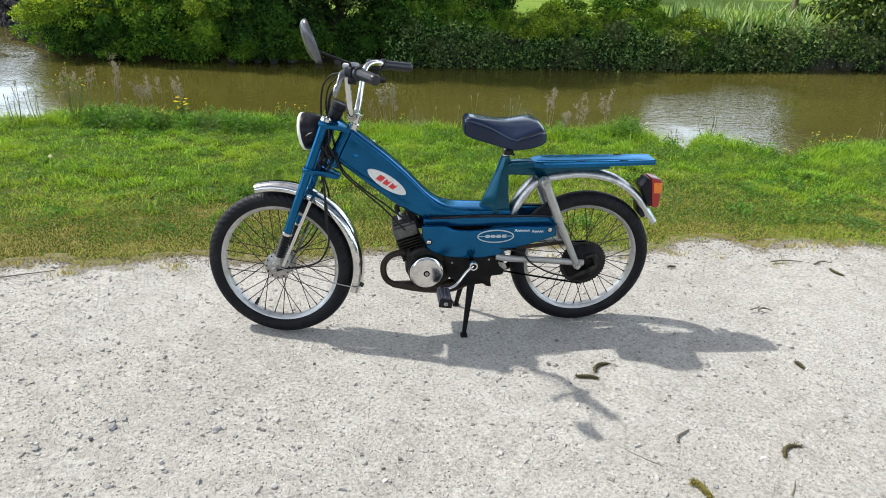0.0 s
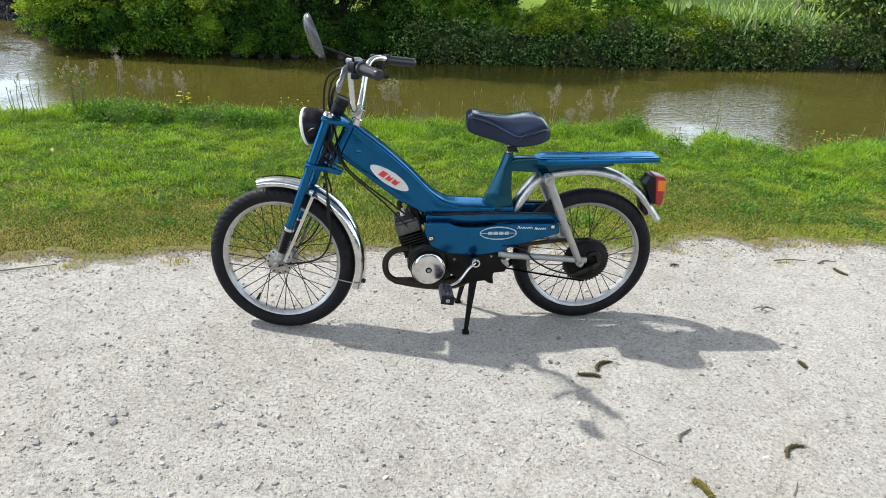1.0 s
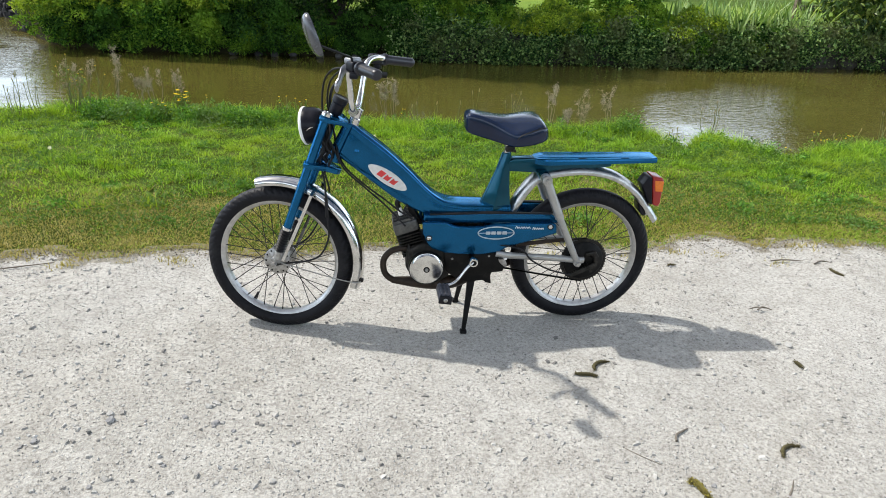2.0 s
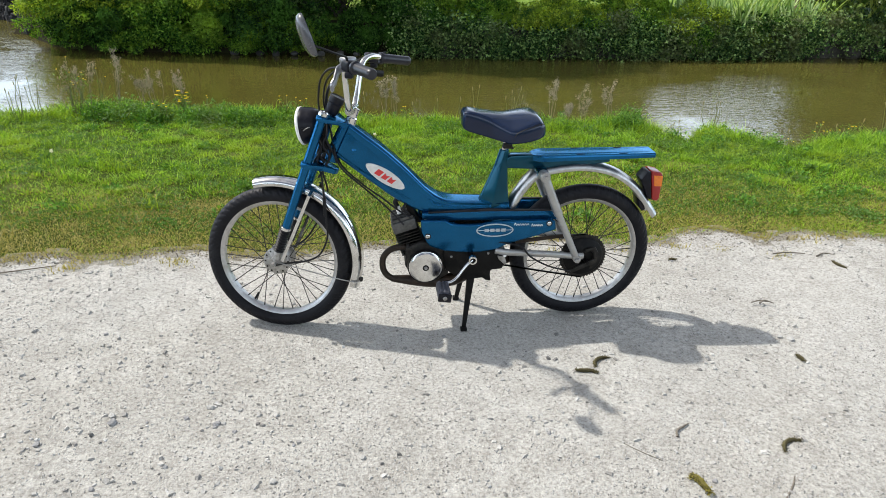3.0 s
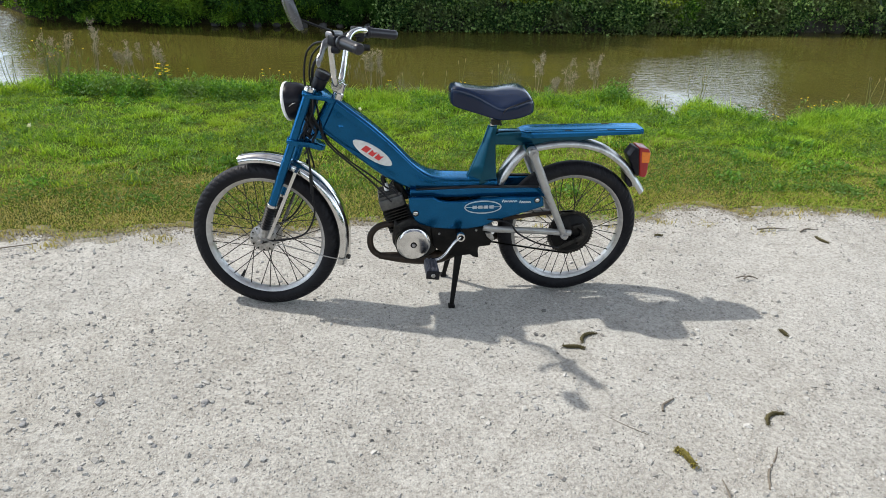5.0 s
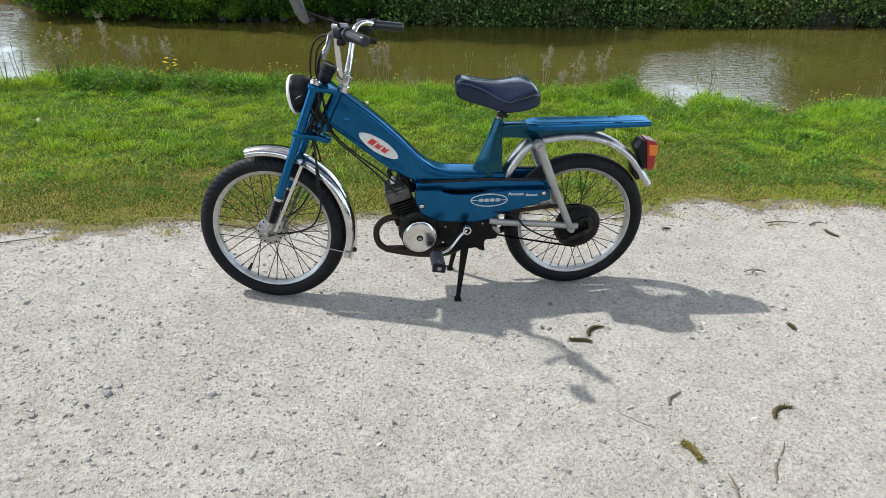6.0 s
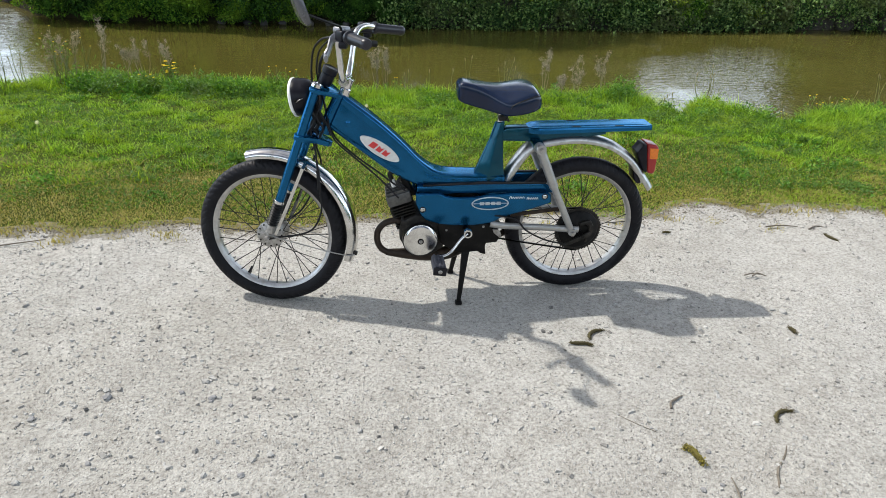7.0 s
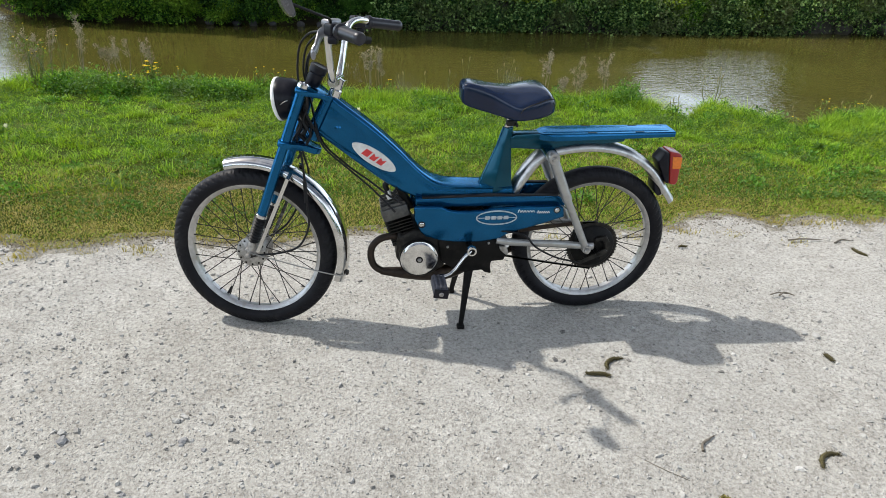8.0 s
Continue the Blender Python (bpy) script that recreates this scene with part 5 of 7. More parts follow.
# ---- plants: shared shapes ----
rng = np.random.default_rng(7)
# yellow-green patches paint sunlit sprays into the leaf colour
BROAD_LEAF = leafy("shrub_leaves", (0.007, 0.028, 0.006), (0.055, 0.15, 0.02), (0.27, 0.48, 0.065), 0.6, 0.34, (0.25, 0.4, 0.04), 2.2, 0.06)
# dark green patches put the shaded gaps into the leaf colour
YELLOW_LEAF = leafy("yellow_green_leaves", (0.1, 0.19, 0.02), (0.31, 0.44, 0.036), (0.54, 0.63, 0.075), 0.5, 0.45, (0.035, 0.1, 0.012), 3.1, 0.3)
# green lowered well below BROAD_LEAF to carry the bank's deep shade
DEEP_LEAF = leafy("shade_darkened_leaves", (0.004, 0.013, 0.004), (0.017, 0.052, 0.011), (0.09, 0.19, 0.034), 0.65, 0.22, (0.07, 0.17, 0.024), 2.9, 0.03)
PALE_LEAF = leafy("pale_viburnum_leaves", (0.006, 0.015, 0.005), (0.026, 0.052, 0.014), (0.17, 0.24, 0.075), 0.55, 0.22, spec=0.08)
LAUREL_LEAF = leafy("laurel_leaves", (0.018, 0.048, 0.011), (0.075, 0.14, 0.024), (0.38, 0.46, 0.11), 0.32, 0.26, spec=0.35)
IVY_LEAF = leafy("ivy_leaves", (0.007, 0.024, 0.009), (0.062, 0.138, 0.04), (0.37, 0.54, 0.18), 0.52, 0.28, (0.14, 0.16, 0.075), 1.9, 0.06)
SWORD_LEAF = leafy("iris_leaves", (0.1, 0.2, 0.06), (0.3, 0.43, 0.18), (0.5, 0.6, 0.34), 0.45, 0.4, spec=0.25)
WEED_LEAF = leafy("weed_leaves", (0.075, 0.16, 0.03), (0.11, 0.21, 0.04), (0.16, 0.26, 0.06), 0.55, 0.35, spec=0.25)
HERB_LEAF = leafy("herb_leaves", (0.05, 0.14, 0.02), (0.1, 0.25, 0.03), (0.2, 0.38, 0.06), 0.5, 0.35, (0.13, 0.2, 0.06), 3.0, 0.3)
STRAW = leafy("dead_stalks", (0.19, 0.165, 0.12), (0.32, 0.285, 0.23), (0.46, 0.42, 0.36), 0.8, 0.2)
SEED = leafy("green_seed_heads", (0.2, 0.18, 0.08), (0.3, 0.27, 0.14), (0.42, 0.38, 0.22), 0.8, 0.2)
STALK = leafy("green_stalks", (0.14, 0.17, 0.05), (0.2, 0.22, 0.08), (0.28, 0.28, 0.12), 0.7, 0.2)
BARK = soil_ground("grey_bark", (0.05, 0.045, 0.035), (0.09, 0.08, 0.065), (0.13, 0.12, 0.1), 9.0)
PETAL = leafy("yellow_petals", (0.72, 0.56, 0.01), (0.82, 0.66, 0.02), (0.88, 0.74, 0.04), 0.6, 0.3)
FLUFF = leafy("white_seed_heads", (0.7, 0.7, 0.68), (0.78, 0.78, 0.76), (0.85, 0.85, 0.83), 0.8, 0.3)
DARK_STONE = pebbly("dark_bank_stone", [(0.0, (0.018, 0.018, 0.02)), (0.5, (0.035, 0.035, 0.037)), (1.0, (0.075, 0.073, 0.07))])
OLD_CONCRETE = soil_ground("dark_old_concrete", (0.045, 0.042, 0.034), (0.08, 0.074, 0.062), (0.13, 0.12, 0.105), 5.0)
OLD_WOOD = soil_ground("weathered_wood", (0.13, 0.11, 0.085), (0.2, 0.17, 0.13), (0.26, 0.23, 0.19), 12.0)


def unit(v):
    return v / np.maximum(np.linalg.norm(v, axis=-1, keepdims=True), 1e-6)


def leaves(places, length, width, up=0.4, out=None, spread=1.0, facing=None):
    """Folded four-point leaves at the given places, with random lie. Returns points and triangles."""
    n = len(places)
    way = rng.normal(size=(n, 3)) * spread
    if out is not None:
        way = way + out
    way[:, 2] -= up
    way = unit(way)
    face = rng.normal(size=(n, 3)) * 0.7
    if facing is None:
        face[:, 2] += 1.0
    else:
        face = face * 0.8 + facing
    side = unit(np.cross(way, face))
    normal = np.cross(side, way)
    k = length * (0.6 + 0.8 * rng.random((n, 1)))
    w = width * (0.6 + 0.8 * rng.random((n, 1)))
    mid = places + way * k * 0.45
    v = np.stack([places, mid + side * w * 0.5 + normal * w * 0.14, places + way * k - normal * k * 0.08, mid - side * w * 0.5 + normal * w * 0.14], 1).reshape(-1, 3)
    i = np.arange(n)[:, None] * 4
    f = np.concatenate([i + [0, 1, 2], i + [0, 2, 3]], 0)
    return v, f


def clumpy(blobs, clumps, per, radius, core=1.0):
    """Places of leaves in clumps near the skin of lumpy blobs (centre and radii), and the way out there."""
    blobs = np.asarray(blobs, float)
    weight = blobs[:, 3] * blobs[:, 5] + blobs[:, 3] * blobs[:, 4]
    weight[::11] *= core
    pick = rng.choice(len(blobs), clumps, p=weight / weight.sum())
    d = unit(rng.normal(size=(clumps, 3)))
    shell = 1.02 - 0.5 * rng.random((clumps, 1)) ** 2.2
    centre = blobs[pick, :3] + d * blobs[pick, 3:] * shell
    size = radius * (0.5 + rng.random((clumps, 1)))
    p = centre[:, None] + rng.normal(size=(clumps, per, 3)) * size[:, None] * 0.5
    o = np.repeat(d[:, None], per, 1)
    return p.reshape(-1, 3), o.reshape(-1, 3)


def stems(base, tips, r, bm=None):
    bm = bm or bmesh.new()
    for t in tips:
        b, t = Vector(base), Vector(t)
        mid = b.lerp(t, 0.5) + Vector((random.uniform(-0.1, 0.1), random.uniform(-0.1, 0.1), 0.1 * (t - b).length))
        tube([b + Vector((random.uniform(-0.04, 0.04), random.uniform(-0.04, 0.04), 0)), mid, t], 1, 6, 4, (0.3, 1, 0.1), [r, r * 0.6, r * 0.2], bm)
    return bm


def shrub(name, base, blobs, clumps, per, radius, length, width, material, label, category="shrub", stem=0.02, group=""):
    thing = anchor(name, base, label, category, group)
    tips = [Vector(b[:3]) - Vector(base) for b in blobs]
    part("branchwork", stems((0, 0, 0), [t + Vector((random.uniform(-0.2, 0.2), random.uniform(-0.2, 0.2), random.uniform(0, 0.2))) for t in tips for _ in range(3)], stem), BARK, thing, "thin grey-brown stems")
    # leaves sit on the upper and outer side of many small puffs, with shade below each; a third fill the inside
    blobs = np.asarray(blobs, float)
    n = int(clumps * per * 1.45)
    area = blobs[:, 3] * blobs[:, 5]
    count = max(8, int(26 * area.sum() / 0.35))
    pick = rng.choice(len(blobs), count, p=area / area.sum())
    d = unit(rng.normal(size=(count, 3)) + np.array([0, -0.55, 0.2]))
    at = blobs[pick, :3] + d * blobs[pick, 3:] * rng.uniform(0.72, 1.06, (count, 1))
    size = rng.uniform(0.07, 0.19, (count, 1)) * (1.25 - 0.4 * rng.random((count, 1)))
    own = rng.choice(count, n, p=(size[:, 0] ** 1.8) / (size[:, 0] ** 1.8).sum())
    o = unit(rng.normal(size=(n, 3)) + d[own] * 0.7 + np.array([0, -0.1, 0.75]))
    p = at[own] + o * size[own] * (1.2, 1.0, 0.75) * rng.uniform(0.7, 1.1, (n, 1))
    inner = rng.random(n) < 0.3
    own = rng.choice(len(blobs), inner.sum(), p=area / area.sum())
    p[inner] = blobs[own, :3] + unit(rng.normal(size=(inner.sum(), 3))) * blobs[own, 3:] * rng.uniform(0.55, 0.9, (inner.sum(), 1))
    keep = p[:, 2] > WATER_Z + 0.03
    v, f = leaves(p[keep] - np.asarray(base), length * 0.8, width * 0.8, 0.3, o[keep] * 0.5, facing=o[keep])
    ob = mesh_from("foliage", v, f, material, thing)
    tagged(ob, kind="stuff")
    return thing


# ---- far bank ----
def build_bank_wall():
    """A low retaining wall behind the ivy on the far bank."""
    bm = bmesh.new()
    xs = np.linspace(1.0, 14.0, 30)
    rings = []
    for x in xs:
        y = float(far_edge(x)) + 0.02
        w = 0.03 * math.sin(x * 2.3)
        rings.append([bm.verts.new(q) for q in ((x, y + w - 0.03, -1.2), (x, y + w, -0.24 + 0.03 * math.sin(x * 3)), (x, y + 0.35, -0.2), (x, y + 0.35, -1.2))])
    bridge(bm, rings)
    tagged(finish("bank_wall", bm, OLD_CONCRETE), "low stained concrete wall along the far bank", "wall", kind="structure")


build_bank_wall()

for k in range(9):
    x = 8.1 + k * 0.42 + random.uniform(-0.1, 0.1)
    bm = bmesh.new()
    bmesh.ops.create_icosphere(bm, subdivisions=2, radius=1.0)
    for v in bm.verts:
        v.co *= 1 + 0.25 * noise.noise(v.co * 1.7 + Vector((k * 3, 0, 0)))
    bmesh.ops.transform(bm, matrix=pose(x, float(far_edge(x)) - 0.02, -0.5, 0, 0, k * 40) @ Matrix.Diagonal((0.17, 0.13, 0.15, 1)), verts=bm.verts)
    tagged(finish("bank_stone", bm, OLD_CONCRETE, sharp=50), "pale rough stone at the foot of the far bank", "stone", "stones of the far bank")

# stones at the water under the large shrubs
for k in range(10):
    x = -2.3 + k * 0.33 + random.uniform(-0.1, 0.1)
    bm = bmesh.new()
    bmesh.ops.create_icosphere(bm, subdivisions=2, radius=1.0)
    for v in bm.verts:
        v.co *= 1 + 0.3 * noise.noise(v.co * 1.7 + Vector((k * 5, 2, 0)))
    bmesh.ops.transform(bm, matrix=pose(x, float(far_edge(x)) - 0.02, -0.57, 0, 0, k * 50) @ Matrix.Diagonal((0.07, 0.06, 0.035 + 0.01 * (k % 3), 1)), verts=bm.verts)
    tagged(finish("bank_stone", bm, DARK_STONE, sharp=50), "dark stone at the waterline", "stone", "stones of the far bank")


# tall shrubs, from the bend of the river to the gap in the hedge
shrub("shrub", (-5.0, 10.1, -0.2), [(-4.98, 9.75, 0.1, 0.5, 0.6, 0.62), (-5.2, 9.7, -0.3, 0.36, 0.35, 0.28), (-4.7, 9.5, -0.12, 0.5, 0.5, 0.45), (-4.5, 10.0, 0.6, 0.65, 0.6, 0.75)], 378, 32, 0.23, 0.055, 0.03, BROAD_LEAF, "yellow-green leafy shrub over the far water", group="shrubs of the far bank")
shrub("shrub", (-4.3, 9.9, -0.2), [(-4.45, 9.3, -0.2, 0.55, 0.35, 0.36), (-4.0, 9.35, 0.1, 0.5, 0.45, 0.6), (-4.2, 9.8, 0.8, 0.7, 0.6, 0.8)], 378, 32, 0.23, 0.06, 0.035, DEEP_LEAF, "dense dark green shrub over the far water", group="shrubs of the far bank")
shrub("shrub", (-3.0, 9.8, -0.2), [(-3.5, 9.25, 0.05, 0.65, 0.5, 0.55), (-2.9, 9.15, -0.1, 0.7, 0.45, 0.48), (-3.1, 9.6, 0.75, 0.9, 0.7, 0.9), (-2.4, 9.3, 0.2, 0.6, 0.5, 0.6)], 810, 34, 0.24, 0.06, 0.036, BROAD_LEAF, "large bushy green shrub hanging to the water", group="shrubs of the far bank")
# separate yellow-green foliage stands in for the sunlit tops of the shrubs
shrub("shrub", (-3.2, 9.6, -0.2), [(-5.05, 9.35, 0.16, 0.3, 0.3, 0.24), (-4.2, 9.05, 0.2, 0.34, 0.22, 0.16), (-3.55, 8.95, 0.04, 0.3, 0.2, 0.13), (-2.6, 8.95, 0.2, 0.4, 0.22, 0.16), (-3.0, 9.5, 1.3, 0.8, 0.6, 0.5)], 420, 32, 0.23, 0.055, 0.032, YELLOW_LEAF, "sunlit yellow-green shrub top", group="shrubs of the far bank")
shrub("shrub", (-1.6, 9.8, -0.2), [(-1.9, 9.2, 0.0, 0.6, 0.45, 0.55), (-1.3, 9.15, -0.1, 0.6, 0.42, 0.45), (-1.5, 9.6, 0.8, 0.9, 0.7, 0.9), (-1.5, 9.4, 1.9, 0.8, 0.7, 0.7)], 760, 34, 0.24, 0.065, 0.04, DEEP_LEAF, "broad green shrub hanging to the water", group="shrubs of the far bank")
shrub("shrub", (-0.6, 9.9, -0.2), [(-1.2, 9.3, 0.22, 0.45, 0.42, 0.4), (-0.35, 9.5, 0.72, 0.55, 0.5, 0.42), (-0.6, 9.8, 1.0, 0.9, 0.7, 0.8), (-0.5, 9.4, 1.9, 0.9, 0.7, 0.8)], 520, 30, 0.25, 0.085, 0.055, PALE_LEAF, "large-leaved pale green shrub over dark shade", group="shrubs of the far bank")
# dark leaves fill the shaded hollow under the shrubs
shrub("shrub", (-0.4, 10.2, -0.2), [(-1.0, 9.9, -0.1, 0.5, 0.35, 0.4), (-0.55, 9.85, -0.3, 0.6, 0.2, 0.25), (-0.15, 9.8, -0.1, 0.5, 0.2, 0.4), (0.3, 9.7, 0.3, 0.45, 0.45, 0.5)], 378, 32, 0.24, 0.06, 0.036, DEEP_LEAF, "green undergrowth, shade-darkened, beneath the shrubs", group="shrubs of the far bank")
shrub("shrub", (0.6, 10.0, -0.2), [(0.45, 9.4, -0.05, 0.5, 0.42, 0.4), (0.75, 9.35, -0.15, 0.45, 0.4, 0.35), (0.2, 9.8, 0.75, 0.5, 0.5, 0.55), (0.3, 9.5, 1.7, 0.7, 0.6, 0.7)], 520, 32, 0.23, 0.055, 0.034, DEEP_LEAF, "dark green shrub at the edge of the hedge", group="shrubs of the far bank")
# more dark leaves over the slope, where the hollow lies in shade
shrub("shrub", (-0.3, 9.7, -0.3), [(-1.1, 9.3, -0.35, 0.4, 0.25, 0.22), (-0.45, 9.2, -0.38, 0.55, 0.16, 0.2), (-0.2, 9.4, -0.18, 0.5, 0.15, 0.12), (0.4, 9.25, -0.32, 0.5, 0.26, 0.26)], 420, 32, 0.2, 0.05, 0.03, DEEP_LEAF, "low shade-darkened undergrowth at the foot of the bank", group="shrubs of the far bank")
# added backdrop: keeps sky out of the water's reflection and darkens gaps
shrub("shrub", (-2.4, 10.8, -0.15), [(-4.2, 10.8, 0.5, 0.8, 0.5, 0.7), (-3.1, 10.9, 0.9, 0.9, 0.5, 0.9), (-2.0, 10.9, 0.9, 0.9, 0.5, 0.9), (-0.9, 10.9, 0.9, 0.9, 0.5, 0.9)], 620, 30, 0.3, 0.09, 0.055, DEEP_LEAF, "added dark green backdrop behind the bank shrubs", group="shrubs of the far bank")
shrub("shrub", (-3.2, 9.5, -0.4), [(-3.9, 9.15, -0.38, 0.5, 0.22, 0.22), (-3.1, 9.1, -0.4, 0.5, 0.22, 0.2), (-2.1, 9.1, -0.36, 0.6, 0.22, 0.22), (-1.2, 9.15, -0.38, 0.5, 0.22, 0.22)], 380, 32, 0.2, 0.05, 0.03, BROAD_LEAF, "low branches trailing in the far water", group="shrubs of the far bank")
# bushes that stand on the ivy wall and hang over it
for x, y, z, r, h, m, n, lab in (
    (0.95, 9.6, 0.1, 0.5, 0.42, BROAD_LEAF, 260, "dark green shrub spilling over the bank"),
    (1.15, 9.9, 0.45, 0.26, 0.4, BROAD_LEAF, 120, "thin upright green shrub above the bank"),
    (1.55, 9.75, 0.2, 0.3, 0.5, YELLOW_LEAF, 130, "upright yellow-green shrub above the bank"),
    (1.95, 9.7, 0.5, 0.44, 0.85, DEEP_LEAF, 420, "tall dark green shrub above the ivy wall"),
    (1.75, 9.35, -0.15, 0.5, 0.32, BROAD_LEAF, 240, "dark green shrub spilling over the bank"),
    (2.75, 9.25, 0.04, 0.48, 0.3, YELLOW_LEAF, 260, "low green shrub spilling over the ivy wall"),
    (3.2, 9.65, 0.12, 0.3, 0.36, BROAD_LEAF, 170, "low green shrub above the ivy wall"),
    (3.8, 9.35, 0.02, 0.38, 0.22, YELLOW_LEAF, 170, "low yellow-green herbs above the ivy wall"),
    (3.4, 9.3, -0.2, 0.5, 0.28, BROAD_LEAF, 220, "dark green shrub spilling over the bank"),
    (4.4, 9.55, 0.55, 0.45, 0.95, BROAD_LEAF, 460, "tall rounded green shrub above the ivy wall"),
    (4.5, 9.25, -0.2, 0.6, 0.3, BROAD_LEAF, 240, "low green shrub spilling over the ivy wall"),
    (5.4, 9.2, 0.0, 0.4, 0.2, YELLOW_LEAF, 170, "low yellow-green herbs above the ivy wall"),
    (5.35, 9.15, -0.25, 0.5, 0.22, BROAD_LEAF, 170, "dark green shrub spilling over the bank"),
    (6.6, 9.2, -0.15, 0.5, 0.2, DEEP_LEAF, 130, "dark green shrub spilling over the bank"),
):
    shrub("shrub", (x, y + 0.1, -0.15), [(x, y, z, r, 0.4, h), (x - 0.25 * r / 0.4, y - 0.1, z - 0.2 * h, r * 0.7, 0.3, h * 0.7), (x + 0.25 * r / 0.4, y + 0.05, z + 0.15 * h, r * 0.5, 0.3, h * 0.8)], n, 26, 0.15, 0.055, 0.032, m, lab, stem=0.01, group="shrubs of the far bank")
shrub("shrub", (5.95, 9.15, -0.3), [(5.85, 9.0, -0.38, 0.3, 0.18, 0.16), (6.25, 9.0, -0.33, 0.24, 0.16, 0.15)], 80, 22, 0.09, 0.045, 0.03, YELLOW_LEAF, "bright green clump at the foot of the ivy", stem=0.006)


def build_laurel():
    base = (8.6, 10.0, -0.15)
    thing = anchor("laurel", base, "large glossy laurel bush overhanging the river", "shrub")
    blobs = [(8.45, 9.4, 0.42, 0.7, 0.6, 0.62), (9.0, 9.5, 0.6, 0.9, 0.7, 0.75), (8.85, 9.8, 1.4, 1.0, 0.8, 1.0), (9.9, 9.6, 0.6, 0.8, 0.7, 0.8), (9.5, 9.9, 2.2, 1.0, 0.8, 0.9), (10.6, 9.8, 1.2, 1.0, 0.8, 1.2)]
    part("branchwork", stems((0, 0, 0), [Vector(b[:3]) - Vector(base) for b in blobs for _ in range(3)], 0.035), BARK, thing)
    p, o = clumpy(blobs, 1500, 16, 0.24)
    keep = p[:, 2] > -0.12
    v, f = leaves(p[keep] - np.asarray(base), 0.13, 0.056, 0.5, o[keep] * 0.8, facing=o[keep] * 0.6 + np.array([0, 0, 0.6]))
    tagged(mesh_from("foliage", v, f, LAUREL_LEAF, thing), kind="stuff")


build_laurel()


def build_ivy():
    """Ivy in hanging cushions, thinner and browner towards the laurel."""
    k = 620
    cx = rng.uniform(0.3, 14.0, k)
    top = np.where(cx < 5.2, 0.5, 0.62) + 0.1 * np.sin(cx * 1.9) + 0.07 * np.sin(cx * 5.1) + 0.05 * np.sin(cx * 11.3)
    cz = -0.6 + top * rng.random(k) ** 0.85
    bare = (cx > 7.0) & (cz < -0.25) & (rng.random(k) < 0.7)
    cx, cz = cx[~bare], cz[~bare]
    k = len(cx)
    cy = far_edge(cx) - 0.1 - 0.1 * rng.random(k) + 0.3 * np.clip(cz + 0.2, 0, 1)
    c = np.stack([cx, cy, cz], -1)
    s = rng.uniform(0.05, 0.15, (k, 1, 1))
    p = (c[:, None] + rng.normal(size=(k, 74, 3)) * s * (1.3, 0.8, 0.9)).reshape(-1, 3)
    p = p[p[:, 2] > WATER_Z - 0.02]
    out = np.zeros_like(p)
    out[:, 1], out[:, 2] = -0.7, -0.2
    v, f = leaves(p, 0.046, 0.038, 0.2, out)
    tagged(mesh_from("ivy", v, f, IVY_LEAF), "dark ivy covering the low river wall", "ivy", kind="stuff")


build_ivy()


def blades(places, length, width, lean, bend=0.5, segments=2):
    """Tapered blades that rise from places and bend over. Returns points and faces of three points."""
    n = len(places)
    turn = rng.uniform(0, 2 * np.pi, n)
    tilt = np.stack([np.cos(turn), np.sin(turn), np.zeros(n)], -1) * (lean * rng.random((n, 1)))
    side = np.stack([-np.sin(turn), np.cos(turn), np.zeros(n)], -1)
    twist = rng.uniform(-1, 1, (n, 1))
    side = unit(side + twist * np.stack([np.cos(turn), np.sin(turn), np.zeros(n)], -1))
    k = np.reshape(length, (-1, 1)) if np.ndim(length) else np.full((n, 1), length)
    w = np.reshape(width, (-1, 1)) if np.ndim(width) else np.full((n, 1), width)
    rows = []
    for s in range(segments):
        t = s / segments
        c = places + np.array([0, 0, 1.0]) * k * t * (1 - 0.25 * bend * t) + tilt * k * (t * 0.45 + bend * t * t)
        ww = w * (1 - 0.55 * t)
        rows += [c - side * ww * 0.5, c + side * ww * 0.5]
    rows.append(places + np.array([0, 0, 1.0]) * k * (1 - 0.25 * bend) + tilt * k * (0.45 + bend))
    v = np.stack(rows, 1).reshape(-1, 3)
    m = len(rows)
    i = np.arange(n)[:, None] * m
    faces = []
    for s in range(segments - 1):
        a = 2 * s
        faces += [i + [a, a + 1, a + 3], i + [a, a + 3, a + 2]]
    faces.append(i + [m - 3, m - 2, m - 1])
    return v, np.concatenate(faces, 0)


# irises on the bank above the ivy
for k in range(9):
    x = 5.15 + k * 0.28
    y = float(far_edge(x)) + 0.45 + 0.1 * (k % 2)
    n = 46
    p = np.stack([rng.normal(0, 0.17, n), rng.normal(0, 0.16, n), np.zeros(n)], -1)
    thing = anchor("iris_clump", (x, y, float(land(x, y)) - 0.02), "clump of pale green sword-shaped iris leaves", "plant", "irises on the bank")
    v, f = blades(p, 0.6 * (0.55 + 0.65 * rng.random(n)), 0.042, 0.8, 0.45, 4)
    tagged(mesh_from("foliage", v, f, SWORD_LEAF, thing), kind="stuff")

# fence at the edge of the lawn
fence = anchor("fence", (8.2, 10.9, -0.1), "weathered wooden post and rail fence", "fence")
for x in (0.0, 2.2, 4.4):
    part("post", block((0.09, 0.09, 0.9), pose(x, 0, 0.3, 0, 2, 3), 0.012, 2), OLD_WOOD, fence)
for z in (0.3, 0.6):
    part("rail", block((4.6, 0.035, 0.1), pose(2.3, -0.075, z, 0, 0.4, 0), 0.008, 2), OLD_WOOD, fence)


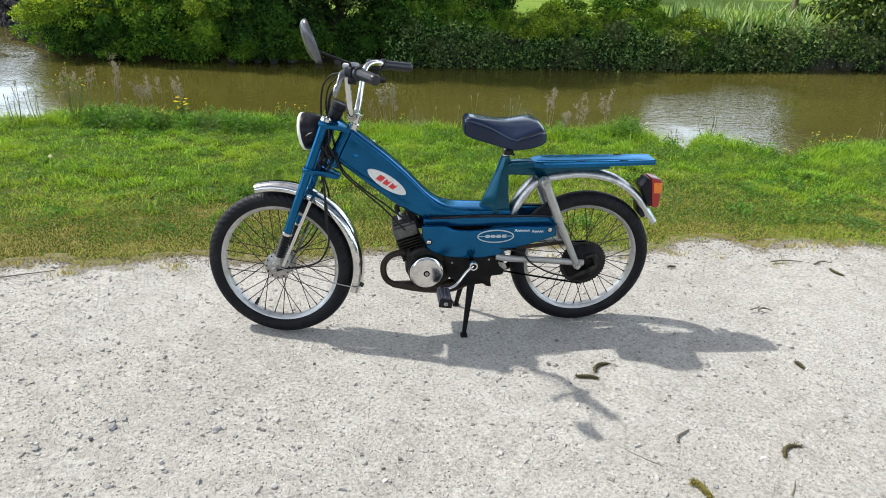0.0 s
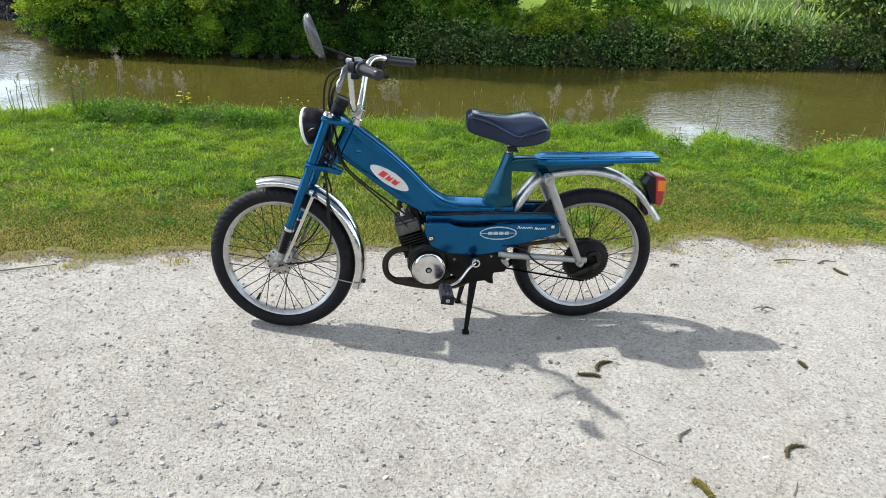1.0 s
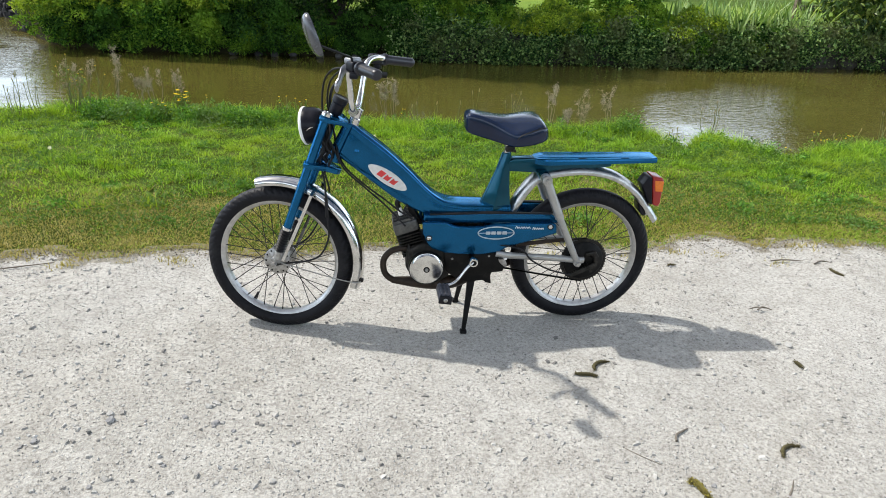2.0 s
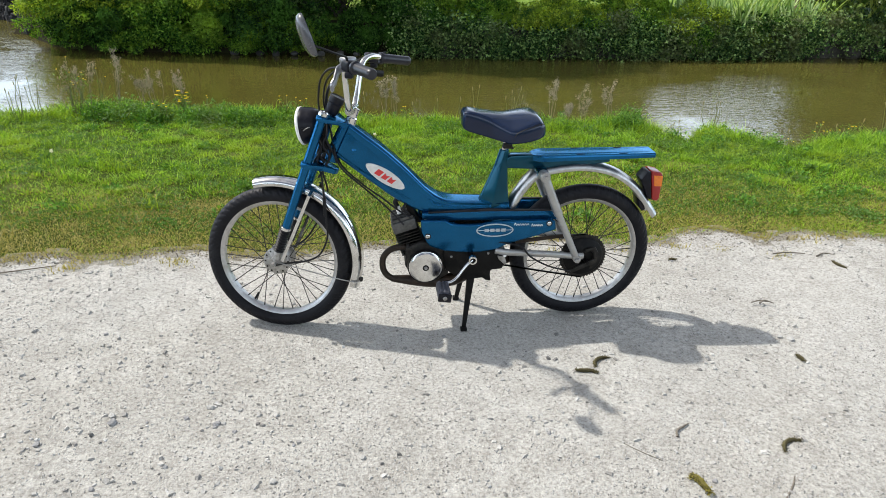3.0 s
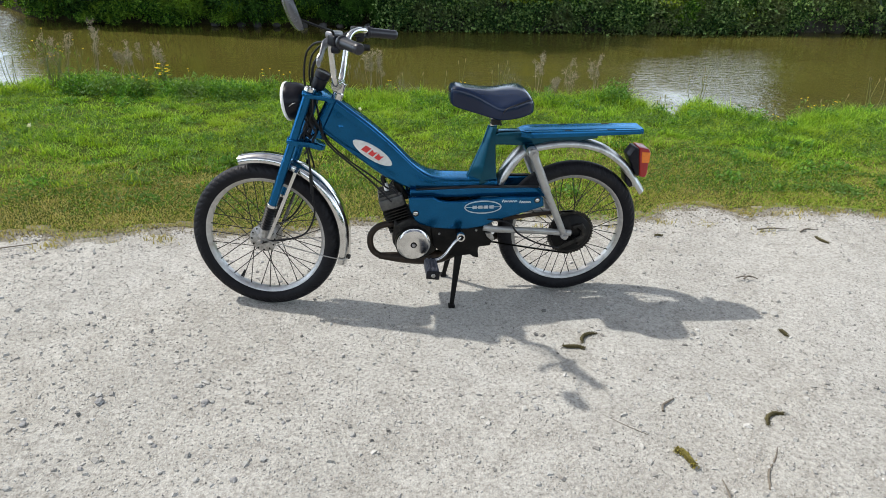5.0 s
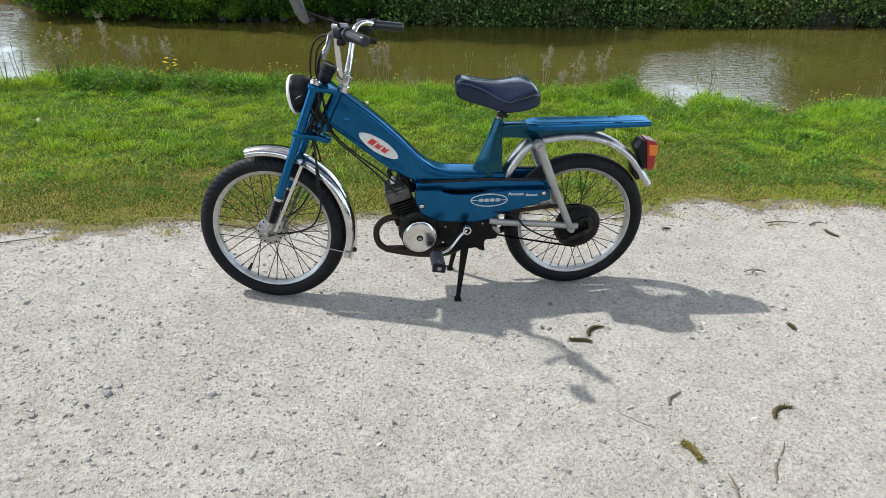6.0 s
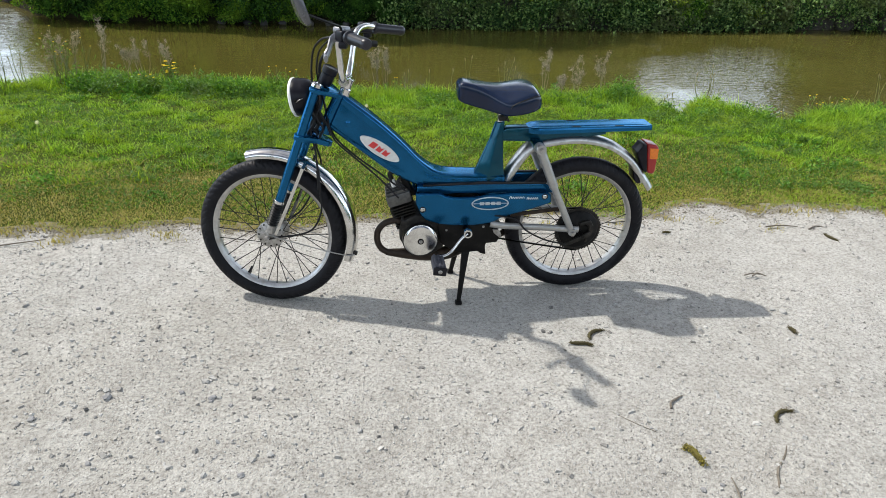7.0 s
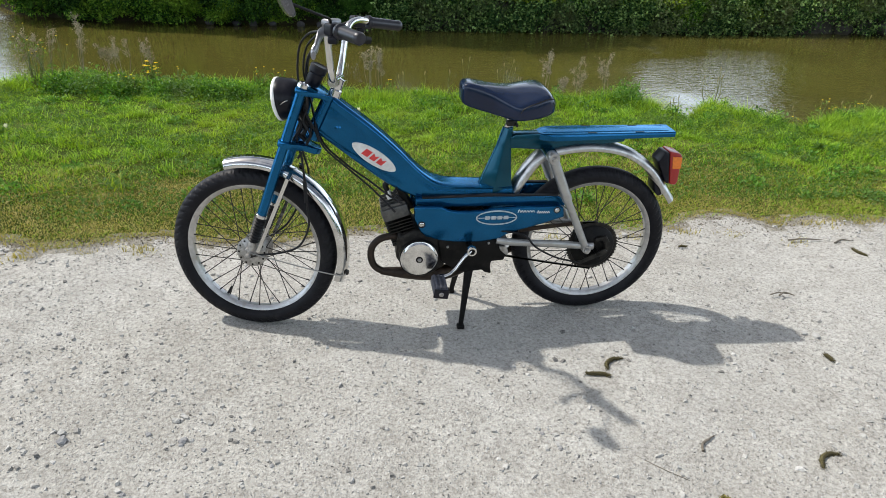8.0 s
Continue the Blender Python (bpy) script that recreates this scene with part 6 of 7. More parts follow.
# trees on the lawn, whose trunks and mirrored crowns show
def build_tree(base, height, crown, blobs, label, size=0.08, clumps=520, lean=(0, 0)):
    thing = anchor("tree", base, label, "tree", "trees on the far lawn")
    top = Vector((lean[0], lean[1], height))
    bm = tube([(0, 0, -0.1), (0.03, 0.02, height * 0.3), (lean[0] * 0.5, lean[1] * 0.5, height * 0.6), top], 1, 12, 6, (0.2, 1, 0), [height * 0.022, height * 0.017, height * 0.012, height * 0.004])
    for b in blobs:
        c = Vector(b[:3]) * 0.9
        a = top * min(0.85, max(0.25, (c.z - 0.4) / height))
        tube([a, a.lerp(c, 0.5) + Vector((0, 0, 0.12)), c], 1, 7, 4, (0.3, 1, 0.2), [height * 0.009, height * 0.006, height * 0.002], bm)
    part("trunk", bm, BARK, thing, "grey-brown trunk with spreading limbs")
    p, o = clumpy(blobs, clumps, 24, 0.3)
    v, f = leaves(p, size, size * 0.6, 0.4, o * 0.5)
    tagged(mesh_from("crown", v, f, crown, thing), kind="stuff")


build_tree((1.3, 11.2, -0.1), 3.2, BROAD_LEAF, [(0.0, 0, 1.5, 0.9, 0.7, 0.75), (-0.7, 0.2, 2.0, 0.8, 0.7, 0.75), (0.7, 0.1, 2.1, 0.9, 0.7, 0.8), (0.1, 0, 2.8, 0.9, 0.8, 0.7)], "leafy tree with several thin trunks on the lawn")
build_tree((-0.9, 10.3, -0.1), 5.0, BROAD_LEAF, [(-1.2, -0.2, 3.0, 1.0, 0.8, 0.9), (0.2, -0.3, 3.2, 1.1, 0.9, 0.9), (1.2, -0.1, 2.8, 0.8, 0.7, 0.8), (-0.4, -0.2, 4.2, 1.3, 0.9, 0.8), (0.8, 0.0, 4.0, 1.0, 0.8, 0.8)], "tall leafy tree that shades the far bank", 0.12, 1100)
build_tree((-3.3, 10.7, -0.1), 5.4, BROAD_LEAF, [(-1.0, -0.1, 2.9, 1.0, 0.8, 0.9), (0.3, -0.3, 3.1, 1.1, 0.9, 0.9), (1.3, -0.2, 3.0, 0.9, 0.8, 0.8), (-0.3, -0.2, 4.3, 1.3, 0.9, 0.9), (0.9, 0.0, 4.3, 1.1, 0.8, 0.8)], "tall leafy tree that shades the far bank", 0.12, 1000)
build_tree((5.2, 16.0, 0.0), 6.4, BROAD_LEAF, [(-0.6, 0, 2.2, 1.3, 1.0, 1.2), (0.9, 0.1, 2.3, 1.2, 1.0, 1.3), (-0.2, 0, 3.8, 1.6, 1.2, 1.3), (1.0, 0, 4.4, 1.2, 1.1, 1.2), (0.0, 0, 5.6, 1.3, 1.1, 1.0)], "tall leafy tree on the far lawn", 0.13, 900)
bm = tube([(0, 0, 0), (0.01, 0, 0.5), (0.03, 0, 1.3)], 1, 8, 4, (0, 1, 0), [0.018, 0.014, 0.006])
sapling = anchor("sapling", (3.35, 10.2, -0.1), "thin young tree above the ivy wall", "tree")
part("trunk", bm, BARK, sapling)
v, f = leaves(rng.normal(size=(260, 3)) * (0.2, 0.18, 0.32) + (0, 0, 1.0), 0.06, 0.035)
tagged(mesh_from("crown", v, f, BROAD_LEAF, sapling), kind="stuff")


# far hedge and woods that close the lawn
def build_far_hedge():
    n = 9000
    x = rng.uniform(-45, 60, n)
    top = 2.2 + 0.8 * np.sin(x * 0.35) + 0.5 * np.sin(x * 1.1 + 1)
    z = 0.2 + rng.random(n) * np.clip(top, 0.8, 9)
    y = 34 + 0.06 * x + rng.normal(0, 0.9, n)
    v, f = leaves(np.stack([x, y, z], -1), 0.8, 0.6, 0.2)
    tagged(mesh_from("far_hedge", v, f, DEEP_LEAF), "distant dark green hedge across the lawn", "hedge", kind="stuff")


build_far_hedge()


def build_unseen_hedge():
    """An added unseen hedge behind the camera closes the place and darkens low reflections."""
    n = 9000
    x = rng.uniform(-40, 40, n)
    z = rng.random(n) * (3.6 + 0.7 * np.sin(x * 0.5) + 0.4 * np.sin(x * 1.7 + 2))
    y = -13 + rng.normal(0, 0.7, n)
    v, f = leaves(np.stack([x, y, z], -1), 0.6, 0.45, 0.2)
    tagged(mesh_from("unseen_hedge", v, f, DEEP_LEAF), "added unseen hedge behind the camera that darkens reflections", "hedge", kind="stuff")


build_unseen_hedge()


# ---- near turf ----
def turf_places(n, x0, x1):
    x = rng.uniform(x0, x1, n)
    lo, hi = turf_edge(x) - 0.02, near_edge(x) + 0.14
    t = rng.random(n)
    y = lo + (hi - lo) * t
    return x, y


def wave(x, y, s, seed):
    a = rng_fixed[seed]
    return (np.sin(x * s + a[0] + 1.7 * np.sin(y * s * 0.8 + a[1])) + np.sin(y * s * 1.3 + a[2] + 1.3 * np.sin(x * s * 0.7 + a[3]))) * 0.5


rng_fixed = np.random.default_rng(3).uniform(0, 6.28, (12, 4))


def build_turf():
    n = 520000
    x, y = turf_places(n, -4.6, 5.2)
    from_edge = (y - turf_edge(x))
    thin = np.clip(from_edge / 0.1 + 0.3, 0.15, 1) * np.clip(0.6 + 0.45 * wave(x, y, 9.0, 0) + 0.45 * wave(x, y, 23.0, 3), 0.5, 1)
    keep = rng.random(n) < thin
    x, y, from_edge = x[keep], y[keep], from_edge[keep]
    rise = np.clip(from_edge / 1.1, 0, 1)
    lush = np.clip(0.7 * wave(x, y, 2.3, 1) + 0.6 * wave(x, y, 7.0, 4) + 0.2, 0, 1)
    bank = np.clip((y - near_edge(x) + 0.45) / 0.45, 0, 1.4)
    tuft = np.clip(0.75 + 0.75 * wave(x, y, 19.0, 11) + 0.6 * wave(x, y, 43.0, 9), 0.3, 1.9)
    length = (0.016 + 0.009 * rise + 0.013 * lush * rise + 0.026 * bank) * (0.5 + rng.random(len(x))) * (tuft * rise + 1 - rise)
    z = land(x, y) - 0.004
    p = np.stack([x, y, z], -1)
    dryness = 1.0 * (1 - np.clip((from_edge - 0.25) / 0.8, 0, 1)) * np.clip(0.9 - 0.12 * x, 0.5, 1.1) + 0.5 * np.clip(wave(x, y, 2.9, 2), 0, 1) * (1 - np.clip((from_edge - 0.9) / 0.8, 0, 1))
    dry = rng.random(len(x)) < dryness
    for name, mask, m, lab in (("grass", ~dry, GRASS, "uneven lush green grass beside the towpath"), ("dry_grass", dry, DRY_GRASS, "yellowed dry grass blades along the gravel edge")):
        k = length[mask] * (1.0 if name == "grass" else 0.75)
        v, f = blades(p[mask], k, 0.0026 + 0.0036 * rng.random(mask.sum()), 1.5, 0.7, 2)
        tagged(mesh_from(name, v, f, m), lab, "grass", kind="stuff")


build_turf()


def build_thatch():
    """Short worn blades, half of them dry, in the strip beside the gravel."""
    n = 120000
    x = rng.uniform(-4.6, 5.2, n)
    y = turf_edge(x) + 0.04 * np.sin(x * 11 + 2 * np.sin(x * 3)) + rng.random(n) ** 1.4 * 0.65
    p = np.stack([x, y, land(x, y) - 0.003], -1)
    dry = rng.random(n) < np.clip(0.72 + 0.35 * wave(x, y, 5.1, 10) - 0.06 * x, 0.25, 0.95)
    for mask, m, name, lab in ((dry, DRY_GRASS, "dry_thatch", "worn yellow grass beside the gravel"), (~dry, GRASS, "short_grass", "short green grass beside the gravel")):
        k = mask.sum()
        v, f = blades(p[mask], 0.014 * (0.5 + rng.random(k)), 0.0026 + 0.0024 * rng.random(k), 1.6, 0.7, 1)
        tagged(mesh_from(name, v, f, m), lab, "grass", kind="stuff")


build_thatch()


def build_tufts():
    """Taller tufts along the lip of the bank and in the turf."""
    pts, lens = [], []
    for k in range(150):
        x = rng.uniform(-4.4, 5.0)
        y = near_edge(x) + rng.normal(-0.08, 0.13)
        n = rng.integers(25, 60)
        s = rng.uniform(0.03, 0.1)
        pts.append(np.stack([x + rng.normal(0, s, n), y + rng.normal(0, s, n), np.zeros(n)], -1))
        lens.append(rng.uniform(0.06, 0.13) * (0.5 + 0.7 * rng.random(n)))
    for k in range(150):
        x = rng.uniform(-4.0, 4.6)
        y = rng.uniform(turf_edge(x) + 0.5, near_edge(x))
        n = rng.integers(18, 40)
        pts.append(np.stack([x + rng.normal(0, 0.035, n), y + rng.normal(0, 0.035, n), np.zeros(n)], -1))
        lens.append(rng.uniform(0.05, 0.09) * (0.5 + 0.7 * rng.random(n)))
    p, k = np.concatenate(pts), np.concatenate(lens)
    p[:, 2] = land(p[:, 0], p[:, 1]) - 0.005
    v, f = blades(p, k, 0.0042, 1.2, 0.7, 3)
    tagged(mesh_from("grass_tufts", v, f, GRASS), "taller grass tufts on the lip of the river bank", "grass", kind="stuff")


build_tufts()


def build_clover():
    """Small round leaves of clover and other herbs among the grass."""
    n = 110000
    x, y = turf_places(n, -4.6, 5.2)
    keep = (wave(x, y, 4.3, 6) + 0.4 * wave(x, y, 13.0, 7) > -0.1) & (y > turf_edge(x) + 0.2)
    x, y = x[keep], y[keep]
    p = np.stack([x, y, land(x, y) + 0.008 + 0.03 * rng.random(len(x)) * np.clip((y - turf_edge(x)) / 1.2, 0.3, 1)], -1)
    v, f = leaves(p, 0.013, 0.0105, -0.1)
    tagged(mesh_from("clover", v, f, WEED_LEAF), "small clover and herb leaves in the turf", "clover", kind="stuff")


build_clover()


def build_herbs():
    """Low leafy cushions of nettle, dock and vetch in the turf and on the lip of the bank."""
    pts, ways = [], []
    for k in range(210):
        x = rng.uniform(-3.6, 4.6) if k > 25 else rng.uniform(-2.6, -0.6)
        if k < 80:
            y, r, h = float(near_edge(x)) + rng.normal(-0.1, 0.1), rng.uniform(0.05, 0.13), rng.uniform(0.05, 0.12)
        else:
            y, r, h = rng.uniform(float(turf_edge(x)) + 0.25, float(near_edge(x)) - 0.1), rng.uniform(0.04, 0.11), rng.uniform(0.02, 0.05)
        n = int(5200 * r * r * (1 + 6 * h)) + 30
        q = rng.normal(size=(n, 3))
        q = unit(q) * (0.4 + 0.6 * rng.random((n, 1)))
        q[:, 2] = np.abs(q[:, 2])
        w = q * (r, r * 0.8, h)
        pts.append(w + (x, y, 0.0))
        ways.append(q)
    # broad mounds of it on the lip of the bank
    for x, y, r, h in ((-2.3, 3.12, 0.13, 0.13), (-2.08, 3.05, 0.15, 0.15), (-1.88, 3.02, 0.12, 0.1), (-1.55, 2.98, 0.13, 0.11), (-1.33, 2.95, 0.15, 0.12), (-1.12, 2.92, 0.13, 0.1), (1.78, 2.72, 0.13, 0.14)):
        n = 900
        q = unit(rng.normal(size=(n, 3))) * (0.75 + 0.3 * rng.random((n, 1)))
        q[:, 2] = np.abs(q[:, 2])
        pts.append(q * (r, r * 0.8, h) * (1 + 0.25 * rng.normal(size=(n, 1))) + (x, y, 0.0))
        ways.append(q)
    p, o = np.concatenate(pts), np.concatenate(ways)
    p[:, 2] += land(p[:, 0], p[:, 1])
    v, f = leaves(p, 0.024, 0.013, 0.0, o * 0.9)
    tagged(mesh_from("herbs", v, f, HERB_LEAF), "low leafy cushions of wild herbs in the turf", "herbs", kind="stuff")


build_herbs()


def bank_clump(x, y, r, h, n):
    """A rank clump of grass on the lip of the bank."""
    p = np.stack([rng.normal(0, r, n), rng.normal(0, r * 0.6, n), np.zeros(n)], -1)
    p[:, 2] = land(p[:, 0] + x, p[:, 1] + y) - land(x, y) - 0.01
    v, f = blades(p, h * 0.56 * (0.4 + 0.8 * rng.random(n)), 0.0048, 1.3, 0.8, 3)
    ob = mesh_from("grass_clump", v, f, GRASS)
    ob.location = (x, y, float(land(x, y)))
    tagged(ob, "rank green grass clump on the lip of the bank", "grass", "grass clumps on the bank", "stuff")


for x, y, r, h, n in ((-2.45, 3.3, 0.12, 0.22, 420), (-2.15, 3.35, 0.14, 0.24, 500), (-1.85, 3.25, 0.1, 0.18, 300), (-1.2, 3.1, 0.13, 0.2, 380), (-0.95, 3.1, 0.12, 0.22, 350), (-0.45, 3.0, 0.1, 0.17, 250), (0.15, 2.95, 0.1, 0.17, 250), (0.6, 2.85, 0.12, 0.15, 260), (1.35, 2.75, 0.12, 0.16, 300), (1.75, 2.8, 0.12, 0.26, 420), (1.95, 2.6, 0.1, 0.2, 260), (2.4, 2.6, 0.14, 0.2, 420), (2.6, 2.35, 0.1, 0.17, 260), (3.2, 2.15, 0.14, 0.17, 320), (3.6, 2.25, 0.14, 0.18, 320), (4.1, 2.3, 0.16, 0.2, 360), (-3.0, 3.1, 0.12, 0.14, 260)):
    bank_clump(x, y, r, h, n)


# ---- weeds, flowers ----
def rosette(x, y, r, n, material, label, name="weed"):
    thing = anchor(name, (x, y, float(land(x, y))), label, "weed", "leafy weeds in the grass")
    a = np.arange(n) * 2.4 + rng.uniform(0, 6)
    rad = r * (0.15 + 0.25 * rng.random(n))
    p = np.stack([np.cos(a) * rad * 0.3, np.sin(a) * rad * 0.3, np.full(n, 0.02)], -1)
    way = np.stack([np.cos(a), np.sin(a), 0.1 + 0.9 * rng.random(n)], -1)
    v, f = leaves(p, r, r * 0.42, 0.0, way * 1.4)
    tagged(mesh_from("foliage", v, f, material, thing), kind="stuff")
    return thing


for x, y, r in ((-0.95, 1.4, 0.09), (-2.25, 2.0, 0.1), (2.6, 1.6, 0.09)):
    rosette(x, y, r * 0.45, 34, WEED_LEAF, "dark green leafy weed rosette in the grass")


def stalk_line(base, top, bend):
    b, t = Vector(base), Vector(top)
    return [b, b.lerp(t, 0.5) + Vector((bend, 0, 0)), t]


def dry_weed(x, y, h, spread, label, n_stalks=4, head=0.085):
    thing = anchor("dead_weed", (x, y, float(land(x, y))), label, "weed", "tall weeds on the bank")
    for _ in range(n_stalks):
        top = Vector((random.uniform(-spread, spread), random.uniform(-spread, spread), h * random.uniform(0.7, 1.0)))
        line = stalk_line((random.uniform(-0.02, 0.02), 0, 0), top, random.uniform(-0.03, 0.03))
        bm = tube(line, 1, 5, 4, (0, 1, 0), [0.0022, 0.0017, 0.0008])
        heads = []
        for _ in range(10):
            q = Vector(line[0]).lerp(top, random.uniform(0.6, 1.0))
            e = q + Vector((random.uniform(-1, 1), random.uniform(-1, 1), random.uniform(0.4, 1.6))) * head * 0.3
            tube([q, e], 0.0006, 4, bm=bm)
            heads += [e, q.lerp(e, 0.6)]
        stalk = part("stalk", bm, STRAW, thing, "dry straw-coloured stalk")
        p = np.array([tuple(q) for q in heads for _ in range(8)]) + rng.normal(0, head * 0.075, (len(heads) * 8, 3))
        v, f = leaves(p, 0.011, 0.0045)
        tagged(mesh_from("seed_head", v, f, STRAW, stalk), kind="stuff")


for x, y, h, s in ((-2.2, 3.3, 0.52, 0.05), (-1.9, 3.25, 0.36, 0.06), (-1.72, 3.3, 0.34, 0.05), (-2.02, 3.3, 0.3, 0.06), (-2.42, 3.28, 0.42, 0.1), (-2.55, 3.25, 0.36, 0.08), (-0.1, 3.1, 0.42, 0.06), (-0.02, 3.12, 0.4, 0.05), (1.22, 2.95, 0.46, 0.05), (1.52, 3.0, 0.48, 0.06), (1.7, 2.95, 0.44, 0.07), (1.36, 2.95, 0.32, 0.05)):
    dry_weed(x, y, h, s, "tall dead weed with fluffy seed heads")


def flower(bm_petal, at, r=0.012, n=8):
    for i in range(n):
        a = 2 * math.pi * i / n
        c, s = math.cos(a), math.sin(a)
        q = [at, at + Vector((c * r * 0.6 - s * r * 0.3, s * r * 0.6 + c * r * 0.3, r * 0.25)), at + Vector((c * r, s * r, r * 0.2)), at + Vector((c * r * 0.6 + s * r * 0.3, s * r * 0.6 - c * r * 0.3, r * 0.25))]
        bm_petal.faces.new([bm_petal.verts.new(p) for p in q])


def yellow_weed(x, y, h, spread, count, label, r=0.014):
    thing = anchor("flowering_weed", (x, y, float(land(x, y))), label, "flower", "yellow flowers on the bank")
    for _ in range(count):
        top = Vector((random.uniform(-spread, spread), random.uniform(-spread, spread), h * random.uniform(0.55, 1.0)))
        stalk = part("stalk", tube(stalk_line((top.x * 0.2, top.y * 0.2, 0), top, random.uniform(-0.02, 0.02)), 1, 5, 4, (0, 1, 0), [0.0034, 0.0028, 0.0018]), STALK, thing)
        pet = bmesh.new()
        flower(pet, top, r)
        flower(pet, top + Vector((0, 0, 0.003)), r * 0.6)
        part("blossom", pet, PETAL, stalk, "small yellow blossom", smooth=False)
    n = 10 + count * 9
    p = np.stack([rng.normal(0, spread * 0.5, n), rng.normal(0, spread * 0.5, n), rng.uniform(0, h * 0.8, n)], -1)
    v, f = leaves(p, 0.035, 0.011, -0.3)
    tagged(mesh_from("foliage", v, f, WEED_LEAF, thing), kind="stuff")


yellow_weed(-2.5, 3.2, 0.46, 0.11, 10, "tall thin weed with sparse yellow flowers", 0.008)
yellow_weed(-2.35, 3.25, 0.4, 0.1, 4, "tall thin weed with sparse yellow flowers", 0.008)
yellow_weed(-1.66, 3.12, 0.24, 0.055, 14, "buttercups in bright yellow bloom", 0.016)
yellow_weed(-1.82, 3.05, 0.16, 0.06, 5, "buttercups in bright yellow bloom", 0.011)
for x, y in ((-1.45, 3.1), (-0.75, 3.05), (-0.55, 3.0), (0.05, 2.95), (0.62, 2.9), (3.35, 2.3), (3.05, 2.25), (3.2, 2.3), (4.0, 2.4), (2.85, 2.2), (4.3, 2.4), (-0.9, 3.1)):
    yellow_weed(x, y, random.uniform(0.12, 0.22), 0.05, random.randint(2, 4), "few small yellow flowers in the grass", 0.008)


def seed_stalks(x, y, h, count, label, head=0.0042):
    """Thin green stalks with small pale heads, such as plantain and clover."""
    thing = anchor("wild_stalks", (x, y, float(land(x, y))), label, "weed", "tall weeds on the bank")
    for _ in range(count):
        top = Vector((random.uniform(-0.12, 0.12), random.uniform(-0.06, 0.06), h * random.uniform(0.6, 1.0)))
        stalk = part("stalk", tube(stalk_line((top.x * 0.5, top.y * 0.5, 0), top, random.uniform(-0.03, 0.03)), 1, 5, 4, (0, 1, 0), [0.0028, 0.0024, 0.0014]), STALK, thing)
        part("seed_head", lathe([(0.0, 0.02), (head * 0.8, 0.012), (head, 0.0), (head * 0.6, -0.012), (0.0, -0.016)], top, (random.uniform(-0.2, 0.2), 0, 1), 7), SEED, stalk)


for x, y, h, c in ((-2.85, 3.05, 0.34, 5), (-3.1, 3.05, 0.3, 5), (-2.7, 3.1, 0.36, 4), (0.55, 2.88, 0.3, 4), (0.85, 2.85, 0.34, 4), (1.0, 2.82, 0.24, 3), (2.2, 2.6, 0.36, 4), (2.45, 2.65, 0.32, 4), (2.75, 2.3, 0.38, 4), (3.0, 2.35, 0.3, 3), (3.75, 2.4, 0.3, 5), (4.1, 2.45, 0.36, 6), (-0.35, 3.05, 0.25, 3), (0.2, 3.0, 0.25, 3), (3.4, 2.4, 0.25, 3)):
    seed_stalks(x, y, h, c, "thin wild stalks with small seed heads")

for x, y in ((-2.21, 2.0), (-0.42, 2.1), (-3.0, 2.9), (-0.2, 2.35)):
    thing = anchor("dandelion_clock", (x, y, float(land(x, y))), "white dandelion seed head in the grass", "flower")
    part("stalk", tube([(0, 0, 0), (0.004, 0, 0.03), (0, 0, 0.06)], 0.0016, 5), STALK, thing)
    p = np.tile([0.0, 0.0, 0.066], (120, 1)) + unit(rng.normal(size=(120, 3))) * 0.008
    v, f = leaves(p, 0.008, 0.003)
    mesh_from("seed_head", v, f, FLUFF, thing)


# ---- loose things on the gravel ----
CHIP = np.array([(-1, -1, -1), (1, -1, -1), (1, 1, -1), (-1, 1, -1), (-0.7, -0.7, 1), (0.7, -0.7, 1), (0.7, 0.7, 1), (-0.7, 0.7, 1)], float)
CHIP_FACES = np.array([(4, 5, 6), (4, 6, 7), (0, 1, 5), (0, 5, 4), (1, 2, 6), (1, 6, 5), (2, 3, 7), (2, 7, 6), (3, 0, 4), (3, 4, 7)])


SLIVER = np.array([(-1, -0.6, -1), (0.2, -1, -1), (1, 0.5, -1), (-0.3, 1, -1), (0.1, 0, 1)], float)
SLIVER_FACES = np.array([(0, 1, 4), (1, 2, 4), (2, 3, 4), (3, 0, 4)])


def grit_mesh(places, sizes, flat):
    """Small four-sided chips, joined."""
    n = len(places)
    v = SLIVER[None] * (1 + rng.uniform(-0.5, 0.4, (n, 5, 3)))
    scale = np.stack([0.7 + 0.7 * rng.random(n), 0.6 + 0.6 * rng.random(n), flat * (0.6 + 0.7 * rng.random(n))], -1)
    v = v * scale[:, None] * sizes[:, None, None]
    a = rng.uniform(0, 6.28, n)
    c, s = np.cos(a)[:, None], np.sin(a)[:, None]
    v = np.stack([v[..., 0] * c - v[..., 1] * s, v[..., 0] * s + v[..., 1] * c, v[..., 2]], -1) + places[:, None]
    f = SLIVER_FACES[None] + (np.arange(n) * 5)[:, None, None]
    return v.reshape(-1, 3), f.reshape(-1, 3)


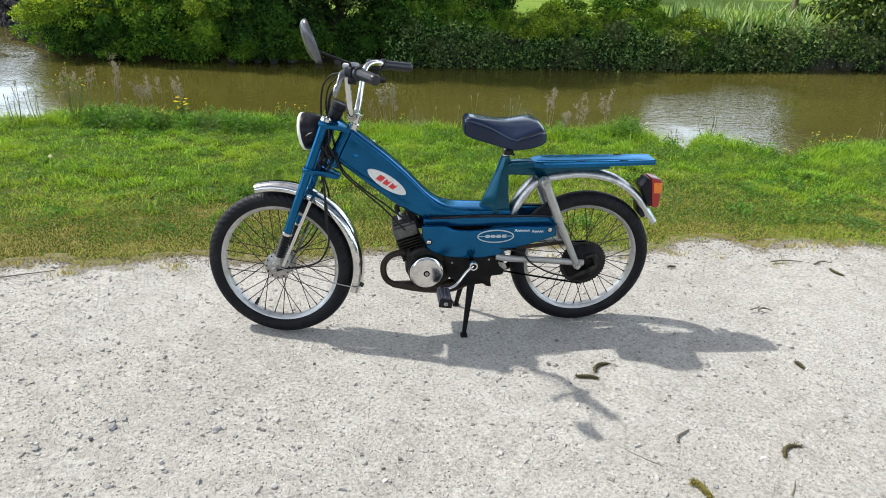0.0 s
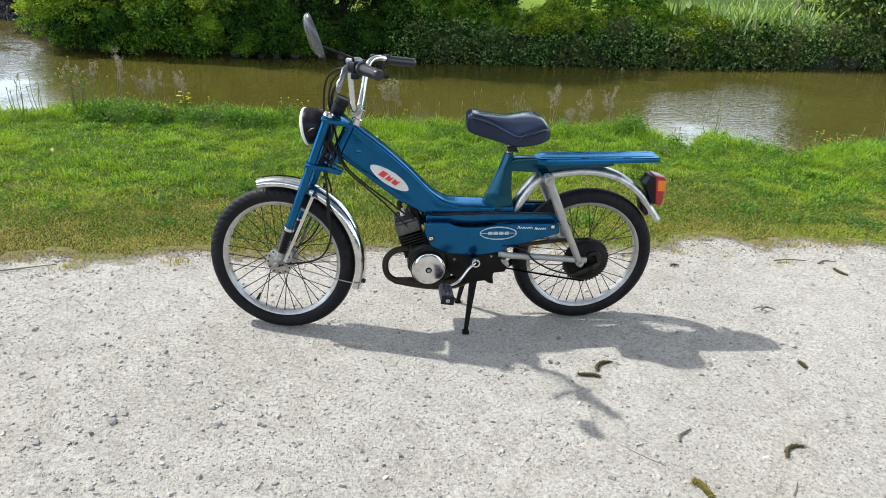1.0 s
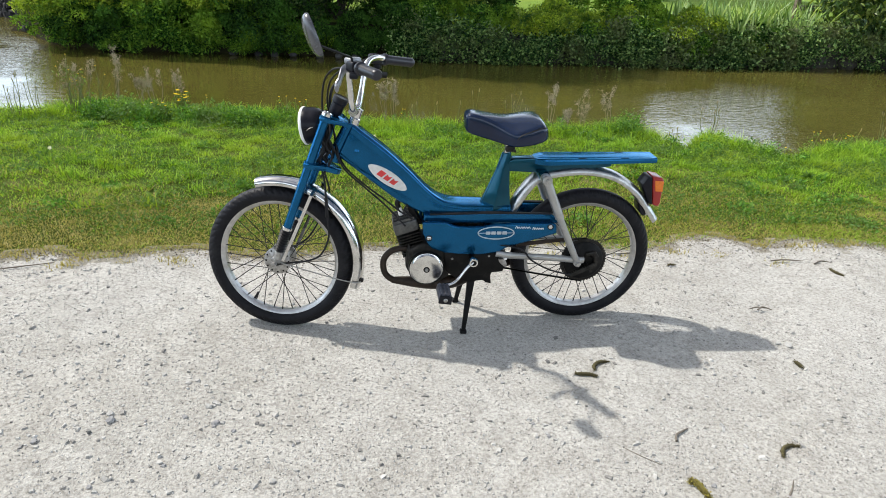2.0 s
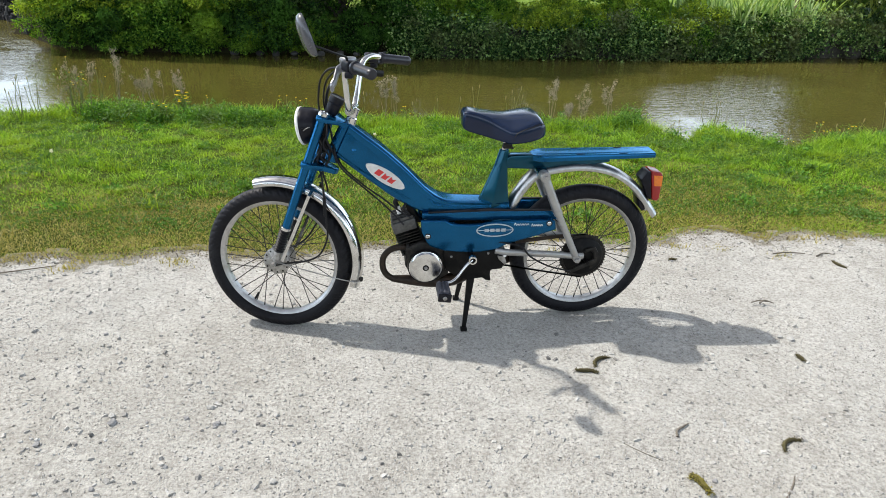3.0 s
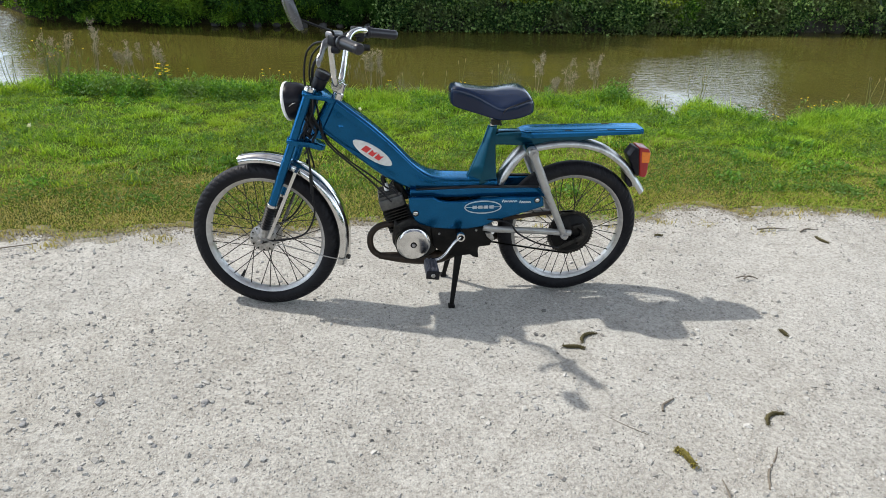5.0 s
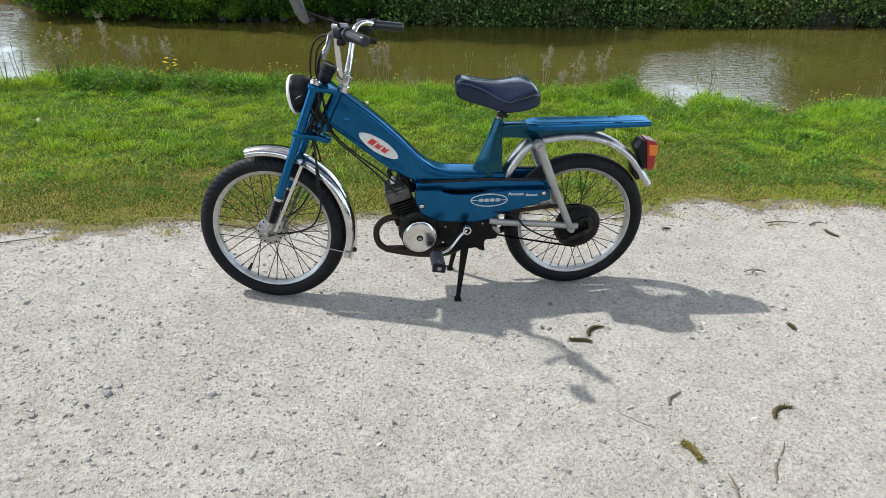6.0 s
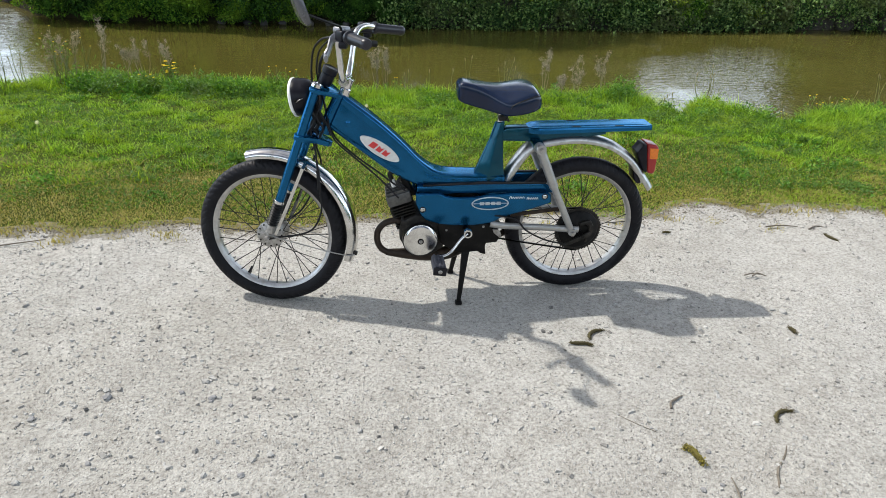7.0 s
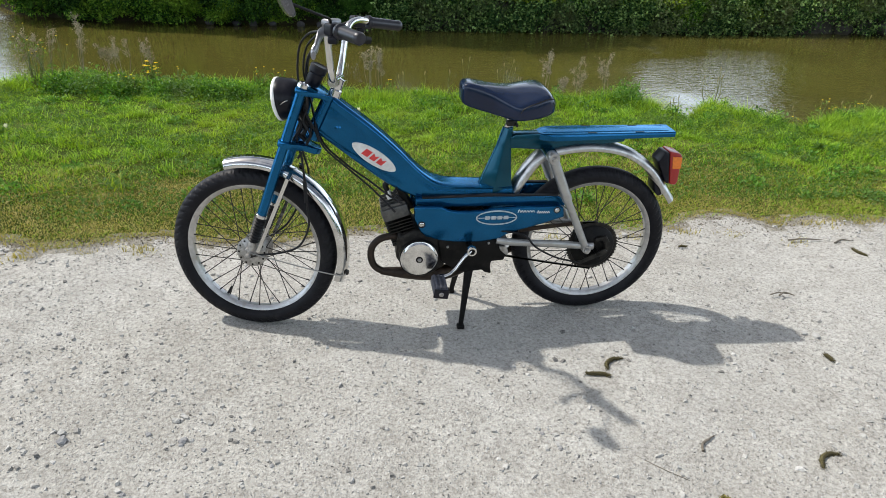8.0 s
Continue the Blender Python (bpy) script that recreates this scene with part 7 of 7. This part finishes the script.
def stones_mesh(places, sizes, flat):
    """Angular half-buried chips, joined: eight uneven corners each, tipped a little."""
    n = len(places)
    v = CHIP[None] * (1 + rng.uniform(-0.45, 0.35, (n, 8, 3)))
    scale = np.stack([0.6 + 0.7 * rng.random(n), 0.45 + 0.5 * rng.random(n), flat * (0.5 + 0.7 * rng.random(n))], -1)
    v = v * scale[:, None] * sizes[:, None, None]
    tip = rng.normal(0, 0.22, (n, 1, 2))
    v[..., 2] += v[..., 0] * tip[..., 0] + v[..., 1] * tip[..., 1]
    a = rng.uniform(0, 6.28, n)
    c, s = np.cos(a)[:, None], np.sin(a)[:, None]
    v = np.stack([v[..., 0] * c - v[..., 1] * s, v[..., 0] * s + v[..., 1] * c, v[..., 2]], -1) + places[:, None]
    f = CHIP_FACES[None] + (np.arange(n) * 8)[:, None, None]
    return v.reshape(-1, 3), f.reshape(-1, 3)


def build_stone_bank():
    """Coarse dark stones piled along the bend of the river."""
    n = 3200
    x = rng.uniform(-15.5, -6.1, n)
    t = rng.random(n)
    y = far_edge(x) - 0.25 + 1.0 * t
    v, f = stones_mesh(np.stack([x, y, -0.64 + 1.1 * t], -1), rng.uniform(0.035, 0.075, n), 0.75)
    tagged(mesh_from("stone_revetment", v, f, DARK_STONE), "pile of dark grey stones along the river bend", "stone bank", kind="stuff")


build_stone_bank()


def build_gravel():
    n = 26000
    x, y = rng.uniform(-3.2, 3.6, n), rng.uniform(-1.7, 0.95, n)
    # more of it in drifts, little where wheels have packed the path
    drift = 0.5 + 0.5 * wave(x, y, 2.6, 5)
    keep = rng.random(n) < np.clip(0.35 + 0.8 * drift, 0, 1) * (1 - 0.62 * np.clip((y + 0.75) / 0.7, 0, 1) * (y < 0.4))
    keep &= y < turf_edge(x) - 0.02
    x, y = x[keep], y[keep]
    size = 0.003 + 0.007 * rng.random(len(x)) ** 3.9
    p = np.stack([x, y, land(x, y) + size * 0.15], -1)
    v, f = stones_mesh(p, size, 0.55)
    tagged(mesh_from("gravel", v, f, PEBBLE), "loose pale limestone grit and pebbles", "gravel", kind="stuff")


build_gravel()


def build_grit():
    """Fine angular chips over the whole near path: chips with uneven corners."""
    n = 120000
    x, y = rng.uniform(-2.6, 3.0, n), rng.uniform(-1.5, 0.8, n)
    keep = (rng.random(n) < np.clip(0.55 + 0.45 * wave(x, y, 3.7, 8) + 0.25 * wave(x, y, 15.0, 9), 0.15, 1) * (1 - 0.3 * np.clip((y + 0.75) / 0.7, 0, 1))) & (y < turf_edge(x) - 0.03)
    x, y = x[keep], y[keep]
    m = len(x)
    size = 0.0016 + 0.0032 * rng.random(m) ** 1.7
    v, f = grit_mesh(np.stack([x, y, land(x, y) + size * 0.3], -1), size, 0.8)
    tagged(mesh_from("grit", v, f, PEBBLE), "fine grey limestone grit on the path", "gravel", kind="stuff")


build_grit()


def build_crumbs():
    """Brown crumbs of soil and leaf litter where turf and gravel meet."""
    n = 15000
    x = rng.uniform(-3.0, 3.6, n)
    y = turf_edge(x) - np.abs(rng.normal(0.0, 0.045 + 0.06 * (0.5 + 0.5 * np.sin(x * 5.3 + np.sin(x * 2.1))), n)) + 0.05
    size = 0.0015 + 0.0045 * rng.random(n) ** 3
    v, f = grit_mesh(np.stack([x, y, land(x, y) + size * 0.3], -1), size, 0.7)
    tagged(mesh_from("soil_crumbs", v, f, CRUMB), "brown soil crumbs and litter at the turf edge", "soil", kind="stuff")


CRUMB = pebbly("brown_soil_crumbs", [(0.0, (0.085, 0.068, 0.046)), (0.5, (0.19, 0.162, 0.12)), (1.0, (0.33, 0.3, 0.25))])
build_crumbs()

STONE_GREY = surface("grey_field_stone", (0.21, 0.21, 0.212), (0.34, 0.338, 0.335), 60.0, 0.85, 0.1, 0.0, 0.5, 180.0, 0.0, (0.38, 0.37, 0.35), 40.0, 0.2)
STONE_PALE = surface("pale_limestone", (0.34, 0.335, 0.315), (0.44, 0.435, 0.415), 60.0, 0.9, 0.1, 0.0, 0.5, 180.0, 0.0, (0.28, 0.265, 0.24), 40.0, 0.2)
CATKIN = leafy("brown_catkin_scales", (0.05, 0.042, 0.016), (0.085, 0.072, 0.03), (0.14, 0.12, 0.05), 0.8, 0.15)
CATKIN_YELLOW = leafy("yellow_catkin_scales", (0.08, 0.065, 0.015), (0.17, 0.145, 0.025), (0.3, 0.26, 0.04), 0.8, 0.15)
TWIG = surface("dry_twig_bark", (0.1, 0.085, 0.065), (0.2, 0.175, 0.14), 80.0, 0.85, 0.1, 0.0, 0.4, 200.0)


def loose_stone(x, y, size, material, label, seed, flat=0.55):
    bm = bmesh.new()
    bmesh.ops.create_icosphere(bm, subdivisions=2, radius=1.0)
    for v in bm.verts:
        v.co.x = max(-0.75, min(0.8, v.co.x))
        v.co.z = min(0.7, v.co.z)
        v.co *= 1 + 0.5 * noise.noise(v.co * 1.3 + Vector((seed * 3.1, seed, 0)))
    bmesh.ops.transform(bm, matrix=pose(0, 0, size * flat * 0.3, 0, 0, seed * 57) @ Matrix.Diagonal((size * 0.85, size * 0.6, size * flat, 1)), verts=bm.verts)
    ob = finish("stone", bm, material, smooth=False)
    ob.location = (x, y, float(land(x, y)))
    tagged(ob, label, "stone", "loose stones on the path")


PALE, GREY = "pale angular limestone lying on the gravel", "smooth grey stone bedded in the gravel"
for k, (x, y, r, m) in enumerate((
    (-1.064, -0.575, 0.02, GREY), (-1.075, -0.545, 0.016, PALE), (-0.786, -0.51, 0.017, PALE), (-0.75, -0.592, 0.018, GREY), (-0.73, -0.59, 0.011, PALE), (-0.849, -0.56, 0.012, GREY),
    (-0.69, -0.53, 0.01, PALE), (1.344, -0.27, 0.02, PALE), (1.31, -0.25, 0.015, PALE), (0.698, -0.958, 0.011, GREY), (0.62, -1.09, 0.013, GREY), (0.68, -1.08, 0.01, GREY),
    (-1.25, -0.66, 0.014, GREY), (-0.3, -0.78, 0.012, PALE), (-0.55, -0.86, 0.015, PALE), (-0.62, -0.93, 0.013, GREY), (-0.72, -0.92, 0.012, PALE), (-0.2, -0.6, 0.009, PALE),
    (0.05, -0.92, 0.01, PALE), (0.2, -1.02, 0.012, PALE), (-0.62, -1.2, 0.02, PALE), (-1.2, -0.9, 0.013, PALE), (-1.3, -0.95, 0.016, PALE), (-0.1, -0.74, 0.009, PALE),
    (-0.92, 0.05, 0.01, GREY), (-1.25, -0.05, 0.012, GREY), (1.149, 0.405, 0.013, GREY), (1.1, 0.47, 0.01, GREY), (1.32, 0.5, 0.012, PALE), (0.95, 0.56, 0.02, PALE),
    (1.7, 0.5, 0.014, PALE),
)):
    loose_stone(x, y, r, STONE_GREY if m is GREY else STONE_PALE, m, k + 1)
# smaller ones between them, thicker towards the side away from the turf
for k in range(70):
    x, y = random.uniform(-1.7, 1.5), random.uniform(-1.35, 0.35)
    m = GREY if random.random() < 0.5 else PALE
    loose_stone(x, y, random.uniform(0.006, 0.0115), STONE_GREY if m is GREY else STONE_PALE, m, k + 60, 0.5)


def catkin(points, r, material, label, name="catkin"):
    """A fallen catkin: a soft core set with many small scales."""
    line = smooth_line(points, 8)
    thing = part(name, tube(points, 1, 8, 8, (0, 0, 1), [r * 0.4, r * 0.8, r * 0.85, r * 0.75, r * 0.3]), material, None, "")
    tagged(thing, label, "catkin", "fallen catkins on the path")
    p = []
    for q in line:
        for _ in range(14):
            d = Vector((random.uniform(-1, 1), random.uniform(-1, 1), random.uniform(-0.6, 1))).normalized() * r * 0.8
            p.append(tuple(q + d))
    v, f = leaves(np.array(p), r * 0.5, r * 0.4)
    tagged(mesh_from("scale_cover", v, f, material, thing), kind="stuff")


catkin([(0.446, -0.416, 0.009), (0.47, -0.421, 0.01), (0.5, -0.425, 0.01), (0.52, -0.436, 0.009)], 0.0078, CATKIN, "brown fallen catkin on the gravel")
catkin([(0.523, -0.398, 0.009), (0.53, -0.373, 0.01), (0.555, -0.353, 0.01), (0.59, -0.35, 0.009)], 0.0078, CATKIN, "brown curved catkin on the gravel")
catkin([(0.963, -0.868, 0.009), (0.98, -0.838, 0.01), (1.01, -0.823, 0.01), (1.04, -0.828, 0.009)], 0.008, CATKIN, "brown curved catkin on the gravel")
catkin([(0.63, -0.94, 0.009), (0.645, -0.955, 0.012), (0.652, -0.985, 0.012), (0.66, -1.01, 0.009)], 0.011, CATKIN_YELLOW, "yellowish crushed catkin on the gravel")
catkin([(1.92, 0.338, 0.008), (1.925, 0.3, 0.009), (1.945, 0.27, 0.008)], 0.009, CATKIN, "dark brown catkin on the gravel")
catkin([(1.295, -0.385, 0.007), (1.3, -0.405, 0.008), (1.302, -0.425, 0.007)], 0.008, CATKIN, "short brown catkin on the gravel")
catkin([(1.14, 0.41, 0.007), (1.155, 0.412, 0.008), (1.175, 0.408, 0.007)], 0.007, CATKIN, "short dark catkin on the gravel")
catkin([(2.4, 0.6, 0.007), (2.43, 0.61, 0.008), (2.46, 0.6, 0.007)], 0.008, CATKIN, "short dark catkin on the gravel")


def twig(points, r, label="thin dry twig lying on the gravel"):
    ob = part("twig", tube(points, 1, 7, 6, (0, 0, 1), [r, r * 0.9, r * 0.5]), TWIG, None)
    tagged(ob, label, "twig", "twigs on the path")


twig([(0.665, -0.775, 0.006), (0.675, -0.75, 0.008), (0.7, -0.735, 0.008), (0.725, -0.72, 0.006)], 0.004)
twig([(0.47, -0.77, 0.003), (0.53, -0.83, 0.004), (0.58, -0.87, 0.003)], 0.0015)
twig([(0.83, -1.11, 0.005), (0.86, -1.05, 0.006), (0.91, -1.0, 0.006), (0.94, -0.96, 0.005)], 0.004)
twig([(0.7, -1.15, 0.004), (0.71, -1.1, 0.005), (0.715, -1.06, 0.004)], 0.003)
twig([(1.36, -0.01, 0.006), (1.39, 0.005, 0.009), (1.42, -0.015, 0.006)], 0.004)
twig([(1.33, 0.0, 0.005), (1.37, 0.01, 0.006), (1.4, 0.0, 0.005)], 0.003)
twig([(-2.15, 0.37, 0.008), (-1.9, 0.445, 0.01), (-1.64, 0.525, 0.006)], 0.004, "long grey stick lying at the path's edge")
twig([(1.68, 0.44, 0.006), (1.75, 0.445, 0.008), (1.84, 0.432, 0.006)], 0.004)
twig([(1.88, 0.4, 0.006), (1.93, 0.425, 0.008), (1.98, 0.41, 0.006)], 0.004)
tagged(part("straw", tube([(-1.87, 1.02, 0.035), (-1.77, 1.045, 0.04), (-1.67, 1.076, 0.04), (-1.45, 1.186, 0.035)], 1, 7, 6, (0, 0, 1), [0.0014, 0.0018, 0.0016, 0.001]), DRY_GRASS, None), "long straw-coloured stem lying on the grass", "straw")

# small tufts of grass that grow out of the gravel's edge
def build_edge_tufts():
    pts, lens = [], []
    spots = [(-1.59, 0.485), (-1.35, 0.53), (-1.9, 0.5), (1.72, 0.44), (1.45, 0.53), (1.25, 0.55)]
    for _ in range(34):
        x = rng.uniform(-2.6, 3.2)
        spots.append((x, float(turf_edge(x)) - abs(rng.normal(0.0, 0.08))))
    for x, y in spots:
        n = int(rng.integers(14, 50))
        pts.append(np.stack([x + rng.normal(0, 0.03, n), y + rng.normal(0, 0.018, n), np.zeros(n)], -1))
        lens.append(rng.uniform(0.015, 0.035) * (0.6 + 0.6 * rng.random(n)))
    p = np.concatenate(pts)
    p[:, 2] = land(p[:, 0], p[:, 1]) - 0.002
    v, f = blades(p, np.concatenate(lens), 0.004, 1.2, 0.6, 2)
    tagged(mesh_from("edge_tufts", v, f, DRY_GRASS), "small yellowish grass tufts growing out of the gravel", "grass", kind="stuff")


build_edge_tufts()
